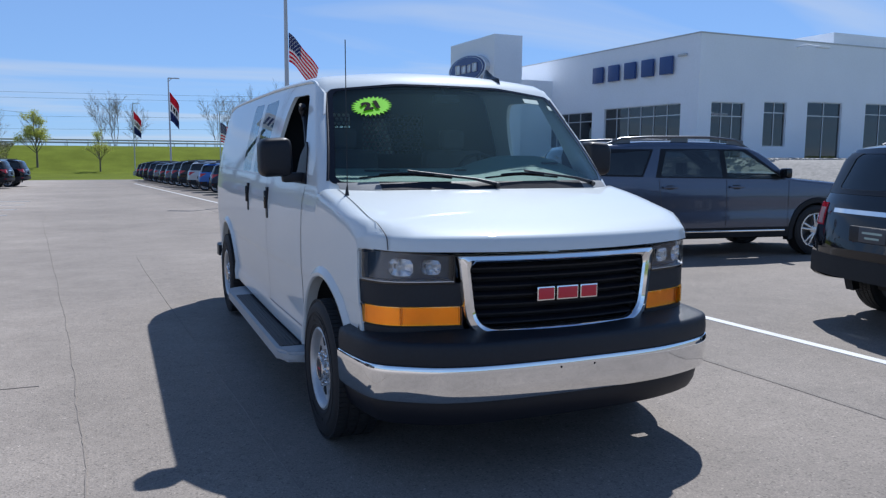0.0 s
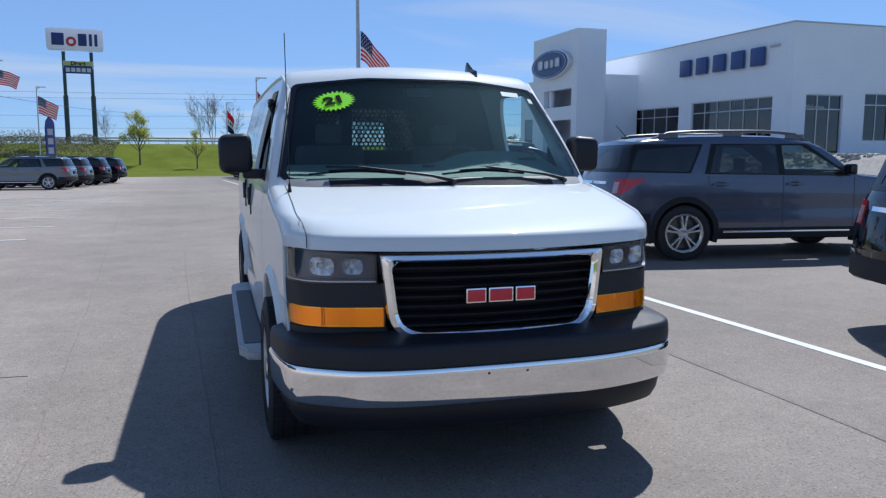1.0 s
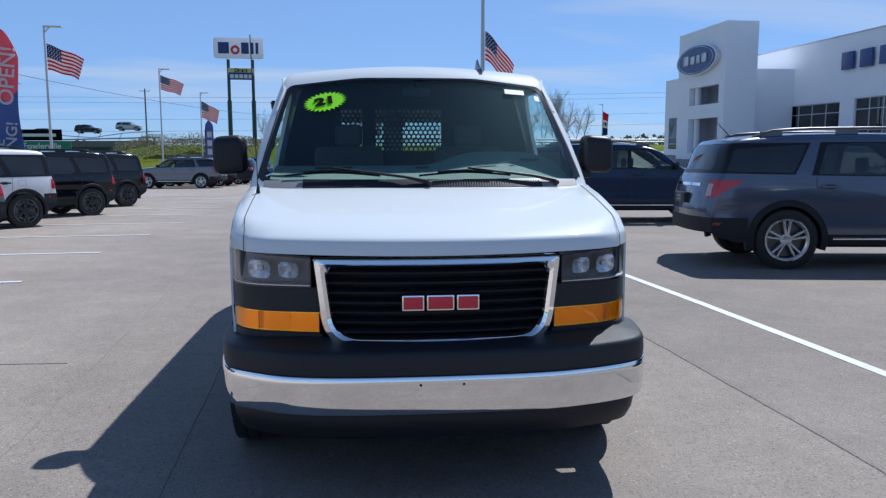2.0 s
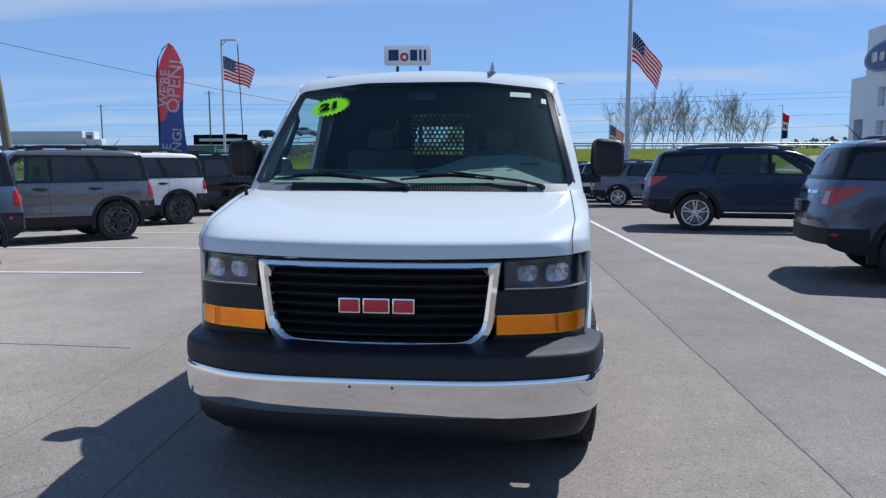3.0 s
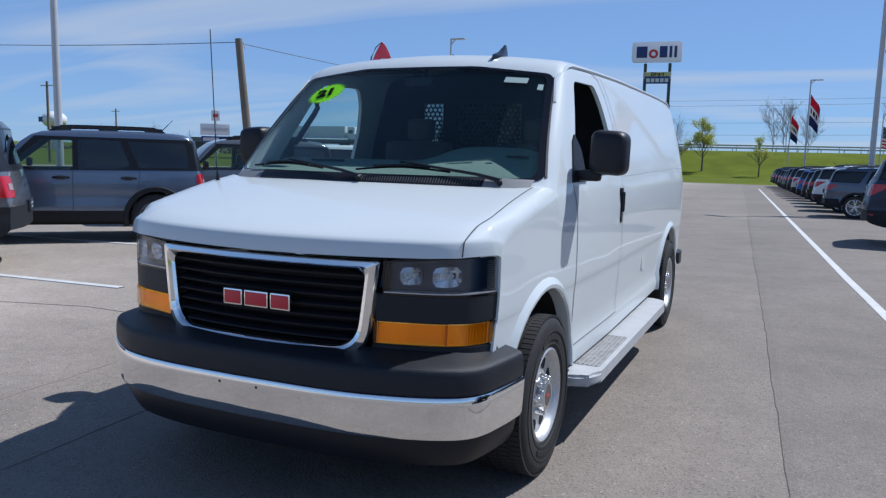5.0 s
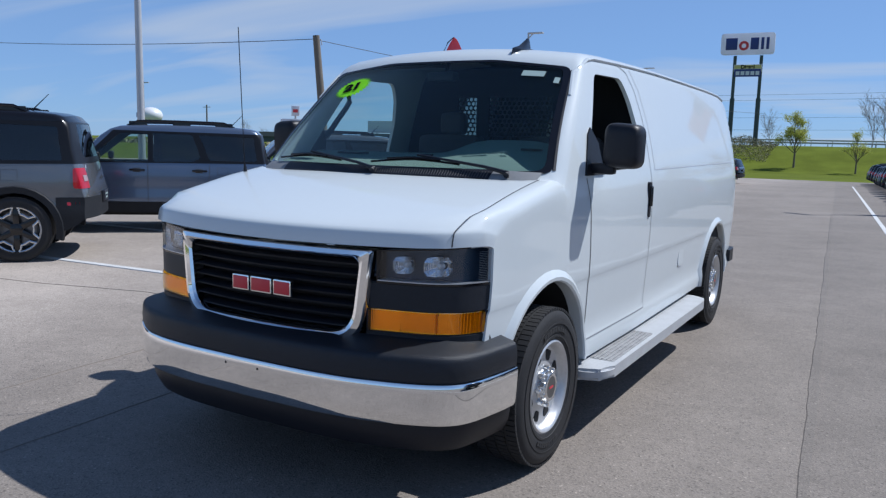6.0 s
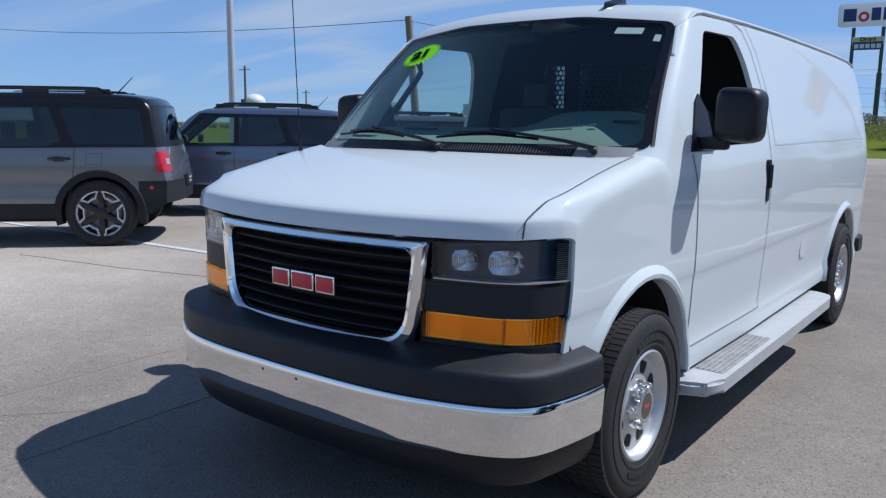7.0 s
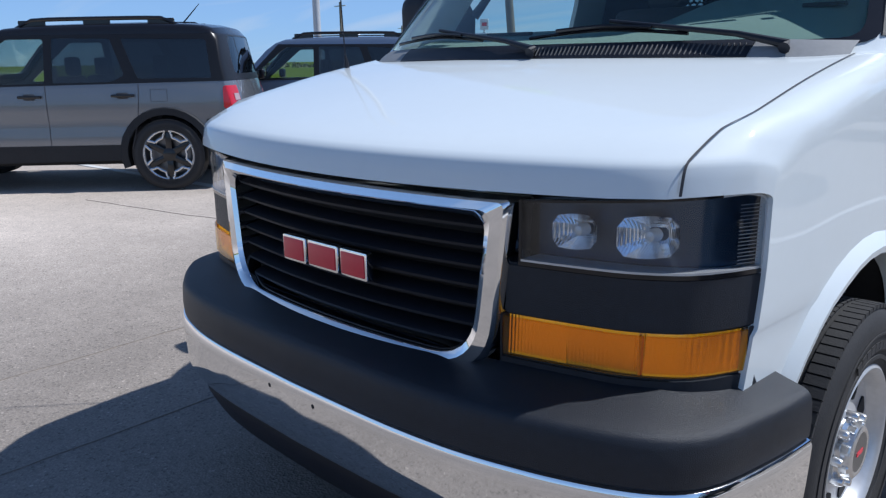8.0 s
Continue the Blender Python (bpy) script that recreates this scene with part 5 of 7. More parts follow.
    box(bm, sx - 0.26, sx + 0.26, 2.0, 2.5, 0.80, 1.0, 0.06, 3)
    box(bm, sx - 0.25, sx + 0.25, 2.44, 2.60, 0.95, 1.60, 0.06, 3)
    seat = part("seat", bm, M_SEATFABRIC, VAN, "dark grey cloth bucket seat")
    bm = bmesh.new()
    box(bm, sx - 0.10, sx + 0.10, 2.50, 2.60, 1.60, 1.76, 0.045, 3)
    part("headrest", bm, M_SEATFABRIC, seat)
M_PARTITION = mat("partition_steel", (0.012, 0.013, 0.016), 0.7, 0.0, vary=0.1, spec=0.2)
bm = bmesh.new()
HOLES, HZ0, HZ1 = ((-0.50, -0.34), (-0.24, 0.26)), 1.565, 1.875
sec = [(x * 0.968, z - 0.035) for x, z in van_shell.half(2.71) if z > 0.6]
def sec_x(z):
    for (xa, za), (xb, zb) in zip(sec, sec[1:]):
        if za <= z <= zb:
            return xa + (xb - xa) * (z - za) / max(zb - za, 1e-6)
    return 0.0
levels = [0.6, 0.9, 1.2, HZ0, 1.65, 1.75, HZ1, 1.9, 1.97, 2.02, 2.05, 2.075]
for z0, z1 in zip(levels, levels[1:]):
    spans = ((-1, HOLES[0][0]), (HOLES[0][1], HOLES[1][0]), (HOLES[1][1], 1)) if HZ0 <= z0 < HZ1 else ((-1, 1),)
    for xa, xb in spans:
        pts = [(max(xa, -sec_x(z0)), z0), (min(xb, sec_x(z0)), z0), (min(xb, sec_x(z1)), z1), (max(xa, -sec_x(z1)), z1)]
        prism(bm, pts, "y", 2.70, 2.72)
bmesh.ops.remove_doubles(bm, verts=bm.verts, dist=1e-5)
wall = part("partition", bm, M_PARTITION, VAN, "dark steel cargo partition with two perforated windows")
pitch = 0.036
for h0, h1 in HOLES:
    bm = bmesh.new()
    for j in range(int((HZ1 - HZ0) / (pitch * 0.866)) + 1):
        for i in range(-1, int((h1 - h0) / pitch) + 1):
            cx, cz = h0 + pitch * (i + 0.5 + 0.5 * (j % 2)), HZ0 + pitch * 0.866 * (j + 0.5)
            if not (h0 - 0.001 < cx < h1 + 0.001 and cz < HZ1):
                continue
            o_ = [bm.verts.new((cx + 0.578 * pitch * math.cos(radians(30 + 60 * k)), 2.71, cz + 0.578 * pitch * math.sin(radians(30 + 60 * k)))) for k in range(6)]
            i_ = [bm.verts.new((cx + 0.39 * pitch * math.cos(radians(30 + 60 * k)), 2.71, cz + 0.39 * pitch * math.sin(radians(30 + 60 * k)))) for k in range(6)]
            for k in range(6):
                bm.faces.new((o_[k], o_[(k + 1) % 6], i_[(k + 1) % 6], i_[k]))
    tagged(part("perforated_screen", bm, M_PARTITION, wall, "perforated steel mesh", 0), kind="stuff")
# grab handle on the passenger's pillar
bm = bmesh.new()
tube(bm, [(-0.93, 1.69, 1.56), (-0.905, 1.71, 1.60), (-0.895, 1.78, 1.68), (-0.885, 1.85, 1.755), (-0.885, 1.89, 1.80), (-0.90, 1.90, 1.845), (-0.90, 1.87, 1.875)], [0.022, 0.020, 0.018, 0.018, 0.018, 0.020, 0.022], 8)
part("grab_handle", bm, M_BLACK, VAN, "black grab handle on the windscreen pillar")
bm = bmesh.new()
box(bm, -0.93, 0.93, 2.72, 5.6, 0.60, 0.62)
part("cargo_floor", bm, M_PARTITION, VAN)
M_LINER = mat("dark_cargo_liner", (0.018, 0.018, 0.020), 0.8, vary=0.15)
bm = bmesh.new()
rings = []
for v in (1.9, 2.3, 2.75, 4.0, 5.3):
    h = van_shell.half(v)
    ring = [(-x * 0.965, z - 0.04 * (z > 1.9)) for x, z in h[:-1] if z > 0.62] + [(0, h[-1][1] - 0.04)] + [(x * 0.965, z - 0.04 * (z > 1.9)) for x, z in h[-2::-1] if z > 0.62]
    rings.append([bm.verts.new((x, v, z)) for x, z in ring])
for a, b in zip(rings[2:], rings[3:]):
    for j in range(min(len(a), len(b)) - 1):
        if a[j].co.x < 0 and a[j].co.z > 1.3 and a[j].co.z < 2.0 and b is not rings[4]:
            continue
        bm.faces.new((a[j], a[j + 1], b[j + 1], b[j]))
for v in list(bm.verts):
    if not v.link_faces:
        bm.verts.remove(v)
part("cargo_liner", bm, M_LINER, VAN)
bm = bmesh.new()
box(bm, -0.09, 0.09, 1.60, 1.68, 1.90, 1.955, 0.02)
tube(bm, [(0, 1.66, 1.94), (0, 1.72, 2.02)], 0.012, 6)
part("rear_view_mirror", bm, M_BLACK, VAN, "black interior mirror")
bm = bmesh.new()
for sx in (-1, 1):
    box(bm, sx * 0.15, sx * 0.75, 1.80, 1.98, 2.015, 2.03, 0.006)
part("sun_visors", bm, M_LINER, VAN)

for v, off in ((FW, 0.905), (RW, 0.915)):
    for s in (-1, 1):
        w = thing("wheel", "", "")
        w.parent = VAN
        w.matrix_basis = pose(s * off, v - (0.035 if v == FW else 0.02), TR, 0, 0, 0 if s > 0 else 180)
        add_wheel(w, Matrix.Identity(4), TR, 0.245, 0.222, M_STEELWHEEL, style="steel")


# ---- other vehicles ----
def generic_side(belt, top, lean, tuck=0.05, dent=0.012):
    def f(z, v):
        t = max(0.0, (z - belt) / (top - belt))
        return 1 - lean * t ** 1.2 - 0.030 * min(max(0.0, (z - 0.74) / 0.42), 1.0) ** 1.5 - tuck * max(0.0, (0.62 - z) / 0.4) ** 1.5 - dent * math.exp(-((z - 0.72) / 0.12) ** 2)
    return f


class Kind:
    pass


def make_kind(length, width, top, sill, side, bow_f, bow_r, wheels, radius, windows, screen, rear, style, tail, head, round_tab, clad, handles, band, reverse, belt, rear_band=None):
    """Cuts one kind of car's panels out of its skin."""
    k = Kind()
    hw = width / 2
    base = [0.0, 0.02, 0.06, 0.12, 0.2, 0.3, 0.45, 0.65, 0.85, 1.0, 1.1, 1.2, 1.3, 1.45, 1.6, 1.75, 1.9, 2.05, 2.25, 2.6, 3.0, 3.4, 3.8]
    stations = sorted({round(v, 3) for v in base + [length - d for d in (0.0, 0.02, 0.05, 0.09, 0.14, 0.2, 0.28, 0.38, 0.5, 0.65)] if v <= length})
    k.length, k.hw, k.wheels, k.radius, k.style, k.handles, k.belt = length, hw, wheels, radius, style, handles, belt

    def bow(x, v, z):
        a = abs(x) / hw
        return bow_f * a ** 3 * (1 - smooth_step(0.6, 2.0, v)) - bow_r * a ** 3 * smooth_step(length - 0.9, length - 0.1, v)
    wtab = [(0.0, hw * 0.90), (0.35, hw * 0.985), (1.2, hw), (length - 0.9, hw), (length - 0.3, hw * 0.98), (length, hw * 0.94)]
    crown = [(0, 0.02), (1.2, 0.03), (1.5, 0.015), (2.2, 0.03), (length, 0.02)]
    k.shell = Shell(top, wtab, sill, round_tab, crown, side, bow, stations)
    skin = thick_shell(k.shell, 0.03)
    cw = [cutter_mesh(poly, "x", s * 0.2, s * 1.6) for poly in windows for s in (-1, 1)]
    cs, cr = cutter_mesh(screen, "y", 0.5, 2.6), cutter_mesh(rear, "y", length - 1.2, length + 0.3)
    ca = [cutter_mesh(circle(v, radius, radius + 0.055), "x", -1.5, 1.5) for v in wheels]
    k.body = carve(skin, cw + [cs, cr] + ca)
    k.panes = [clipped(k.shell, poly, "x", s * 0.2, s * 1.6) for poly in windows for s in (-1, 1)]
    k.screen, k.rear = clipped(k.shell, screen, "y", 0.5, 2.6), clipped(k.shell, rear, "y", length - 1.2, length + 0.3)

    def grown(d):
        return Shell([(a, b + d) for a, b in top], [(a, b + d) for a, b in wtab], sill, round_tab, crown, side, lambda x, v, z: bow(x, v, z) + (d if v > length / 2 else -d), stations)
    big, mid, proud = grown(0.007), grown(0.004), grown(0.013)
    k.tail = [clipped(big, rounded(p, 0.03), "x", s * (hw - 0.24), s * 1.5) for p in tail for s in (-1, 1)]
    k.head = [clipped(big, rounded(p, 0.03), "x", s * 0.35, s * 1.5) for p in head for s in (-1, 1)]
    k.clad = [p for z0, v0, v1 in clad for p in islands(carve(clipped(big, [(v0, 0.0), (v1, 0.0), (v1, z0), (v0, z0)], "x", -1.6, 1.6), ca))]
    k.reverse = [clipped(proud, [(length - 0.30, rz0), (length + 0.3, rz0), (length + 0.3, rz1), (length - 0.30, rz1)], "x", s * (hw - 0.22), s * (hw - 0.13)) for rz0, rz1 in [reverse] for s in (-1, 1)]
    mz = 0.66 if style == "loop" else 0.56
    k.marker = [clipped(big, [(length - 0.30, mz), (length - 0.16, mz), (length - 0.16, mz + 0.04), (length - 0.30, mz + 0.04)], "x", s * (hw - 0.20), s * 1.5) for s in (-1, 1)]
    k.bar = clipped(proud, [(length - 0.3, 1.055), (length + 0.3, 1.055), (length + 0.3, 1.095), (length - 0.3, 1.095)], "x", -0.60, 0.60) if style == "split" else None
    k.pillars = islands(carve(clipped(mid, band, "x", -1.6, 1.6), cw + [cs, cr]))
    if rear_band:
        k.pillars += islands(carve(clipped(mid, rear_band, "x", -1.6, 1.6), cw + [cs, cr]), 4)
    top_cut = [(band[0][0] + 0.2, max(p[1] for p in band) - 0.002), (length + 0.2, max(p[1] for p in band) - 0.002), (length + 0.2, 3.0), (band[0][0] + 0.2, 3.0)]
    k.roof = carve(clipped(mid, top_cut, "x", -1.6, 1.6), [cs, cr])
    return k


def make_car(k, name, label, paint_m, m, group, wheel_m, black_roof=False, rails=True):
    car = thing(name, label, "car", m, group)
    link_part("body", k.body, paint_m, car)
    for i, p in enumerate(k.panes):
        if i < 2:
            link_part("window", p, M_SIDEGLASS, car, shadow=False)
        else:
            link_part("window", p, M_TINT2 if i < 4 else M_TINT, car, "dark privacy glass")
    link_part("windscreen", k.screen, M_SIDEGLASS, car, shadow=False)
    link_part("rear_window", k.rear, M_TINT, car, "dark rear glass")
    for p in k.pillars:
        link_part("window_pillar", p, M_PILLAR, car, "gloss black window pillar")
    if black_roof:
        link_part("roof", k.roof, M_GLOSSBLACK, car, "gloss black roof")
    for p in k.tail:
        link_part("tail_light", p, M_REDLENS, car, "red tail lamp")
    for p in k.reverse:
        link_part("reverse_light", p, M_CLEARLAMP, car, "clear reversing lamp")
    for p in k.marker:
        link_part("reflector", p, M_REDLENS, car, "red bumper reflector")
    if k.bar:
        link_part("tailgate_bar", k.bar, M_CHROME, car, "chrome bar across the tailgate")
        for s in (-1, 1):
            bm = bmesh.new()
            p = k.shell.side_point(2.4, 0.40)
            box(bm, s * (p.x - 0.02), s * (p.x + 0.022), 1.50, 3.40, 0.385, 0.41, 0.006)
            part("sill_strip", bm, M_CHROME, car, "bright sill strip")
    for p in k.head:
        link_part("headlight", p, M_ALLOY, car)
    for p in k.clad:
        link_part("cladding", p, M_CLAD, car, "black plastic lower cladding")
    bm = bmesh.new()
    box(bm, -k.hw * 0.72, k.hw * 0.72, 0.45, k.wheels[1] + 0.35, 0.26, 0.55, 0.05)
    box(bm, -k.hw * 0.66, k.hw * 0.66, k.wheels[1] + 0.30, k.length - 0.20, 0.50, 0.62)
    part("underbody", bm, M_DARK, car)
    bm = bmesh.new()
    box(bm, -k.hw * 0.78, k.hw * 0.78, 1.15, 1.62, 0.6, 1.06, 0.06)
    part("dashboard", bm, M_SEATFABRIC, car)
    for v in (1.9, 2.85):
        for sx in (-0.42, 0.42):
            bm = bmesh.new()
            box(bm, sx - 0.26, sx + 0.26, v, v + 0.5, 0.5, 0.72, 0.05)
            box(bm, sx - 0.25, sx + 0.25, v + 0.42, v + 0.58, 0.65, 1.22, 0.05)
            box(bm, sx - 0.12, sx + 0.12, v + 0.48, v + 0.58, 1.22, 1.42, 0.04)
            part("seat", bm, M_SEATFABRIC, car)
    for v in k.wheels:
        for s in (-1, 1):
            w = thing("wheel", "", "")
            w.parent = car
            w.matrix_basis = pose(s * (k.hw - 0.125), v, k.radius, 0, 0, 0 if s > 0 else 180)
            add_wheel(w, Matrix.Identity(4), k.radius, 0.235, k.radius * 0.70, wheel_m, 6 if k.style == "loop" else 5, k.style)
            bm = bmesh.new()
            r0, r1 = k.radius + 0.045, k.radius + 0.125
            rings = []
            for i in range(17):
                a = radians(-16 + 212 * i / 16)
                c, sn = math.cos(a), math.sin(a)
                ring = []
                for r, o in ((r0, -0.10), (r0, 0.014), (r1 - 0.01, 0.014), (r1, 0.002), (r1, -0.10)):
                    vv, zz = v + r * c, max(k.radius + r * sn, 0.22)
                    ring.append(bm.verts.new((s * (k.shell.side_point(min(max(vv, 0.3), k.length - 0.3), zz).x + o), vv, zz)))
                rings.append(ring)
            for a, b in zip(rings, rings[1:]):
                for j in range(5):
                    bm.faces.new((a[j], a[(j + 1) % 5], b[(j + 1) % 5], b[j]))
            bm.faces.new(rings[0]); bm.faces.new(rings[-1][::-1])
            part("wheel_arch", bm, M_CLAD, car, "black wheel arch trim")
    for s in (-1, 1):
        bm = bmesh.new()
        box(bm, s * (k.hw - 0.04), s * (k.hw + 0.15), 1.52, 1.62, k.belt + 0.01, k.belt + 0.16, 0.04, 3)
        part("mirror", bm, M_GLOSSBLACK, car)
        if rails:
            bm = bmesh.new()
            vs = [2.0 + (k.length - 2.7) * j / 10 for j in range(11)]
            tube(bm, [(s * k.hw * 0.72, v, curve_at(k.shell.top, v) - 0.035 + (0.065 if 0 < i < 10 else 0.0)) for i, v in enumerate(vs)], 0.022, 8)
            for i in (1, 5, 9):
                z = curve_at(k.shell.top, vs[i])
                box(bm, s * k.hw * 0.72 - 0.016, s * k.hw * 0.72 + 0.016, vs[i] - 0.14, vs[i] + 0.14, z - 0.06, z + 0.03, 0.01, 1)
            part("roof_rail", bm, M_GLOSSBLACK if k.style == "loop" else M_DARKALLOY, car, "roof rail")
        for v in k.handles:
            hz = k.belt - 0.115
            p = k.shell.side_point(v, hz)
            bm = bmesh.new()
            box(bm, s * (p.x - 0.005), s * (p.x + 0.04), v - 0.12, v + 0.12, hz - 0.018, hz + 0.014, 0.012, 2)
            loop = k.style == "loop"
            handle = part("door_handle", bm, M_GLOSSBLACK if loop else paint_m, car, "gloss black door handle" if loop else "body-coloured door handle")
            # dark block paints the shade of the hollow behind the handle
            bm = bmesh.new()
            box(bm, s * (p.x - 0.02), s * (p.x + 0.006), v - 0.075, v + 0.055, hz - 0.045, hz + 0.030, 0.02, 2)
            part("handle_cup", bm, M_GAP, handle, "dark block as the shade in the cup behind the handle")
        for v, z1 in ((1.36, k.belt - 0.02), (k.handles[0] + 0.16, k.belt), (k.handles[1] + 0.16, k.belt)):
            bm = bmesh.new()
            prev = None
            for i in range(13):
                z = 0.46 + (z1 - 0.46) * i / 12
                vv = v - (0.12 * (1 - i / 12) ** 2 if v > 3 else 0)
                pair = []
                for d in (-0.004, 0.004):
                    q = k.shell.side_point(vv + d, z, 0.0015)
                    pair.append(bm.verts.new((s * q.x, q.y, q.z)))
                if prev:
                    bm.faces.new((prev[0], pair[0], pair[1], prev[1]))
                prev = pair
            part("door_gap", bm, M_GAP, car)
    if k.style == "loop":
        bm = bmesh.new()
        for v0, v1, z0, z1 in ((3.40, 3.58, 0.946, 0.950), (3.40, 3.58, 1.071, 1.075), (3.40, 3.404, 0.946, 1.075), (3.576, 3.58, 0.946, 1.075)):
            bm.faces.new([bm.verts.new(k.shell.side_point(v, z, 0.0015)) for v, z in ((v0, z0), (v1, z0), (v1, z1), (v0, z1))])
        part("fuel_door_gap", bm, M_GAP, car)
    bm = bmesh.new()
    zr = curve_at(k.shell.top, k.length - 0.75)
    tube(bm, [(0.30, k.length - 0.75, zr - 0.02), (0.30, k.length - 0.72, zr + 0.02), (0.30, k.length - 0.55, zr + 0.20)], [0.02, 0.008, 0.004], 6)
    part("aerial", bm, M_BLACK, car)
    bm = bmesh.new()
    yb = k.length
    pz = 0.66 if k.style == "loop" else 0.82
    box(bm, -0.27, 0.27, yb - 0.06, yb + 0.022, pz, pz + 0.14, 0.01)
    plate = part("plate_recess", bm, M_BLACK, car)
    bm = bmesh.new()
    box(bm, -0.15, 0.15, yb + 0.02, yb + 0.027, pz + 0.005, pz + 0.135, 0.003)
    part("plate", bm, M_PLATE, plate, "dark dealer plate")
    for x0, x1, z in ((-0.11, 0.11, pz + 0.08), (-0.08, 0.08, pz + 0.035)):
        bm = bmesh.new()
        box(bm, x0, x1, yb + 0.026, yb + 0.030, z, z + 0.018)
        part("plate_bar", bm, M_PAPER, plate)
    return car


M_TINT2 = glass("half_tinted_glass", (0.31, 0.345, 0.36), 0.0, 1.8)
M_CLAD = mat("grey_black_cladding", (0.019, 0.021, 0.025), 0.60, spec=0.22, vary=0.15, bump=0.15, bump_scale=300)
M_CLEARLAMP = mat("clear_lamp", (0.50, 0.36, 0.36), 0.15, 0.3, vary=0.1)
M_PLATE = mat("dark_plate", (0.05, 0.055, 0.07), 0.4, vary=0.05)


def on_lot(x, y, rz):
    """A pose that stands on the lot at (x, y)."""
    tilt = math.degrees(math.atan(FALL)) if y > 8 else 0
    return pose(x, y, lot_z(x, y) - 0.002) @ pose(0, 0, 0, -tilt) @ pose(0, 0, 0, 0, 0, rz)


def by_wheel(k, wx, wy, rz, side, size=1.0):
    """The pose that puts the outer foot of a rear wheel at (wx, wy)."""
    foot = Vector((side * k.hw, k.wheels[1], 0)) * size
    off = pose(0, 0, 0, 0, 0, rz) @ foot
    m = on_lot(wx - off.x, wy - off.y, rz)
    m.translation.z = lot_z(wx, wy) - (m.to_3x3() @ foot).z
    return m @ Matrix.Scale(size, 4)


def repaint(car, m_paint):
    for ch in car.children:
        if ch.name.split(".")[0] == "body" or (ch.name.split(".")[0] == "door_handle" and ch.material_slots[0].material is not M_GLOSSBLACK):
            ch.material_slots[0].link = "OBJECT"
            ch.material_slots[0].material = m_paint
    return car


BOXY = make_kind(4.38, 1.90,
    [(0.0, 0.97), (0.06, 1.04), (0.2, 1.11), (0.9, 1.18), (1.12, 1.20), (1.75, 1.68), (1.9, 1.735), (2.4, 1.775), (3.3, 1.78), (3.95, 1.75), (4.10, 1.715), (4.18, 1.63), (4.27, 1.22), (4.31, 1.12), (4.38, 0.80)],
    [(0, 0.40), (0.4, 0.32), (3.95, 0.34), (4.15, 0.36), (4.3, 0.43), (4.38, 0.50)], generic_side(1.12, 1.72, 0.135, dent=0.020), 0.14, 0.15, (0.86, 3.53), 0.382,
    [rounded([(1.36, 1.135), (2.32, 1.15), (2.32, 1.60), (1.92, 1.60)], 0.04), rounded([(2.40, 1.15), (3.00, 1.155), (3.14, 1.22), (3.00, 1.60), (2.40, 1.61)], 0.03), rounded([(3.28, 1.185), (4.04, 1.185), (3.99, 1.58), (3.11, 1.60)], 0.03)],
    rounded([(-0.74, 1.24), (0.74, 1.24), (0.64, 1.66), (-0.64, 1.66)], 0.06), rounded([(-0.62, 1.22), (0.62, 1.22), (0.56, 1.62), (-0.56, 1.62)], 0.06), "loop",
    [[(4.15, 0.86), (4.6, 0.86), (4.6, 1.10), (4.15, 1.10)]], [[(-0.3, 0.83), (0.28, 0.83), (0.28, 1.01), (-0.3, 1.01)]],
    [(0, 0.04), (0.2, 0.06), (1.1, 0.05), (1.8, 0.07), (2.2, 0.09), (4.0, 0.08), (4.38, 0.06)], [(0.50, 0.0, 3.96), (0.755, 3.96, 4.6)], (2.16, 3.12),
    [(1.30, 1.115), (4.6, 1.155), (4.6, 1.64), (1.80, 1.64)], (0.945, 1.015), 1.13)
LARGE = make_kind(5.05, 2.0,
    [(0.0, 0.94), (0.06, 1.02), (0.2, 1.10), (1.0, 1.185), (1.25, 1.205), (1.95, 1.63), (2.2, 1.71), (2.8, 1.755), (3.6, 1.75), (4.3, 1.71), (4.64, 1.67), (4.75, 1.59), (4.89, 1.27), (4.97, 1.14), (5.05, 0.74)],
    [(0, 0.36), (0.5, 0.30), (4.3, 0.34), (4.6, 0.35), (4.85, 0.38), (5.0, 0.43), (5.05, 0.47)], generic_side(1.16, 1.70, 0.175, dent=0.020), 0.22, 0.20, (0.93, 3.955), 0.382,
    [rounded([(1.54, 1.175), (2.50, 1.19), (2.50, 1.59), (2.18, 1.585)], 0.04), rounded([(2.58, 1.19), (3.60, 1.21), (3.46, 1.59), (2.58, 1.605)], 0.04), rounded([(3.90, 1.225), (4.72, 1.25), (4.60, 1.53), (3.70, 1.59)], 0.04)],
    rounded([(-0.76, 1.24), (0.76, 1.24), (0.62, 1.62), (-0.62, 1.62)], 0.06), rounded([(-0.70, 1.27), (0.70, 1.27), (0.60, 1.60), (-0.60, 1.60)], 0.06), "split",
    [[(4.50, 1.135), (5.3, 1.135), (5.3, 0.92), (4.86, 0.92)]], [[(-0.3, 0.80), (0.36, 0.86), (0.36, 1.00), (-0.3, 0.96)]],
    [(0, 0.04), (0.2, 0.06), (1.2, 0.05), (2.0, 0.07), (2.4, 0.10), (4.4, 0.09), (5.05, 0.06)], [(0.45, 0.0, 4.45), (0.66, 4.45, 5.3)], (2.36, 3.46),
    [(1.50, 1.16), (3.68, 1.195), (3.54, 1.61), (2.12, 1.61)], (0.935, 1.09), 1.17, [(3.88, 1.205), (5.3, 1.235), (5.3, 1.60), (3.66, 1.605)])


def paint(name, c, metal=0.35, rough=0.28, coat=0.6):
    return mat(name, c, rough, metal, vary=0.05, scale=3, fine=900, coat=coat, spec=0.35)


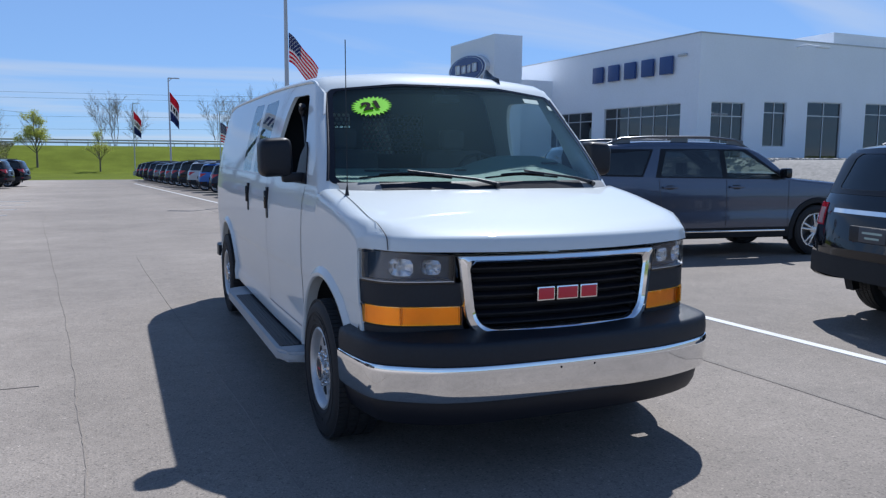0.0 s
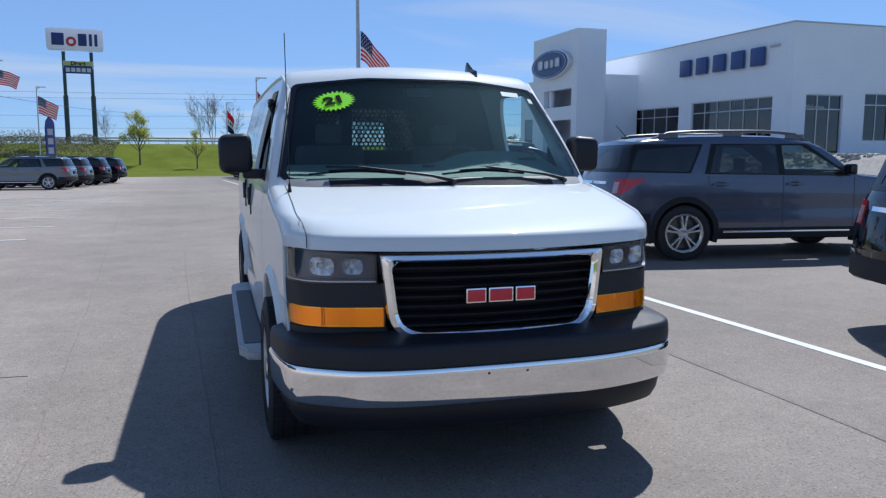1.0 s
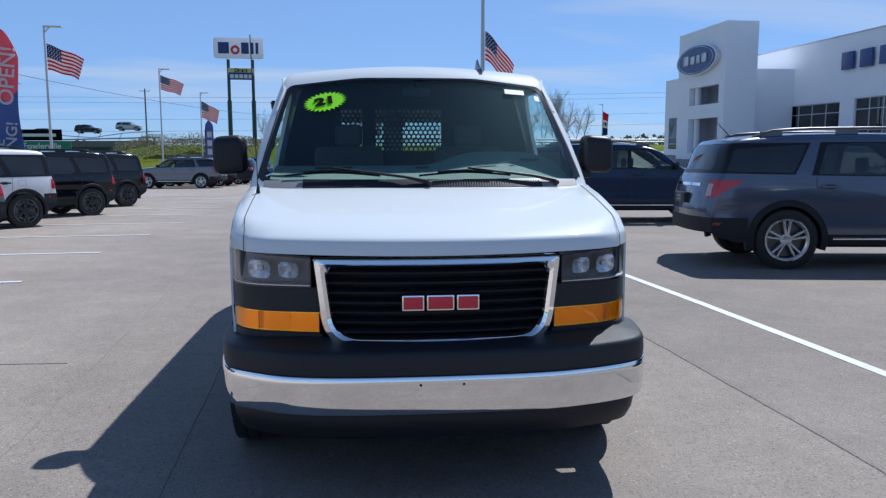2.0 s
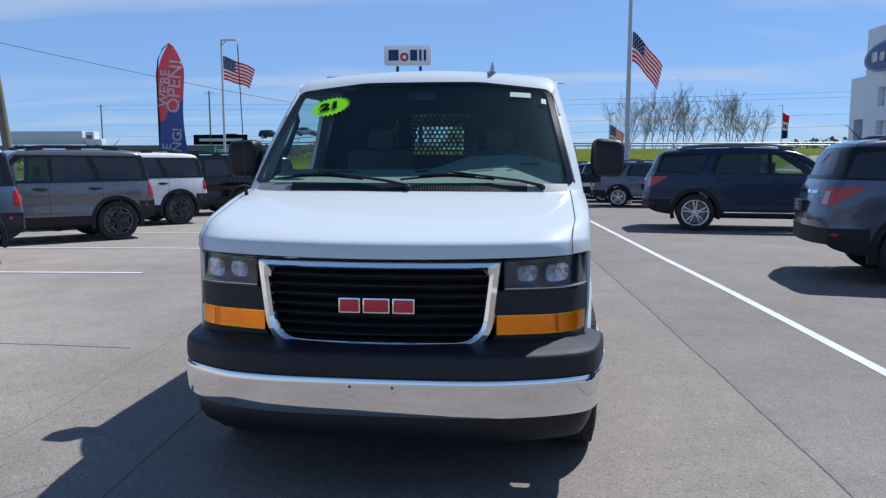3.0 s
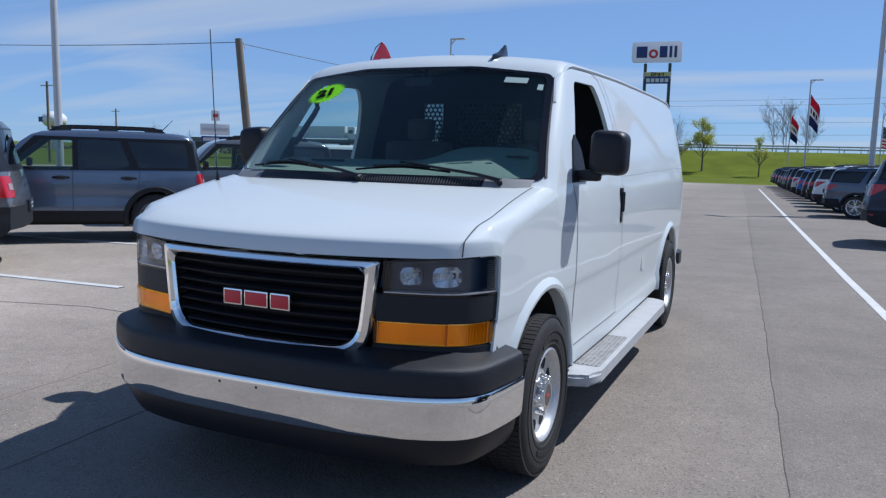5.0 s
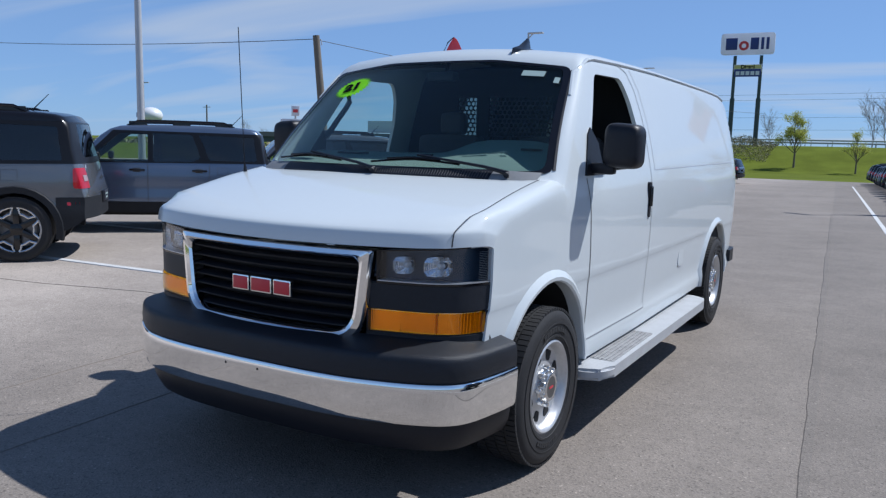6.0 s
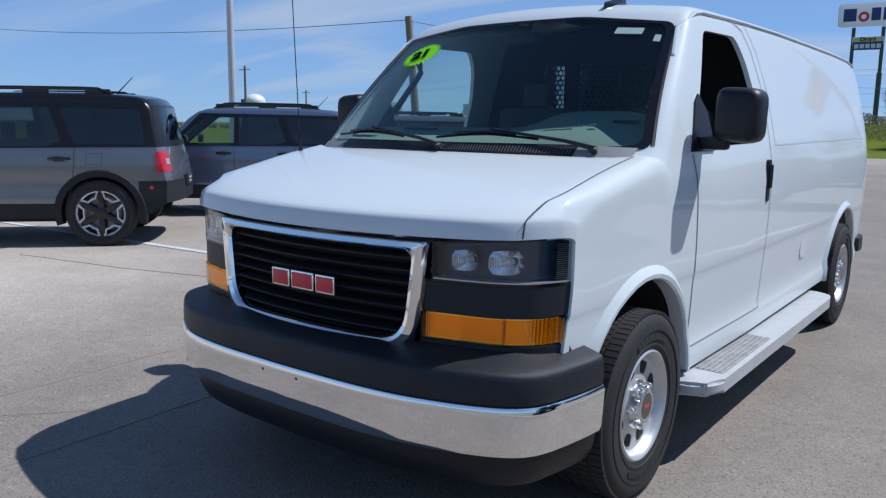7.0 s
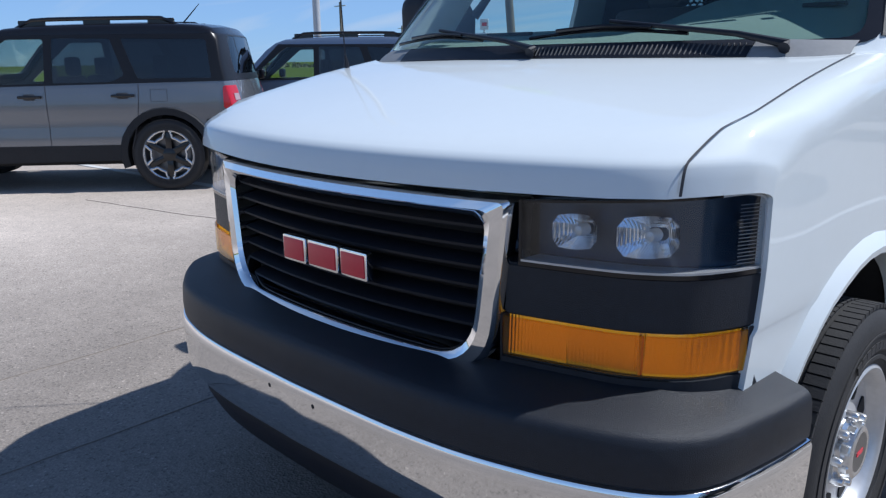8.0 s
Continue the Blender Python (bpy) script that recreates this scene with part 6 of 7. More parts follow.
P_GREY = paint("grey_metallic", (0.152, 0.162, 0.178), 0.45, 0.24, 1.0)
P_MID = paint("mid_grey_metallic", (0.150, 0.156, 0.172), 0.45, 0.24, 1.0)
P_DARKBLUE = paint("dark_blue_metallic", (0.009, 0.024, 0.060), 0.1, 0.3, 0.25)
P_BLUEGREY = paint("blue_grey_metallic", (0.120, 0.160, 0.235), 0.45, 0.24, 1.0)
P_SLATE = paint("slate_metallic", (0.088, 0.106, 0.150), 0.45, 0.25, 0.9)
P_BLACK = paint("black_paint", (0.004, 0.004, 0.006), 0.0, 0.08, 0.4)
P_CARWHITE = paint("car_white", (0.76, 0.77, 0.78), 0.0, 0.25)
P_SILVER = paint("silver_metallic", (0.46, 0.47, 0.48))
P_BLUE = paint("bright_blue", (0.03, 0.12, 0.40))
RIGHT, LEFT = 80.0, -43.5    # both rows stand aslant
G_R, G_L = "cars in the row beside the aisle", "cars in the row across the aisle"
suv_a = make_car(LARGE, "suv", "slate-blue metallic seven-seat suv with silver wheels", P_SLATE, by_wheel(LARGE, 7.46, 9.36, RIGHT, -1, 1.05), G_R, M_ALLOY)


def another(src, label, m_paint, m, group):
    c = copy_thing(src, m)
    c.matrix_basis = m    # the source's own scale is not passed on
    return repaint(tagged(c, label, "car", group), m_paint)


another(suv_a, "dark blue metallic seven-seat suv with silver wheels", P_DARKBLUE, by_wheel(LARGE, 6.68, 17.4, RIGHT, -1, 1.07), G_R)
corner = pose(0, 0, 0, 0, 0, RIGHT) @ Vector((LARGE.hw * 0.9, LARGE.length - 0.12, 0))
another(suv_a, "black seven-seat suv with a dark dealer plate", P_BLACK, pose(6.40 - corner.x, 5.38 - corner.y, 0, 0, 0, RIGHT), G_R)
for y, p, lab in [(27.4, P_SLATE, "slate grey"), (30.9, P_CARWHITE, "white"), (34.2, P_BLACK, "black"), (37.4, P_DARKBLUE, "dark blue"), (40.6, P_BLUE, "bright blue"), (43.8, P_SILVER, "silver"), (47.0, P_BLACK, "black"), (50.2, P_DARKBLUE, "dark blue"), (53.4, P_SLATE, "slate grey"), (56.6, P_BLACK, "black"), (59.8, P_GREY, "grey"), (63.0, P_DARKBLUE, "dark blue"), (66.2, P_BLACK, "black"), (69.4, P_DARKBLUE, "dark blue"), (72.6, P_BLACK, "black")]:
    another(suv_a, lab + " suv parked with its tail to the aisle", p, by_wheel(LARGE, aisle_x(y) + 1.95, y, RIGHT, -1, 0.90 + 0.05 * math.sin(2.3 * y)), G_R)
suv_b = make_car(BOXY, "suv", "grey metallic boxy suv with a gloss black roof", P_GREY, by_wheel(BOXY, -4.46, 6.09, LEFT, 1, 1.03), G_L, M_ALLOY, True)
suv_c = make_car(BOXY, "suv", "blue-grey metallic boxy suv with dark wheels", P_BLUEGREY, by_wheel(BOXY, -5.03, 10.05, LEFT, 1), G_L, M_DARKALLOY)
repaint(suv_b, P_GREY)    # both kinds of boxy suv share one body mesh
for x, y, p, lab in [(-4.98, 14.15, P_MID, "mid grey metallic"), (-5.5, 18.1, P_CARWHITE, "white"), (-5.3, 22.0, P_BLACK, "black"), (-5.6, 26.5, P_BLACK, "black")]:
    another(suv_c, lab + " boxy suv with black cladding and dark wheels", p, by_wheel(BOXY, x, y, LEFT, 1), G_L)
for x, y, p, lab in [(-6.6, 44.6, P_GREY, "grey metallic"), (-6.2, 48.2, P_GREY, "grey metallic"), (-5.6, 52.0, P_BLACK, "black"), (-5.0, 56.0, P_BLACK, "black")]:
    another(suv_a, lab + " suv at the far end of the lot", p, by_wheel(LARGE, x, y, -97, 1), "cars at the far end of the lot")


# ---- showroom ----
K = 1.2      # size of the showroom plan


def bz(z):
    return 1.575 + K * (z - 1.575)


B_X, B_Y = 31.7 * K, 34.9 * K
house = thing("showroom", "white car dealership showroom with a sign tower and dark windows", "building")


def wall_with_openings(bm, axis, at, thick, a0, a1, z0, z1, openings):
    """A wall along an axis with rectangular openings (a0, a1, z0, z1) through it."""
    cuts = sorted({a0, a1, *[o[0] for o in openings], *[o[1] for o in openings]})
    for c0, c1 in zip(cuts, cuts[1:]):
        holes = sorted([(o[2], o[3]) for o in openings if o[0] <= c0 + 1e-6 and o[1] >= c1 - 1e-6])
        z = z0
        for h0, h1 in holes + [(z1, z1)]:
            if h0 - z > 1e-4:
                if axis == "y":
                    box(bm, at, at + thick, c0, c1, z, h0)
                else:
                    box(bm, c0, c1, at, at + thick, z, h0)
            z = h1
    bmesh.ops.remove_doubles(bm, verts=bm.verts, dist=1e-4)


M_MULLION = mat("grey_mullion", (0.58, 0.59, 0.61), 0.4, 0.5, vary=0.08)
# the dimness indoors is put into this dark wall and floor colour
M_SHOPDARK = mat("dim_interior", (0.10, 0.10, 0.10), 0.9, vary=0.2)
west = [(36.35, 43.85, 2.0, 4.62), (45.25, 52.9, 2.0, 4.5), (54.3, 55.8, 2.0, 6.38)]
south = [(32.7, 35.25, 1.3, 4.65), (36.8, 38.65, 2.1, 4.78), (40.4, 43.45, 1.3, 4.9), (45.6, 48.6, 2.0, 4.95)]
bm = bmesh.new()
wall_with_openings(bm, "y", B_X, 0.4, B_Y, 66 * K, 0.0, bz(8.45), [(a * K, b * K, bz(c), bz(d)) for a, b, c, d in west])
part("west_wall", bm, M_STUCCO, house, "white panelled wall", smooth=0)
bm = bmesh.new()
wall_with_openings(bm, "x", B_Y, 0.4, B_X + 0.4, 72 * K, 0.0, bz(8.45), [(a * K, b * K, bz(c), bz(d)) for a, b, c, d in south])
part("south_wall", bm, M_STUCCO, house, "white panelled wall", smooth=0)
bm = bmesh.new()
box(bm, B_X + 0.4, 72 * K, B_Y + 0.4, 66 * K, bz(7.6), bz(7.9))
box(bm, 43.5 * K, 72 * K, B_Y + 1.2, B_Y + 20, bz(7.9), bz(9.4))
part("roof", bm, M_STUCCO, house, "flat white roof", smooth=0)
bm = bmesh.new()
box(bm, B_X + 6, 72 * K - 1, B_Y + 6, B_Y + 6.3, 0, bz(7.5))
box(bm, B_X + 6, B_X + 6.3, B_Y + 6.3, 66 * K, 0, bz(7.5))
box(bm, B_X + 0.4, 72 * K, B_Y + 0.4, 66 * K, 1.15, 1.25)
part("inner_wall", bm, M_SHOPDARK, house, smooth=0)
bm = bmesh.new()
box(bm, B_X - 0.04, 72 * K, B_Y - 0.04, B_Y + 0.5, bz(8.45), bz(8.53))
box(bm, B_X - 0.04, B_X + 0.5, B_Y + 0.5, 66 * K, bz(8.45), bz(8.53))
part("coping", bm, M_GREYPOLE, house, "grey metal roof edge", smooth=0)


def shop_window(a0, a1, z0, z1, axis, at, cols, rows_at):
    """A framed shop window: an outer frame, mullions, transoms and panes."""
    a0, a1, z0, z1 = a0 * K, a1 * K, bz(z0), bz(z1)
    w = 0.07

    def at_point(u, depth, z):
        return (at + depth, u, z) if axis == "y" else (u, at + depth, z)

    bm = bmesh.new()
    loops = []
    for inset, depth in ((0, 0.12), (0, 0.24), (w, 0.24), (w, 0.12)):
        loops.append([bm.verts.new(at_point(u, depth, z)) for u, z in ((a0 + inset, z0 + inset), (a1 - inset, z0 + inset), (a1 - inset, z1 - inset), (a0 + inset, z1 - inset))])
    for i in range(4):
        p, q = loops[i], loops[(i + 1) % 4]
        for j in range(4):
            bm.faces.new((p[j], p[(j + 1) % 4], q[(j + 1) % 4], q[j]))
    win = part("window", bm, M_MULLION, house, "silver framed shop window", smooth=0)

    def block(name, u0, u1, za, zb, d0, d1, material):
        bm = bmesh.new()
        p, q = at_point(u0, d0, za), at_point(u1, d1, zb)
        box(bm, p[0], q[0], p[1], q[1], p[2], q[2])
        part(name, bm, material, win, smooth=0)

    cs = [a0 + w / 2 + (a1 - a0 - w) * i / cols for i in range(cols + 1)]
    for c in cs[1:-1]:
        block("mullion", c - w / 2, c + w / 2, z0 + w, z1 - w, 0.122, 0.238, M_MULLION)
    for c0, c1 in zip(cs, cs[1:]):
        for r in rows_at:
            z = z0 + (z1 - z0) * r
            block("transom", c0 + w / 2, c1 - w / 2, z - w / 2, z + w / 2, 0.124, 0.236, M_MULLION)
        block("pane", c0 + w / 2, c1 - w / 2, z0 + w, z1 - w, 0.17, 0.19, M_SHOPGLASS)


for (a, b, c, d), n_ in zip(west, (6, 5, 2)):
    shop_window(a, b, c, d, "y", B_X, n_, (0.74,) if n_ > 2 else (0.25, 0.5, 0.75))
for (a, b, c, d), n_ in zip(south, (3, 2, 2, 2)):
    shop_window(a, b, c, d, "x", B_Y, n_, (0.76,))
# sign tower with entrance bays
tx, ty0, ty1 = 26.3 * K, 49.6 * K, 57.0 * K
TD = 2.7
tower = thing("tower", "", "")
tower.parent = house
tagged(tower, "white sign tower over the entrance")
bm = bmesh.new()
wall_with_openings(bm, "y", tx, 0.5, ty0, ty1, 0, bz(10.0), [(50.4 * K, 55.0 * K, bz(4.7), bz(5.97)), (50.4 * K, 55.0 * K, bz(1.3), bz(3.75))])
bmesh.ops.remove_doubles(bm, verts=bm.verts, dist=1e-4)
part("front_wall", bm, M_STUCCO, tower, smooth=0)
for nm, x0, x1, y0, y1, z0, z1 in (("side_wall", 0.5, TD, ty0, ty0 + 0.5, 0, 10.0), ("side_wall", 0.5, TD, ty1 - 0.5, ty1, 0, 10.0), ("slab", 0.5, TD, ty0 + 0.5, ty1 - 0.5, 6.2, 6.5),
                                  ("slab", 0.5, TD, ty0 + 0.5, ty1 - 0.5, 4.2, 4.6), ("back_wall", TD - 0.3, TD, ty0 + 0.5, ty1 - 0.5, 6.5, 10.0)):
    bm = bmesh.new()
    box(bm, tx + x0, tx + x1, y0, y1, bz(z0) if z0 else 0, bz(z1))
    part(nm, bm, M_STUCCO, tower, smooth=0)
bm = bmesh.new()
box(bm, tx + TD, B_X, ty0 + 1.0, ty1, 0, bz(7.0))
part("lobby", bm, M_STUCCO, house, smooth=0)
bm = bmesh.new()
box(bm, tx + 0.6, B_X, ty1, 60.5 * K, 0, bz(7.0))
part("entrance_wing", bm, M_STUCCO, house, smooth=0)
for y0, y1, z0, z1 in ((58.0, 59.6, 1.6, 4.0),):
    bm = bmesh.new()
    box(bm, tx + 0.56, tx + 0.62, y0 * K, y1 * K, bz(z0), bz(z1))
    part("wing_window", bm, M_SHOPGLASS, house, smooth=0)
for y in (50.7, 54.6):
    bm = bmesh.new()
    tube(bm, [(tx + 0.6, y * K, bz(1.0)), (tx + 0.6, y * K, bz(6.1))], 0.25, 16)
    part("column", bm, M_STUCCO, house)
# oval sign and letter blocks
M_SIGNBLUE = mat("sign_blue", (0.012, 0.035, 0.16), 0.25, vary=0.06, scale=1)
M_SIGNSILVER = mat("sign_silver", (0.62, 0.64, 0.68), 0.3, 0.4, vary=0.05)
M_LETTERBLUE = mat("letter_blue", (0.03, 0.07, 0.22), 0.4, vary=0.08)


def oval(bm, cy, cz, ry, rz_, x0, x1, n=48):
    prism(bm, [(cy + ry * math.cos(2 * math.pi * k / n), cz + rz_ * math.sin(2 * math.pi * k / n)) for k in range(n)], "x", x0, x1)


sign = thing("oval_sign", "blue oval dealer sign with a silver rim on the tower", "sign")
oy, oz = 53.45 * K, bz(7.85)
for rr, x0, x1, mm, nm in ((1.0, -0.40, 0.0, M_SIGNSILVER, "rim"), (0.93, -0.44, -0.40, M_SIGNBLUE, "face"), (0.86, -0.45, -0.44, M_SIGNSILVER, "inner_ring"), (0.835, -0.47, -0.45, M_SIGNBLUE, "inner_face")):
    bm = bmesh.new()
    oval(bm, oy, oz, 3.2 * K * rr, 1.05 * K * rr, tx + x0, tx + x1)
    part(nm, bm, mm, sign)
for y0, y1, dz in ((1.7, 0.9, 0.1), (0.6, -0.1, 0.0), (-0.4, -0.9, 0.0), (-1.2, -1.9, 0.05)):
    bm = bmesh.new()
    box(bm, tx - 0.50, tx - 0.47, oy + y0 * K, oy + y1 * K, oz - 0.28 * K, oz + (0.30 + dz) * K, 0.1)
    part("script_bar", bm, M_SIGNSILVER, sign)
for i in range(5):
    y1 = (44.95 - 1.72 * i) * K
    bm = bmesh.new()
    box(bm, B_X - 0.32, B_X - 0.12, y1 - 1.08 * K, y1, bz(6.36), bz(7.40), 0.03)
    lt = tagged(part("sign_letter", bm, M_LETTERBLUE), "dark blue raised sign block on the wall", "sign", "sign blocks on the showroom")
    for dy in (0.3, 0.75):
        bm = bmesh.new()
        tube(bm, [(B_X - 0.13, y1 - dy * K, bz(6.9)), (B_X, y1 - dy * K, bz(6.9))], 0.03, 6)
        part("mount", bm, M_STEEL, lt)
bm = bmesh.new()
box(bm, B_X - 0.2, B_X - 0.05, 35.9 * K, 36.6 * K, bz(7.3), bz(7.42), 0.02)
solid("small_sign", bm, M_GREYPOLE, "small grey sign plate on the wall", "sign")
bm = bmesh.new()
tube(bm, [(39.2 * K, B_Y, bz(8.1)), (39.2 * K, B_Y - 0.9, bz(8.15)), (39.6 * K, B_Y - 1.5, bz(8.0))], 0.06, 8)
box(bm, 39.3 * K, 40.3 * K, B_Y - 1.75, B_Y - 1.4, bz(7.92), bz(8.05), 0.05)
solid("wall_lamp", bm, M_STUCCO, "white wall floodlight on an arm", "lamp")
lettering_spots = [("Welcome", 0.42, (33.35 * K, B_Y + 0.11, bz(3.95)))]
# stony verge in front of the showroom
bm = bmesh.new()
gx, gy = [27.5 + 1.5 * k for k in range(41)], [14 + 1.5 * k for k in range(48)]
gg = [[bm.verts.new((x, y, max(land(x, y) + 0.05, -0.02))) for x in gx] for y in gy]
for j in range(len(gy) - 1):
    for i in range(len(gx) - 1):
        bm.faces.new((gg[j][i], gg[j][i + 1], gg[j + 1][i + 1], gg[j + 1][i]))
solid("gravel_bank", bm, M_GRAVEL, "pale gravel bank round the showroom", "gravel", kind="structure")
bm = bmesh.new()
rng = random.Random(11)
for i in range(2600):
    x, y = rng.uniform(B_X - 8.5, B_X + 16), rng.uniform(B_Y - 11.5, B_Y - 1.0)
    r = rng.uniform(0.06, 0.2)
    z = land(x, y) + 0.35 * r
    top = [bm.verts.new((x + r * math.cos(a + i) * rng.uniform(0.7, 1.2), y + r * math.sin(a + i) * rng.uniform(0.7, 1.2), z + r * rng.uniform(0.1, 0.4))) for a in (0, 1.57, 3.14, 4.71)]
    low = [bm.verts.new((v.co.x * 1.0 + (v.co.x - x) * 0.3, v.co.y + (v.co.y - y) * 0.3, z - r)) for v in top]
    bm.faces.new(top)
    for k in range(4):
        bm.faces.new((top[k], low[k], low[(k + 1) % 4], top[(k + 1) % 4]))
M_STONES = mat("pale_stones", (0.33, 0.315, 0.29), 0.9, vary=0.2, island=0.3)
solid("stone_verge", bm, M_STONES, "pale loose stones on the verge", "stones", kind="stuff", smooth=0)


# ---- poles, flags and signs ----
def let_through(m, color, share):
    """Lets part of the light through a thin sheet."""
    nt = m.node_tree
    out = next(n for n in nt.nodes if n.type == "OUTPUT_MATERIAL")
    tr, mx = nt.nodes.new("ShaderNodeBsdfTranslucent"), nt.nodes.new("ShaderNodeMixShader")
    tr.inputs[0].default_value = (*color, 1)
    mx.inputs[0].default_value = share
    nt.links.new(nt.nodes["Principled BSDF"].outputs[0], mx.inputs[1]); nt.links.new(tr.outputs[0], mx.inputs[2]); nt.links.new(mx.outputs[0], out.inputs[0])
    return m


def cloth_mat(name, color):
    """Thin woven cloth that lets light through."""
    return let_through(mat(name, color, 0.8, vary=0.08), color, 0.45)


M_FLAGRED = cloth_mat("flag_red", (0.64, 0.02, 0.05))
M_FLAGWHITE = cloth_mat("flag_white", (0.74, 0.74, 0.74))
M_FLAGBLUE = cloth_mat("flag_blue", (0.03, 0.045, 0.16))
M_BANNERRED = cloth_mat("banner_red", (0.70, 0.17, 0.22))
M_BANNERBLUE = cloth_mat("banner_blue", (0.12, 0.17, 0.38))
M_SIGNFACE = cloth_mat("lit_plastic_sign_face", (0.80, 0.81, 0.90))


def cloth(bm, hoist_top, drop, length, wind, sag, nu, nw, material_at, phase=0.0, wave=0.10):
    """A waving cloth hung from an upright edge; wind is a plan direction, sag how far the free end falls."""
    h = Vector(hoist_top)
    d = Vector((wind[0], wind[1], 0)).normalized()
    side = Vector((-d.y, d.x, 0))
    g = []
    for j in range(nw + 1):
        row = []
        for i in range(nu + 1):
            u, w = i / nu, j / nw
            reach = length * u * (1 - 0.16 * w * u)
            p = h + d * (reach * math.cos(sag * 0.9)) - Vector((0, 0, drop * w * (1 - 0.18 * u) + length * math.sin(sag) * u ** 1.15))
            p += side * wave * u * math.sin(7 * u + 2.2 * w + phase) + Vector((0, 0, 0.03 * math.sin(9 * u + phase)))
            row.append(bm.verts.new(p))
        g.append(row)
    for j in range(nw):
        for i in range(nu):
            f = bm.faces.new((g[j][i], g[j][i + 1], g[j + 1][i + 1], g[j + 1][i]))
            f.material_index = material_at(i, j)
    ext = bmesh.ops.extrude_face_region(bm, geom=list(bm.faces))
    for v in ext["geom"]:
        if isinstance(v, bmesh.types.BMVert):
            v.co += side * 0.006


def stripes_and_canton(i, j):
    if j < 14 and i < 16:
        return 3 if (j % 4 == 1 and i % 3 == 1) or (j % 4 == 3 and i % 3 == 2) else 2
    return 0 if j // 2 % 2 == 0 else 1


def light_pole(x, y, top, flag=None, arm=(1, 0), flag_z=None, size=(1.6, 0.95), sag=0.55, phase=0.0, base=None, arm_len=0.85, r=0.075, wind=(1, 0.1), lamp=True):
    z0 = lot_z(x, y) if base is None else base
    pl = thing("light_pole", "tall grey steel lot light pole on a concrete base", "lamp post", pose(x, y, z0), "light poles")
    bm = bmesh.new()
    h = top - z0
    tube(bm, [(0, 0, 0), (0, 0, h * 0.5), (0, 0, h)], [r, r * 0.85, r * 0.6], 12)
    part("pole", bm, M_GREYPOLE, pl)
    bm = bmesh.new()
    lathe(bm, [(0.25, 0), (0.25, 0.5), (0.22, 0.55), (0.001, 0.55)], 20, Matrix.Rotation(radians(-90), 4, "Y"))
    part("base", bm, M_CONCRETE, pl, "round concrete base")
    if lamp:
        a = Vector((*arm, 0)).normalized()
        bm = bmesh.new()
        tube(bm, [Vector((0, 0, h - 0.3)), Vector((0, 0, h - 0.05)) + a * 0.25, Vector((0, 0, h)) + a * 0.4], 0.03, 6)
        part("arm", bm, M_GREYPOLE, pl)
        bm = bmesh.new()
        ang = math.atan2(a.y, a.x)
        box(bm, 0.0, arm_len, -0.14, 0.14, h - 0.04, h + 0.03, 0.02, 2, Matrix.Rotation(ang, 4, "Z"))
        part("lamp_head", bm, M_GREYPOLE, pl, "flat lamp head")
    if flag:
        fl_z = flag_z if flag_z is not None else top - 0.9
        bm = bmesh.new()
        if flag == "stripes":
            cloth(bm, (x + r, y, fl_z), size[1], size[0], wind, sag, 40, 26, stripes_and_canton, phase)
            solid("flag", bm, [M_FLAGRED, M_FLAGWHITE, M_FLAGBLUE, M_FLAGWHITE], "red and white striped flag with a blue canton", "flag", group="flags on light poles")
        else:
            cloth(bm, (x + r, y, fl_z), size[1], size[0], wind, sag, 10, 12, lambda i, j: 0 if j < 4 else (3 if (j in (5, 6) and i % 3 != 2 and 1 <= i <= 8) else 1) if j < 8 else 2, phase, 0.24)
            solid("flag", bm, [M_FLAGRED, M_FLAGWHITE, M_FLAGBLUE, M_INK], "red, white and blue three-band sales flag", "flag", group="flags on light poles")
    return pl


light_pole(6.83, 29.6, 8.1, "stripes", flag_z=6.05, size=(1.62, 1.08), sag=0.92, r=0.10, wind=(1, -0.25), arm=(-0.6, 0.4))
light_pole(-12.94, 40.46, 7.56, "stripes", flag_z=6.72, size=(1.75, 1.25), sag=0.38, phase=1.0)
light_pole(-13.5, 66.0, 8.1, "stripes", flag_z=7.6, size=(1.9, 1.15), sag=0.34, phase=2.0)
light_pole(5.75, 66.2, 7.4, "bands", flag_z=6.3, size=(1.25, 2.3), sag=1.02, phase=0.5)
light_pole(4.85, 106.0, 7.6, "bands", flag_z=6.6, size=(1.4, 2.8), sag=0.95, phase=1.5)
light_pole(49.3, 143.0, 10.0, "bands", flag_z=8.7, size=(1.4, 4.6), sag=0.5, base=-1.7, arm=(-1, 0))
light_pole(13.4, 92.0, 6.2, "stripes", flag_z=4.9, size=(2.0, 2.2), sag=0.6, arm=(1, 0))
light_pole(-9.98, 12.46, 8.2, None, lamp=False, r=0.085)

# feather banner
bm = bmesh.new()
fb = (-7.9, 22.2)
z0 = lot_z(*fb)
banner = thing("feather_banner", "tall red and blue feather banner on a curved pole", "banner")
tube(bm, [(fb[0], fb[1], z0), (fb[0], fb[1], 3.9), (fb[0] + 0.06, fb[1], 4.35), (fb[0] + 0.22, fb[1], 4.65), (fb[0] + 0.42, fb[1], 4.80)], [0.03, 0.025, 0.02, 0.018, 0.012], 8)
part("pole", bm, M_BLACK, banner)
bm = bmesh.new()
g = []
for j in range(73):
    w = j / 72
    z = 4.80 - 4.2 * w
    left = 0.42 * (1 - min(1, w / 0.22)) ** 1.8
    right = 0.42 + 0.40 * min(1, w / 0.18) ** 0.6 + 0.04 * math.sin(9 * w)
    g.append([bm.verts.new((fb[0] + left + (right - left) * i / 16, fb[1] + 0.06 * math.sin(5 * w + 3 * i / 16), z)) for i in range(17)])
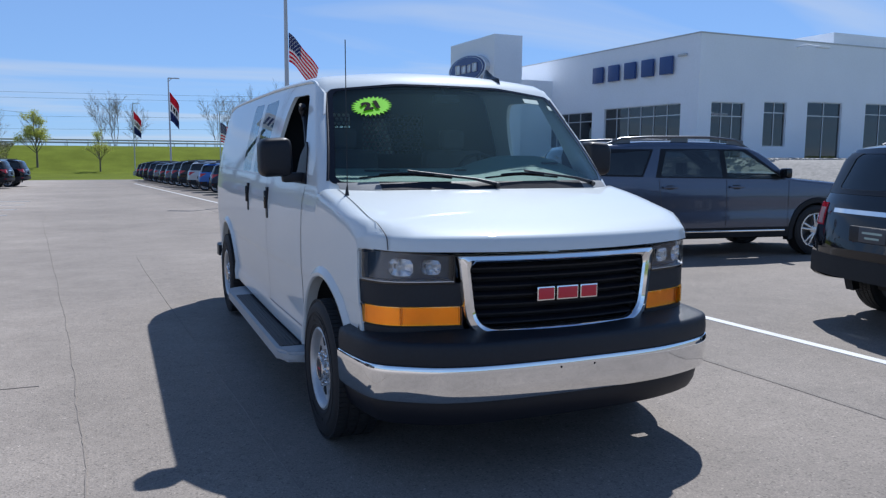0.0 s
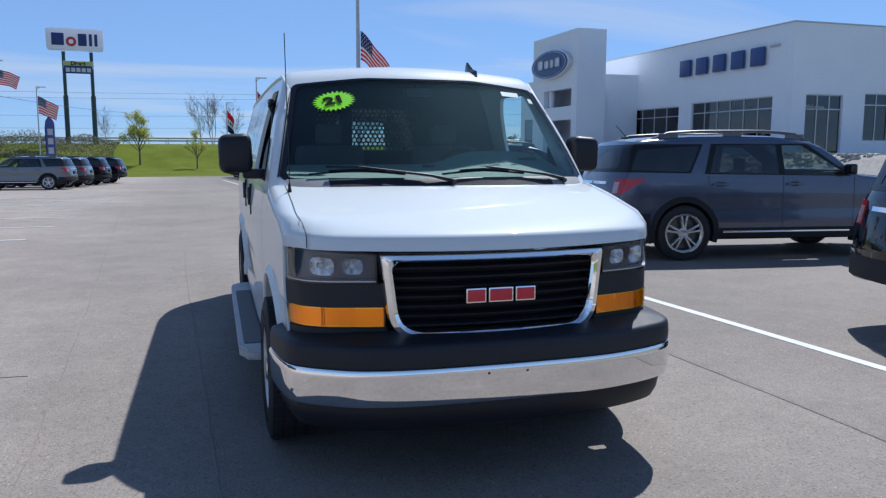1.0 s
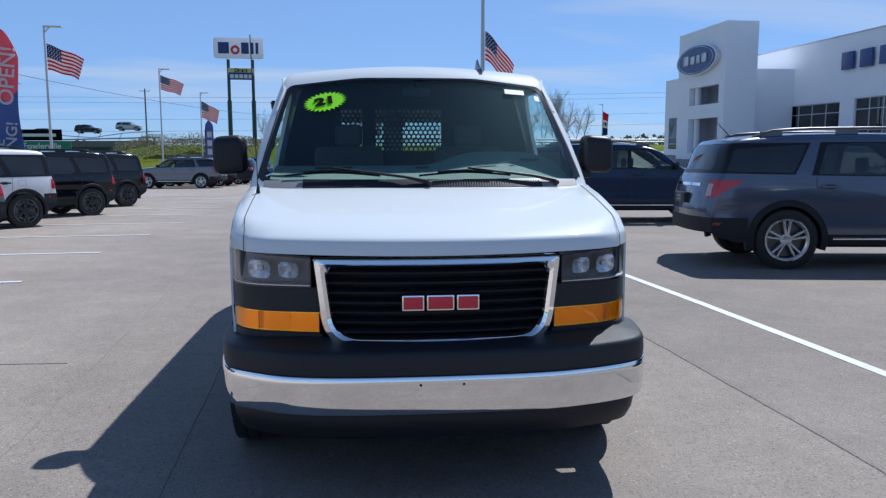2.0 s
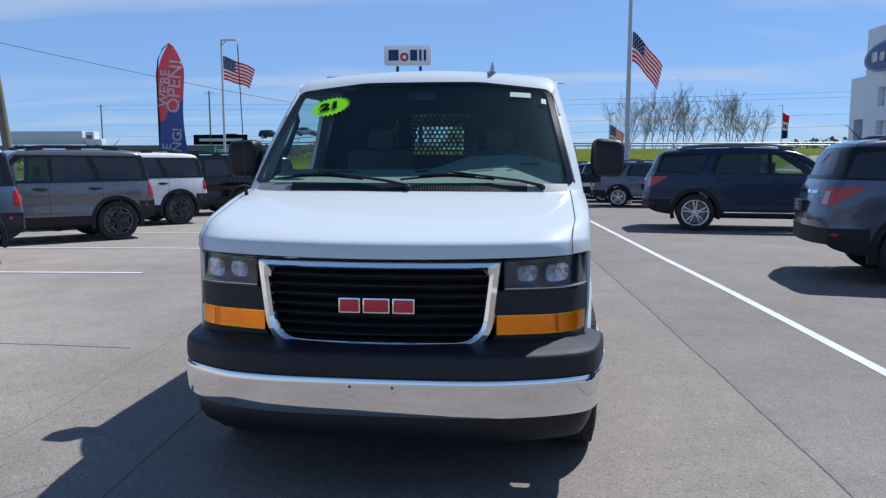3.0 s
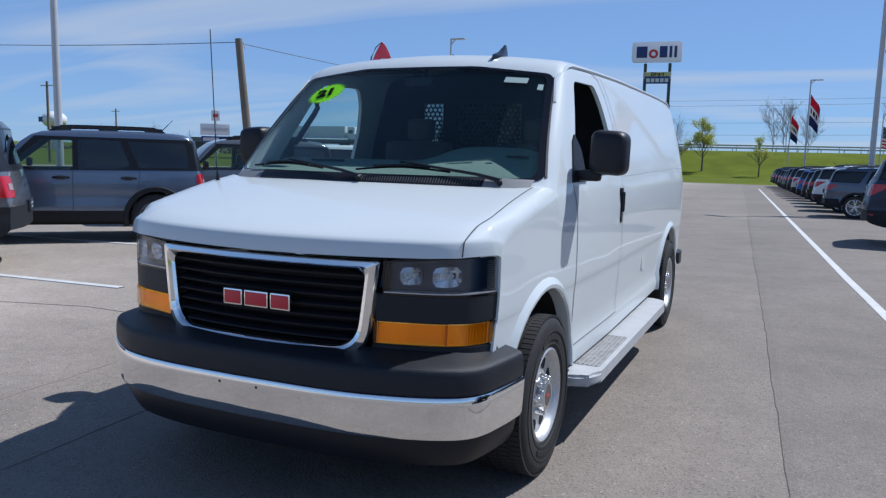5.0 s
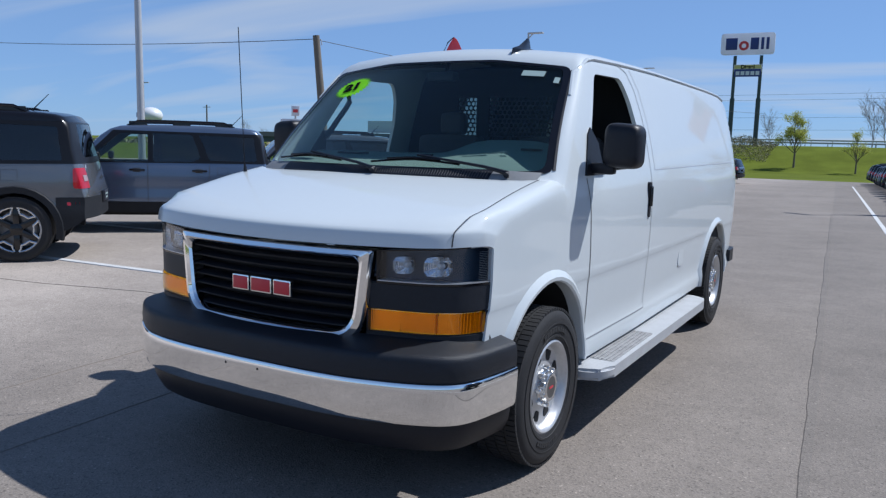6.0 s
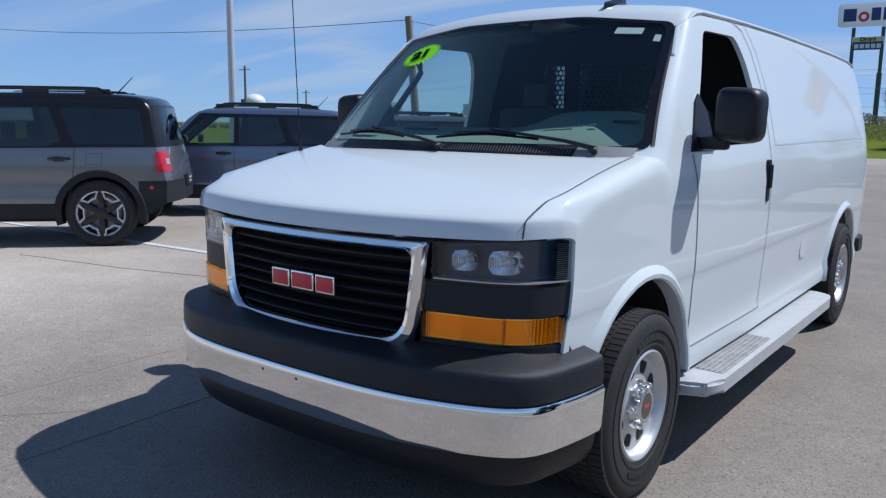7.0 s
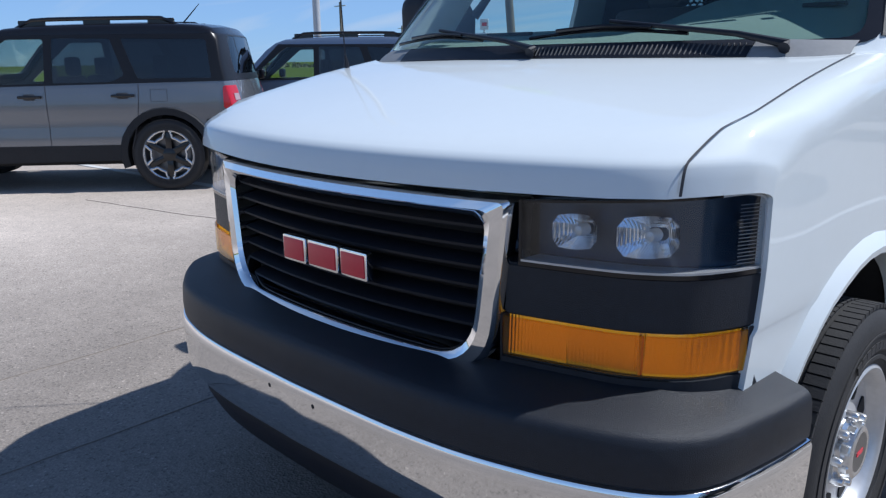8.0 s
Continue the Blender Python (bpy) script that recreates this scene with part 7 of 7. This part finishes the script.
for j in range(72):
    for i in range(16):
        f = bm.faces.new((g[j][i], g[j][i + 1], g[j + 1][i + 1], g[j + 1][i]))
        f.material_index = 0 if j < 38 - 0.6 * i + 2 * math.sin(i * 0.7) else 1
ext = bmesh.ops.extrude_face_region(bm, geom=list(bm.faces))
for v in ext["geom"]:
    if isinstance(v, bmesh.types.BMVert):
        v.co.y += 0.006
part("cloth", bm, [M_BANNERRED, M_BANNERBLUE], banner)


def lettering(text, size, m, material, parent, name="lettering", extrude=0.004, bold=0.0):
    cu = bpy.data.curves.new(name, "FONT")
    cu.body, cu.size, cu.align_x, cu.align_y, cu.extrude, cu.offset = text, size, "CENTER", "CENTER", extrude, bold
    t = new(name, cu)
    me = bpy.data.meshes.new_from_object(t.evaluated_get(bpy.context.evaluated_depsgraph_get()))
    bpy.data.objects.remove(t)
    me.materials.clear()
    me.materials.append(material)
    ob = new(name, me)
    ob.parent = parent
    ob.matrix_basis = m
    return ob


for text, dx, z, size in (("WE'RE", 0.26, 3.50, 0.38), ("OPEN!", 0.58, 3.55, 0.54), ("WE'RE", 0.22, 1.35, 0.38)):
    lettering(text, size, pose(fb[0] + dx, fb[1] - 0.09, z, 90, 0, 0) @ pose(0, 0, 0, 0, 0, 84), M_FLAGWHITE, banner, bold=0.006)
lettering("SELLING!", 0.40, pose(fb[0] + 0.56, fb[1] - 0.09, 1.55, 90, 0, 0) @ pose(0, 0, 0, 0, 0, 86), M_FLAGWHITE, banner, bold=0.006)

# second feather banner, far down the lot
light_pole(-13.79, 85.0, 7.57, "stripes", flag_z=6.67, size=(2.0, 1.7), sag=0.5, phase=0.7)
fx, fy, fz = -10.78, 70.0, 4.19
blue_banner = thing("feather_banner", "tall dark blue feather banner with white marks", "banner")
bm = bmesh.new()
tube(bm, [(fx, fy, lot_z(fx, fy)), (fx, fy, fz - 0.9), (fx + 0.06, fy, fz - 0.4), (fx + 0.30, fy, fz)], [0.03, 0.025, 0.02, 0.012], 8)
part("pole", bm, M_BLACK, blue_banner)
bm = bmesh.new()
g = []
for j in range(21):
    w = j / 20
    left, right = 0.30 * (1 - min(1, w / 0.16)) ** 1.8, 0.30 + 0.42 * min(1, w / 0.12) ** 0.6
    g.append([bm.verts.new((fx + left + (right - left) * i / 6, fy + 0.05 * math.sin(5 * w + i / 2), fz - 4.3 * w)) for i in range(7)])
for p, q in zip(g, g[1:]):
    for i in range(6):
        bm.faces.new((p[i], p[i + 1], q[i + 1], q[i]))
ext = bmesh.ops.extrude_face_region(bm, geom=list(bm.faces))
for v in ext["geom"]:
    if isinstance(v, bmesh.types.BMVert):
        v.co.y += 0.006
part("cloth", bm, M_BANNERBLUE, blue_banner)
for k in range(4):
    bm = bmesh.new()
    box(bm, fx + 0.18, fx + 0.58, fy - 0.085, fy - 0.075, fz - 1.5 - 0.75 * k, fz - 1.0 - 0.75 * k, 0.004)
    part("text_bar", bm, M_FLAGWHITE, blue_banner)

for text, size, at in lettering_spots:
    lettering(text, size, pose(*at, 90, 0, 0), M_FLAGWHITE, house, bold=0.004)

# fuel station sign
FS = (-18.9, 154.0)
fuel = thing("fuel_sign", "tall white fuel station sign on two steel posts", "sign", pose(FS[0], FS[1], 0, 0, 0, 4))
M_SIGNWHITE = mat("sign_white", (0.70, 0.71, 0.74), 0.4, vary=0.04, scale=0.6)
M_DARKPOST = mat("dark_green_post", (0.05, 0.075, 0.075), 0.6, vary=0.12, scale=1)
M_LETTERNAVY = mat("sign_navy", (0.02, 0.04, 0.20), 0.4, vary=0.05)
M_LETTERRED = mat("sign_red", (0.62, 0.04, 0.05), 0.4, vary=0.05)
bm = bmesh.new()
prism(bm, rounded([(-4.6, 18.9), (4.6, 18.9), (4.6, 22.7), (-4.6, 22.7)], 0.6, 5), "y", -0.4, 0.4)
panel = part("sign_box", bm, M_SIGNFACE, fuel, "white sign box with a dark edge")
x = -3.75
for w, h, mm in ((2.0, 2.1, M_LETTERNAVY), (1.5, 1.6, M_LETTERRED), (1.4, 2.1, M_LETTERNAVY), (0.5, 2.1, M_LETTERNAVY), (0.5, 2.1, M_LETTERNAVY)):
    bm = bmesh.new()
    if mm is M_LETTERRED:
        rings = []
        for r, y in ((0.85, -0.41), (0.85, -0.47), (0.40, -0.47), (0.40, -0.41)):
            rings.append([bm.verts.new((x + w / 2 + r * math.cos(2 * math.pi * k / 24), y, 20.45 + r * math.sin(2 * math.pi * k / 24))) for k in range(24)])
        for a, b in zip(rings, rings[1:]):
            for k in range(24):
                bm.faces.new((a[k], a[(k + 1) % 24], b[(k + 1) % 24], b[k]))
    else:
        box(bm, x, x + w, -0.47, -0.405, 19.75, 19.75 + h, 0.05)
    part("logo_block", bm, mm, panel)
    x += w + 0.38
bm = bmesh.new()
box(bm, -2.1, 2.7, -0.3, 0.3, 15.8, 17.1, 0.05)
dies = part("price_box", bm, M_SIGNWHITE, fuel)
bm = bmesh.new()
box(bm, -2.0, 2.6, -0.34, -0.305, 16.35, 17.0)
part("price_face", bm, mat("sign_yellow", (0.62, 0.55, 0.20), 0.5, vary=0.05), dies)
lettering("Diesel", 0.95, pose(0.3, -0.36, 16.66, 90, 0, 0), M_INK, dies, extrude=0.01, bold=0.03)
bm = bmesh.new()
box(bm, -2.0, 2.6, -0.34, -0.305, 14.9, 16.28)
part("price_lower", bm, M_LETTERNAVY, dies)
for k in range(5):
    bm = bmesh.new()
    box(bm, -1.7 + 0.85 * k, -1.05 + 0.85 * k, -0.37, -0.345, 15.2, 15.9)
    part("price_bar", bm, M_SIGNWHITE, dies)
for x in (-2.0, 2.5):
    bm = bmesh.new()
    tube(bm, [(x, 0, -2.2), (x, 0, 11.0)], 0.42, 14)
    tube(bm, [(x, 0, 11.0), (x, 0, 18.7)], 0.30, 14)
    part("post", bm, M_DARKPOST, fuel, "dark steel post")

# utility poles and wires
def utility_pole(x, y, top, r, lean=0.0, cross=False):
    up = thing("utility_pole", "weathered wooden utility pole", "pole", pose(x, y, lot_z(x, y), 0, lean), "utility poles")
    h = top - lot_z(x, y)
    bm = bmesh.new()
    tube(bm, [(0, 0, 0), (0, 0, h * 0.6), (0, 0, h)], [r, r * 0.9, r * 0.8], 12)
    part("pole", bm, M_WOOD, up)
    bm = bmesh.new()
    if cross:
        box(bm, -1.0, 1.0, -0.05, 0.05, h - 0.5, h - 0.38, 0.01)
    else:
        tube(bm, [(r, -0.05, h - 0.15), (r + 0.1, -0.05, h - 0.2), (r + 0.12, -0.05, h - 0.4)], 0.02, 6)
    part("bracket", bm, M_GREYPOLE, up)


M_WIRE = mat("weathered_cable", (0.05, 0.052, 0.055), 0.7, vary=0.1)


def wire(a, b, sag, r=0.012, n=18):
    bm = bmesh.new()
    a, b = Vector(a), Vector(b)
    tube(bm, [a + (b - a) * (k / n) - Vector((0, 0, sag * 4 * (k / n) * (1 - k / n))) for k in range(n + 1)], r, 5)
    solid("overhead_wire", bm, M_WIRE, "thin black overhead wire", "wire", group="overhead wires")


utility_pole(-13.9, 24.2, 5.45, 0.16, -6.0)
wire((-14.5, 24.2, 5.3), (-60, 24, 8.4), 0.7, 0.014)
wire((-14.4, 24.2, 5.25), (-5, 75, 4.8), 0.5, 0.012)
for x, y, top in ((-70, 62, 8.0), (-105, 105, 7.5), (-58, 150, 14), (-36, 152, 13), (-90, 167, 12.6), (90, 167, 14.8)):
    utility_pole(x, y, top, 0.16, cross=True)
for y, z in ((166.88, 13.45), (166.88, 12.4), (167.12, 9.0), (167.12, 6.6)):
    wire((-90, y, z - 1), (90, y, z + 1.2), 0.9, 0.021, 30)

# guardrail, highway and bridge
GZ = 2.55
bm = bmesh.new()
box(bm, -36, 220, 160, 186, GZ - 0.6, GZ - 0.3)
solid("road", bm, M_CONCRETE, "concrete highway along the top of the bank", "road", kind="structure", smooth=0)
for y, zz in ((158.6, GZ + 0.25), (172.0, GZ + 0.9)):
    rail = thing("guardrail", "galvanised steel highway guardrail on posts", "guardrail", group="highway guardrails")
    bm = bmesh.new()
    prof = [(-0.02, -0.16), (0.05, -0.1), (0.0, 0.0), (0.05, 0.1), (-0.02, 0.16), (-0.03, 0.16), (-0.03, -0.16)]
    sweep(bm, [(-36, y), (60, y), (220, y)], [(a, zz + 0.35 + b) for a, b in prof])
    part("rail", bm, M_STEEL, rail)
    for k in range(52):
        bm = bmesh.new()
        x = -35 + 3.8 * k
        box(bm, x, x + 0.15, y + 0.04, y + 0.2, zz - 1.3, zz + 0.5)
        part("post", bm, M_STEEL, rail)
M_BRIDGE = mat("bridge_concrete", (0.17, 0.172, 0.175), 0.9, vary=0.15, scale=0.3)
bridge = thing("bridge", "grey concrete highway bridge with dark steel girders", "bridge")
bm = bmesh.new()
box(bm, -150, -36, 160, 172, 2.2, 2.6)
box(bm, -150, -36, 160, 160.4, 2.6, 3.45)
part("deck", bm, M_BRIDGE, bridge, smooth=0)
bm = bmesh.new()
box(bm, -150, -36, 160.5, 161.0, 0.7, 2.2)
part("girder", bm, M_DARKPOST, bridge, smooth=0)
for x in (-48, -72, -96, -120):
    bm = bmesh.new()
    box(bm, x - 0.6, x + 0.6, 161, 171, -3.0, 0.7)
    part("pier", bm, M_CONCRETE, bridge, smooth=0)


# lorries on the highway
def lorry_wheels(parent, xs, y, z):
    for x in xs:
        bm = bmesh.new()
        lathe(bm, [(0.2, -0.15), (0.5, -0.15), (0.52, 0), (0.5, 0.15), (0.2, 0.15)], 20, Matrix.Translation((x, y, z)) @ Matrix.Rotation(radians(90), 4, "Z"))
        part("wheel", bm, M_RUBBER, parent)


truck = thing("lorry", "white box trailer lorry on the bridge", "lorry", pose(-99, 163.5, 2.6))
bm = bmesh.new(); box(bm, -10, 7, -1.25, 1.25, 1.1, 4.0, 0.05); part("trailer", bm, M_SIGNWHITE, truck)
bm = bmesh.new(); box(bm, 7.6, 9.6, -1.2, 1.2, 0.8, 3.9, 0.25, 3); box(bm, 9.4, 11.2, -1.0, 1.0, 0.8, 2.3, 0.2, 3); part("cab", bm, P_CARWHITE, truck)
bm = bmesh.new(); box(bm, 8.0, 9.2, -1.22, -1.19, 2.3, 3.1); part("cab_window", bm, M_TINT, truck)
lorry_wheels(truck, (-8.5, -7.2, 8.2, 10.2), -1.15, 0.52)
carrier = thing("car_carrier", "open steel car transporter carrying cars", "lorry", pose(-46, 163.5, 2.6))
bm = bmesh.new()
for z0 in (1.0, 1.1):
    tube(bm, [(-11, -1.2, z0), (10, -1.2, z0 + 0.5)], 0.1, 6)
tube(bm, [(-10, -1.2, 2.0), (-3, -1.2, 1.5), (3, -1.2, 2.4), (10, -1.2, 2.8)], 0.09, 6)
for x in (-10, -6, -2, 2, 6, 10):
    tube(bm, [(x, -1.2, 0.9), (x + 0.6, -1.2, 2.4)], 0.07, 6)
part("frame", bm, M_STEEL, carrier)
lorry_wheels(carrier, (-6, -4.7, 6.5, 7.8), -1.1, 0.52)
for x, z, p, lab in ((-6.9, 4.15, P_BLACK, "black"), (0.9, 4.9, P_BLACK, "black"), (8.8, 5.45, P_SILVER, "silver")):
    another(suv_a, lab + " suv riding on the car transporter", p, pose(-46 + x - 2.5, 163.5, z, 0, 0, 90), "cars on the transporter")

# far signs and water tower
wt = thing("water_tower", "white spheroid water tower far away", "water tower", pose(-262, 224, -7))
bm = bmesh.new()
bmesh.ops.create_uvsphere(bm, u_segments=32, v_segments=16, radius=4.7, matrix=Matrix.Translation((0, 0, 17)) @ Matrix.Diagonal((1, 1, 0.72, 1)))
part("tank", bm, M_SIGNWHITE, wt)
bm = bmesh.new()
tube(bm, [(0, 0, 0), (0, 0, 4), (0, 0, 14)], [3.0, 1.4, 1.3], 16)
part("stem", bm, M_SIGNWHITE, wt)
bm = bmesh.new()
box(bm, -3.4, -1.0, -4.5, -4.1, 16.0, 18.0)
part("mark", bm, M_LETTERNAVY, wt)
shop_sign = thing("shop_sign", "small roadside plaza sign with white panels", "sign", pose(-21.4, 31.2, lot_z(0, 31), 0, 0, 40))
for x0, x1, z0, z1, mm in ((-0.22, 0.18, 3.25, 3.75, M_SIGNWHITE), (-0.75, 0.65, 2.55, 3.1, M_SIGNWHITE), (-0.7, 0.6, 2.2, 2.5, M_LETTERNAVY)):
    bm = bmesh.new()
    box(bm, x0, x1, -0.06, 0.06, z0 - 0.2, z1 - 0.2, 0.02)
    pn = part("panel", bm, mm, shop_sign)
    bm = bmesh.new()
    box(bm, x0 + 0.08, x1 - 0.08, -0.07, -0.062, (z0 + z1) / 2 - 0.28, (z0 + z1) / 2 - 0.12)
    part("text_bar", bm, M_LETTERRED if x1 < 0.3 else M_GREYPOLE, pn)
bm = bmesh.new()
tube(bm, [(-0.02, 0.1, 0), (-0.02, 0.1, 3.3)], 0.05, 8)
part("post", bm, M_GREYPOLE, shop_sign)
bill = thing("road_sign", "green highway sign beside a dark billboard", "sign", pose(-52, 150, 0))
for x0, x1, z0, z1, mm, nm in ((-7.0, 3.0, 1.5, 3.2, mat("sign_green", (0.02, 0.20, 0.11), 0.5, vary=0.06), "green_panel"), (-9.5, 1.5, 3.4, 5.4, M_INK, "billboard")):
    bm = bmesh.new()
    box(bm, x0, x1, -0.1, 0.1, z0, z1)
    pn = part(nm, bm, mm, bill, smooth=0)
    bm = bmesh.new()
    box(bm, x0 + 1.2, x1 - 1.0, -0.14, -0.11, (z0 + z1) / 2 - 0.3, (z0 + z1) / 2 + 0.25)
    if nm == "billboard":
        part("text_bar", bm, M_SIGNWHITE, pn, smooth=0)
    else:
        lettering("Fowlerville", 1.5, pose((x0 + x1) / 2, -0.13, (z0 + z1) / 2, 90, 0, 0), M_SIGNWHITE, pn, extrude=0.01, bold=0.02)
for x in (-5, 1):
    bm = bmesh.new()
    tube(bm, [(x, 0.2, -3), (x, 0.2, 5)], 0.15, 6)
    part("post", bm, M_GREYPOLE, bill)

# ---- trees ----
M_BARK = mat("bark", (0.15, 0.125, 0.10), 0.9, vary=0.25, bump=0.4, bump_scale=30)
M_TWIG = mat("twig", (0.30, 0.275, 0.255), 0.9, vary=0.2)
M_LEAF = let_through(mat("spring_leaf", (0.44, 0.46, 0.12), 0.7, vary=0.15, island=0.45), (0.46, 0.48, 0.10), 0.5)
M_BUSH = mat("bush_leaf", (0.25, 0.225, 0.13), 0.8, vary=0.2, island=0.5)


def grow(bm, rng, p, d, length, r, depth, tips, spread):
    q = p + d * length
    midp = p + d * length * 0.5 + Vector((rng.uniform(-1, 1), rng.uniform(-1, 1), 0)) * length * 0.05
    tube(bm, [p, midp, q], [r, r * 0.85, r * 0.68], 6 if depth > 4 else 3, False)
    if depth <= 1:
        tips.append(q)
    if depth == 0:
        return
    for k in range(rng.choice((2, 3, 3))):
        ax = Vector((rng.uniform(-1, 1), rng.uniform(-1, 1), rng.uniform(-0.2, 0.5)))
        nd = (d + ax * spread).normalized()
        nd = (nd + Vector((0, 0, 0.16))).normalized()
        grow(bm, rng, q if k else p + d * length * rng.uniform(0.6, 0.95), nd, length * rng.uniform(0.62, 0.86), r * 0.62, depth - 1, tips, spread)


def limb(bm, rng, p, d, length, r, level):
    """A branch that wanders upwards and carries smaller ones."""
    n = (7, 4, 3, 2)[level]
    pts, dirs = [p], [d]
    for i in range(n):
        d = (d + Vector((rng.gauss(0, 1), rng.gauss(0, 1), rng.gauss(0, 0.6))) * (0.09 + 0.04 * level) + Vector((0, 0, 0.05))).normalized()
        pts.append(pts[-1] + d * length / n)
        dirs.append(d)
    tube(bm, pts, [r * (1 - 0.7 * i / n) for i in range(n + 1)], (7, 4, 3, 3)[level], False)
    if level == 3:
        return
    for k in range((15, 8, 6)[level]):
        t = rng.uniform(0.20 if level == 0 else 0.12, 1.0)
        i = min(int(t * n), n - 1)
        at = pts[i] + (pts[i + 1] - pts[i]) * (t * n - i)
        a = rng.uniform(0, 6.283)
        side = Vector((math.cos(a), math.sin(a), rng.uniform(-0.1, 0.3)))
        nd = (dirs[i] + side * rng.uniform(0.45, 0.9)).normalized()
        limb(bm, rng, at, nd, length * rng.uniform(0.30, 0.50) * (1.25 - 0.6 * t), r * (0.40, 0.48, 0.60)[level] * (1.15 - 0.4 * t), level + 1)


def bare_tree(seed, h):
    rng = random.Random(seed)
    bm = bmesh.new()
    stems = rng.choice((2, 3, 3))
    for k in range(stems):
        a = 6.283 * (k + rng.uniform(-0.2, 0.2)) / stems
        lean = rng.uniform(0.06, 0.26)
        limb(bm, rng, Vector((math.cos(a) * 0.12, math.sin(a) * 0.12, -0.3)), Vector((math.cos(a) * lean, math.sin(a) * lean, 1)).normalized(), h * rng.uniform(0.74, 0.96), h * 0.0072, 0)
    t = thing("tree", "tall bare deciduous tree without leaves", "tree", group="bare trees")
    part("trunk", bm, M_TWIG, t)
    return t


def leafy_tree(seed, h, leaves, label, trunk_h=0.30):
    rng = random.Random(seed)
    bm = bmesh.new()
    tips = []
    tube(bm, [(0, 0, -0.2), (0.02, 0, h * trunk_h)], [h * 0.022, h * 0.016], 8, False)
    for k in range(7):
        a = 2 * math.pi * k / 7 + rng.uniform(-0.3, 0.3)
        d = Vector((math.cos(a), math.sin(a), rng.uniform(0.7, 2.2))).normalized()
        grow(bm, rng, Vector((0.02, 0, h * trunk_h * rng.uniform(0.8, 1.15))), d, h * 0.17, h * 0.009, 3, tips, 0.6)
    grow(bm, rng, Vector((0.02, 0, h * trunk_h)), Vector((0, 0, 1)), h * 0.24, h * 0.014, 4, tips, 0.5)
    t = thing("tree", label, "tree", group="young trees on the lawn")
    part("trunk", bm, M_BARK, t)
    bm = bmesh.new()
    for tip in tips:
        for _ in range(leaves):
            c = tip + Vector((rng.gauss(0, 1), rng.gauss(0, 1), rng.gauss(0, 0.8))) * h * 0.035
            s = h * rng.uniform(0.008, 0.017)
            e = Euler((rng.uniform(0, 6), rng.uniform(0, 6), rng.uniform(0, 6))).to_matrix()
            vs = [bm.verts.new(c + e @ Vector(q) * s) for q in ((-1, 0, 0), (0, -0.6, 0.1), (1, 0, 0), (0, 0.6, 0.1))]
            bm.faces.new(vs)
    tagged(part("crown", bm, M_LEAF, t, smooth=0), kind="stuff")
    return t


tree_a = leafy_tree(3, 8.0, 15, "young tree in pale green spring leaf")
tree_a.matrix_basis = pose(-7.9, 136.0, land(-7.9, 136))
tree_b = leafy_tree(8, 6.0, 8, "thin young tree just coming into leaf")
tree_b.matrix_basis = pose(1.0, 132.0, land(1, 132))
seeds = [bare_tree(s, 15.0) for s in (21, 22, 23, 24)]
rng = random.Random(77)
spots = [(-18, 190, 13), (2.0, 198, 16), (5.0, 196, 17), (9.5, 199, 14), (-13, 196, 10), (27, 192, 15), (30, 193, 16), (33, 190, 15), (35.5, 192, 17), (38, 190, 18), (40.5, 193, 16), (43, 191, 17), (46, 194, 14), (50.5, 192, 16), (53, 190, 17), (55.5, 193, 15), (58, 191, 15), (61, 192, 12), (95, 205, 12), (-200, 215, 12), (-180, 205, 11), (-165, 160, 10), (-150, 150, 9)]
spots = [(x, y, h * (0.75 if i < 5 else 0.84)) for i, (x, y, h) in enumerate(spots)]
for i, (x, y, h) in enumerate(spots):
    src = seeds[i % 4]
    m = pose(x, y, 2.2 if x > -40 else -2.0, 0, 0, rng.uniform(0, 360)) @ Matrix.Scale(h / 15, 4)
    if i < 4:
        src.matrix_basis = m
    else:
        c = copy_thing(src, m)
        c.matrix_basis = m
# scrub beside the bank and far woods
bm = bmesh.new()
for i in range(17000):
    x = rng.uniform(-42, -12.5)
    y = rng.uniform(139, 158)
    hh = 3.9 * (0.45 + 0.55 * noise.noise(Vector((x * 0.16, y * 0.16, 3)))) * smooth_step(-11.5, -17, x)
    c = Vector((x, y, land(x, y) + rng.uniform(0, 1) ** 0.7 * max(hh, 0.4)))
    s = rng.uniform(0.06, 0.13)
    e = Euler((rng.uniform(0, 6), rng.uniform(0, 6), rng.uniform(0, 6))).to_matrix()
    bm.faces.new([bm.verts.new(c + e @ Vector(q) * s) for q in ((-1, 0, 0), (0, -0.7, 0.1), (1, 0, 0), (0, 0.7, 0.1))])
solid("scrub", bm, M_BUSH, "brown-green scrub bushes at the foot of the bank", "bushes", kind="stuff", smooth=0)
bm = bmesh.new()
for i in range(9000):
    a = rng.uniform(0, 1)
    if a < 0.5:
        x, y, hmax, base = rng.uniform(-420, -95), rng.uniform(240, 320), 6.0, -4.5
    else:
        x, y, hmax, base = rng.uniform(105, 330), rng.uniform(300, 380), 9.5, 0.0
    hh = hmax * (0.6 + 0.5 * noise.noise(Vector((x * 0.03, y * 0.03, 1))))
    c = Vector((x, y, base + rng.uniform(0, 1) * max(hh, 1)))
    s = rng.uniform(0.6, 1.5)
    e = Euler((rng.uniform(0, 6), rng.uniform(0, 6), rng.uniform(0, 6))).to_matrix()
    bm.faces.new([bm.verts.new(c + e @ Vector(q) * s) for q in ((-1, 0, 0), (0, -0.8, 0.1), (1, 0, 0), (0, 0.8, 0.1))])
solid("far_woods", bm, M_BUSH, "low line of woods on the horizon", "woods", kind="stuff", smooth=0)
